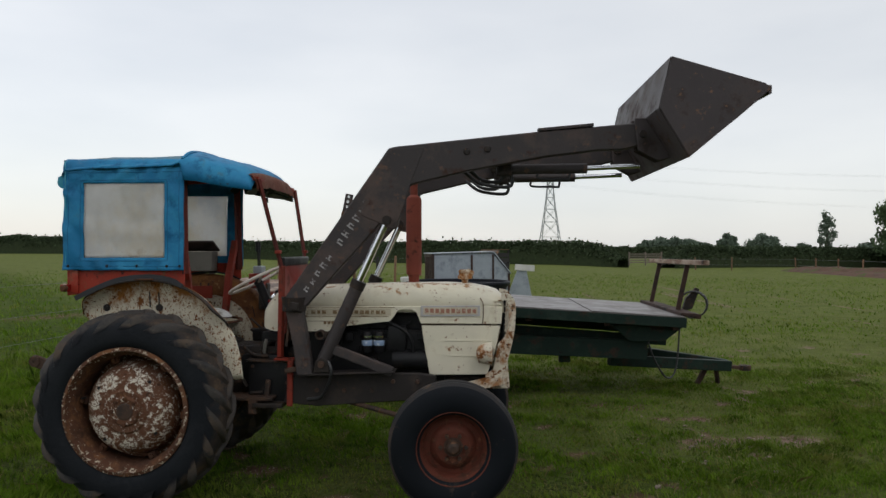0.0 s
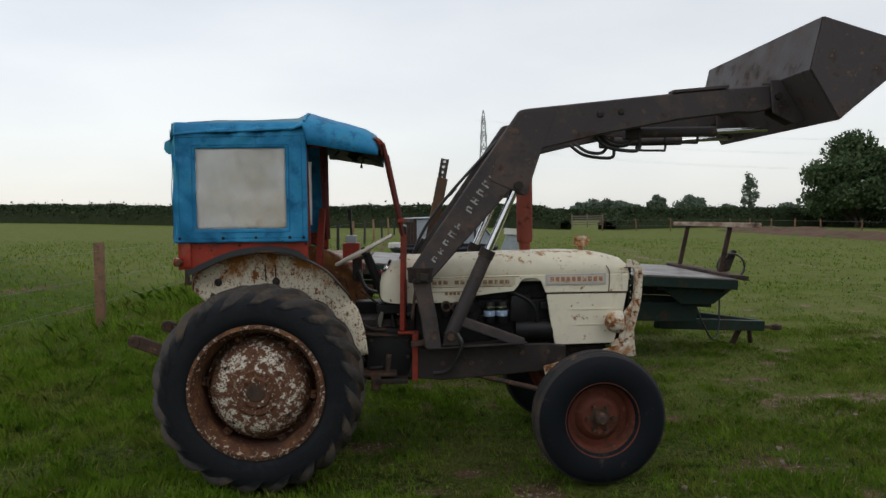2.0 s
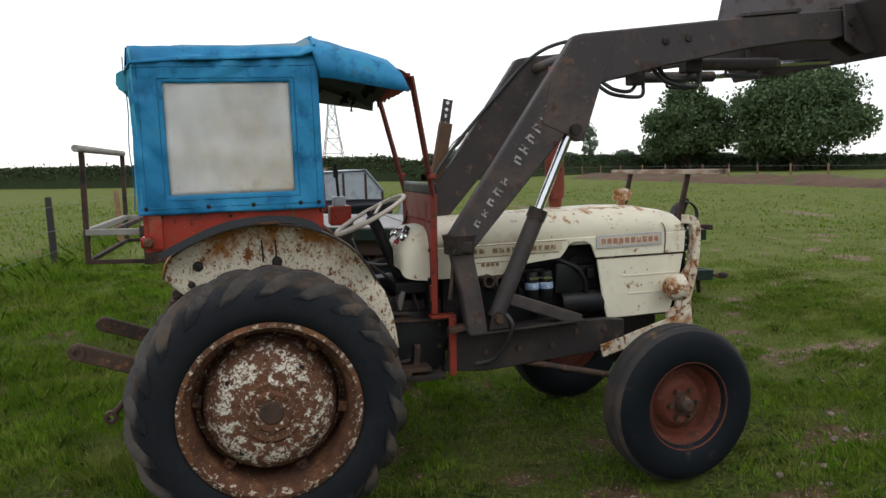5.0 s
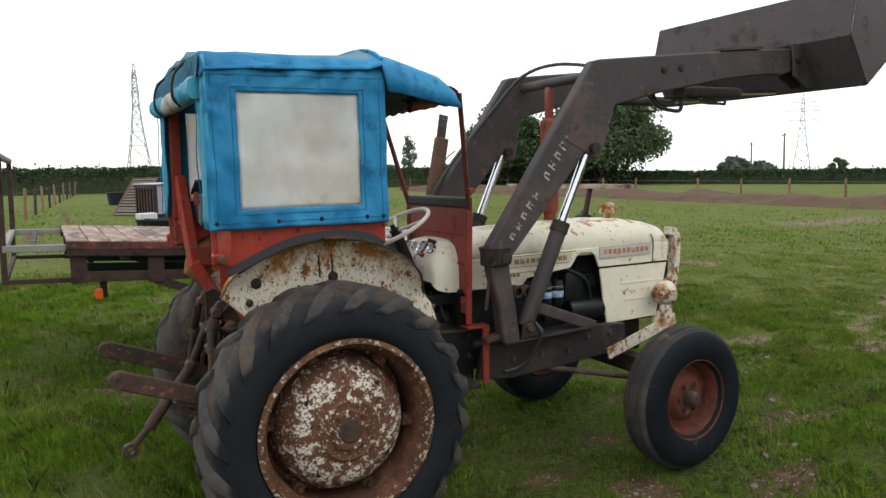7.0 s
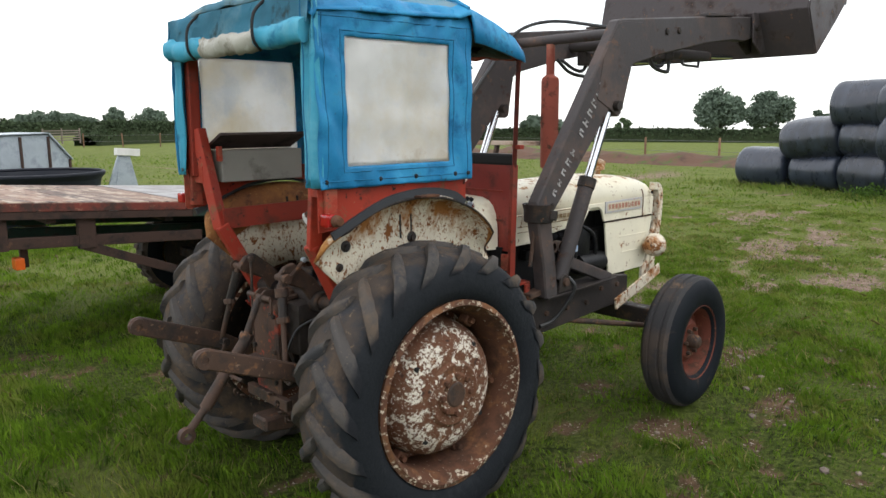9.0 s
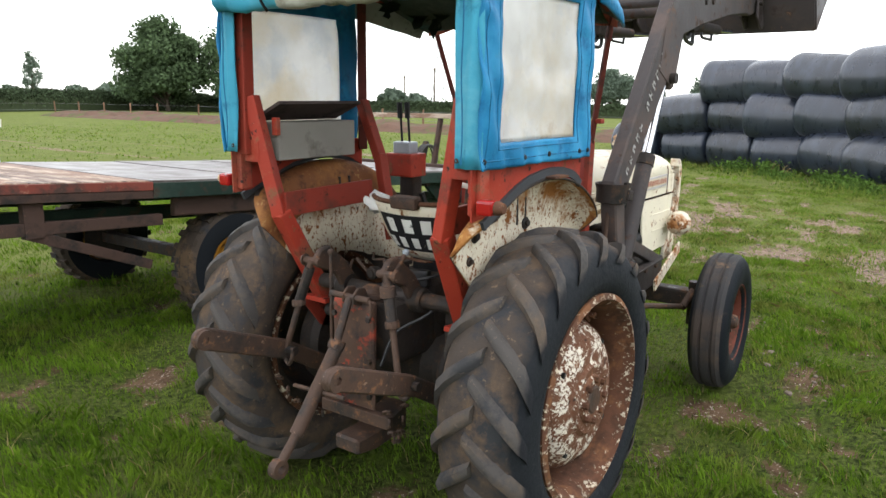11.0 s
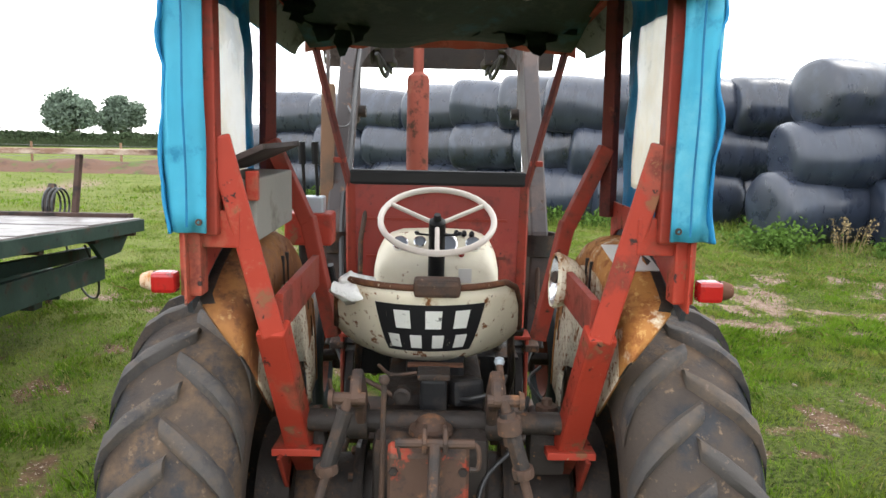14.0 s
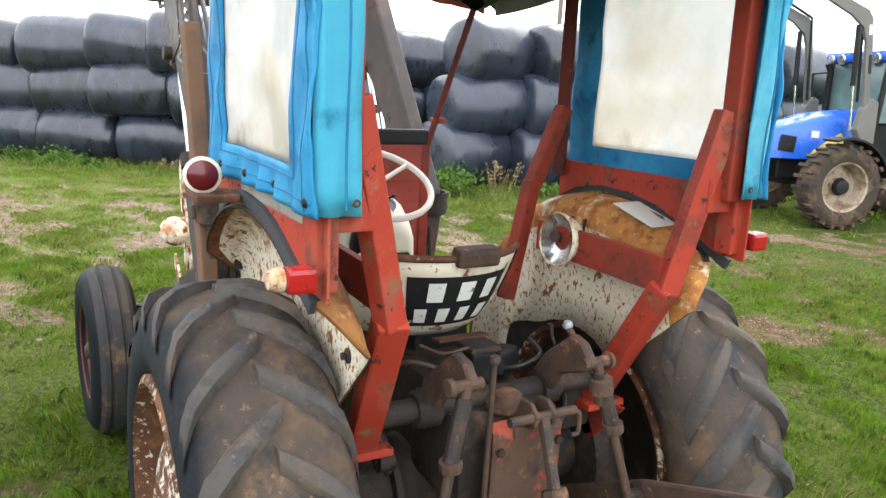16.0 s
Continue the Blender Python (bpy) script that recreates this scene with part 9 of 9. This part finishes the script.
# ---- grass, weeds and stones ----
def blades(name, n, x0, x1, y0, y1, h_lo, h_hi, width, seed, mat="grass", lean=0.5, label="short uneven meadow grass in tufts", floor=0.14, hole=None, along=None, reach=1.6, side=None):
    rng = np.random.default_rng(seed)
    x, y = rng.uniform(x0, x1, n), rng.uniform(y0, y1, n)
    f = clump(x, y)
    keep = rng.random(n) < np.clip((f - 0.33) * 3.4, floor, 1.0)
    keep &= rng.random(n) > 0.80 * soil(x, y)
    fade = np.minimum(np.minimum(x - x0, x1 - x), np.minimum(y - y0, y1 - y)) / (0.16 * min(x1 - x0, y1 - y0))
    keep &= rng.random(n) < np.clip(fade, 0, 1)
    if side:
        keep &= rng.random(n) < smooth_step(side[0], side[1], x + 0.8 * y)
    if along:
        best = np.full(n, 1e9)
        for line in along:
            for (ax, ay), (bx, by) in zip(line, line[1:]):
                dx, dy = bx - ax, by - ay
                k = np.clip(((x - ax) * dx + (y - ay) * dy) / (dx * dx + dy * dy), 0, 1)
                best = np.minimum(best, np.hypot(x - ax - k * dx, y - ay - k * dy))
        keep &= rng.random(n) < np.clip(1.25 - best / reach, 0, 1)
    if hole:
        keep &= (np.abs(x - hole[0]) > hole[2]) | (np.abs(y - hole[1]) > hole[3])
    for wx, wy, r in ((0.04, -0.63, 0.22), (0.04, 0.63, 0.22), (2.02, -0.7, 0.15), (2.02, 0.7, 0.15), (1.19, 2.7, 0.15)):
        keep &= (np.abs(x - wx) > r) | (np.abs(y - wy) > 0.14)
    x, y, f = x[keep], y[keep], f[keep]
    m = len(x)
    z = ground_z(x, y) - 0.006
    long_side = 1 + 0.6 * smooth_step(1.0, -2.0, x) * smooth_step(-3.5, -1.0, y)
    h = rng.uniform(h_lo, h_hi, m) * (0.45 + 1.3 * np.clip(f - 0.28, 0, 0.6)) * long_side
    a = rng.uniform(0, 2 * np.pi, m)
    ln = rng.uniform(0.1, lean, m) * h * 1.6
    # blades of one tuft lean outwards much alike
    b = 6.28 * lattice(x, y, 0.22, 77) + rng.normal(0, 0.9, m)
    w = width * rng.uniform(0.6, 1.3, m)
    base = np.stack([x, y, z], -1)
    side = np.stack([np.cos(a), np.sin(a), 0 * a], -1) * w[:, None] / 2
    mid = base + np.stack([np.cos(b) * ln * 0.35, np.sin(b) * ln * 0.35, h * 0.62], -1)
    tip = base + np.stack([np.cos(b) * ln, np.sin(b) * ln, h * 0.95], -1)
    v = np.stack([base - side, base + side, mid + side * 0.75, tip, mid - side * 0.75], 1).reshape(-1, 3)
    faces = np.arange(5 * m).reshape(-1, 5)
    ob = raw_mesh(name, v, faces, mat)
    return tagged(ob, label, "grass", kind="stuff")


blades("grass", 690000, -5.2, 7.2, -6.4, 4.8, 0.030, 0.075, 0.0058, 1, floor=0.26)
blades("grass", 470000, 2.2, 14.5, -9.5, 6.0, 0.028, 0.065, 0.0085, 6, "pale_grass", 0.7, "short pale trampled grass", 0.24, side=(2.0, 5.5))
blades("grass", 150000, -10.0, 18.0, -14.0, 13.0, 0.035, 0.080, 0.013, 2)
blades("grass", 120000, -3.6, 5.0, 4.0, 10.5, 0.035, 0.085, 0.009, 21, floor=0.26)
blades("grass", 90000, -28.0, 30.0, -26.0, 45.0, 0.05, 0.10, 0.032, 3, hole=(3.0, -1.0, 9.0, 9.5))
blades("grass", 12000, -5.0, 6.0, -6.0, 6.0, 0.08, 0.13, 0.005, 4, lean=0.6)
blades("grass", 16000, -4.3, -2.6, 3.0, 22.0, 0.10, 0.20, 0.007, 5, lean=0.8)
blades("grass", 190000, 2.0, 23.0, -24.0, 10.0, 0.10, 0.24, 0.013, 14, "pale_grass", 0.7, "longer rank grass growing along the bales", along=(STACK_FAR, STACK_NEAR))
blades("clover", 40000, 2.0, 23.0, -24.0, 10.0, 0.05, 0.12, 0.030, 15, "weed", 1.2, "leafy nettles and docks along the bales", 0.1, along=(STACK_FAR, STACK_NEAR), reach=1.2)
blades("clover", 80000, 0.5, 11.0, -9.0, 5.0, 0.014, 0.030, 0.020, 12, "weed", 2.2, "low leafy clover and weeds in the grass", 0.1)
blades("dry_grass", 55000, 0.5, 11.0, -9.5, 4.5, 0.02, 0.06, 0.0065, 10, "dry_grass", 1.5, "dead straw-coloured grass among the green", 0.3)
blades("dry_grass", 26000, -5.0, 9.0, -8.0, 4.0, 0.03, 0.09, 0.0055, 9, "dry_grass", 1.3, "dead straw-coloured grass among the green", 0.3)


def weed(x, y, h, seed, dry=False):
    rng = np.random.default_rng(seed)
    z = float(height(x, y)) - 0.03
    t = thing("weed", "dry seeding dock stems by the bales" if dry else "leafy green nettles and weeds by the bales", "weed", "weeds along the stack", at=(x, y, z))
    bm = bmesh.new()
    pts = []
    for k in range(10 if dry else 16):
        a, r = rng.uniform(0, 6.28), rng.uniform(0.02, 0.38)
        top = h * rng.uniform(0.55, 1.0)
        b0 = Vector((r * math.cos(a) * 0.6, r * math.sin(a) * 0.6, 0))
        b1 = Vector((r * math.cos(a) * 1.3, r * math.sin(a) * 1.3, top))
        add_tube(bm, [b0, (b0 + b1) / 2 + Vector((0.02, 0.01, 0.03)), b1], 0.006, 4, r_end=0.002)
        for j in range(40):
            q = b0.lerp(b1, rng.uniform(0.45 if dry else 0.12, 1.0))
            s = 0.025 if dry else 0.09
            pts.append((q.x + rng.normal() * s, q.y + rng.normal() * s, max(0.02, q.z + rng.normal() * s * 0.6)))
    part("stem", bm, "dry_weed" if dry else "weed", t)
    v, f = leaf_quads(np.array(pts), 0.016 if dry else 0.034, rng)
    raw_mesh("foliage", v, f, "dry_weed" if dry else "weed", t)


rw = random.Random(5)
for line, n_w, s0 in ((FAR_LINE, 16, 5.5), (NEAR_LINE, 18, -0.3)):
    for k in range(n_w):
        s = s0 + k * 0.86 + rw.uniform(-0.4, 0.4)
        p, d = on_stack(line, s)
        nrm = Vector((-d.y, d.x, 0))
        if nrm.x > 0:
            nrm = -nrm
        q = p + nrm * rw.uniform(0.0, 0.9)
        tall = 0.34 if line is FAR_LINE and s < 11.5 else 0.62
        weed(q.x, q.y, tall * rw.uniform(0.4, 1.2), 100 + k + (50 if line is NEAR_LINE else 0), dry=(k % 6 == 2))

rs = np.random.default_rng(8)
sb = bmesh.new()
for k in range(900):
    (ax, ay), (bx, by) = WAYS[k % 3][0][rs.integers(0, 3):][:2]
    q = rs.random()
    x, y = ax + (bx - ax) * q + rs.normal() * 0.45, ay + (by - ay) * q + rs.normal() * 0.45
    if rs.random() > 0.15 + float(soil(x, y)):
        continue
    s = rs.uniform(0.008, 0.026)
    bmesh.ops.create_icosphere(sb, subdivisions=1, radius=1.0, matrix=pose(x, y, float(ground_z(x, y)) + s * 0.2, 0, 0, rs.uniform(0, 90)) @ Matrix.Diagonal((s * rs.uniform(0.8, 1.6), s, s * 0.6, 1)))
st = part("loose_stones", sb, "stone")
tagged(st, "pale stones scattered along the worn track", "stones", kind="stuff")
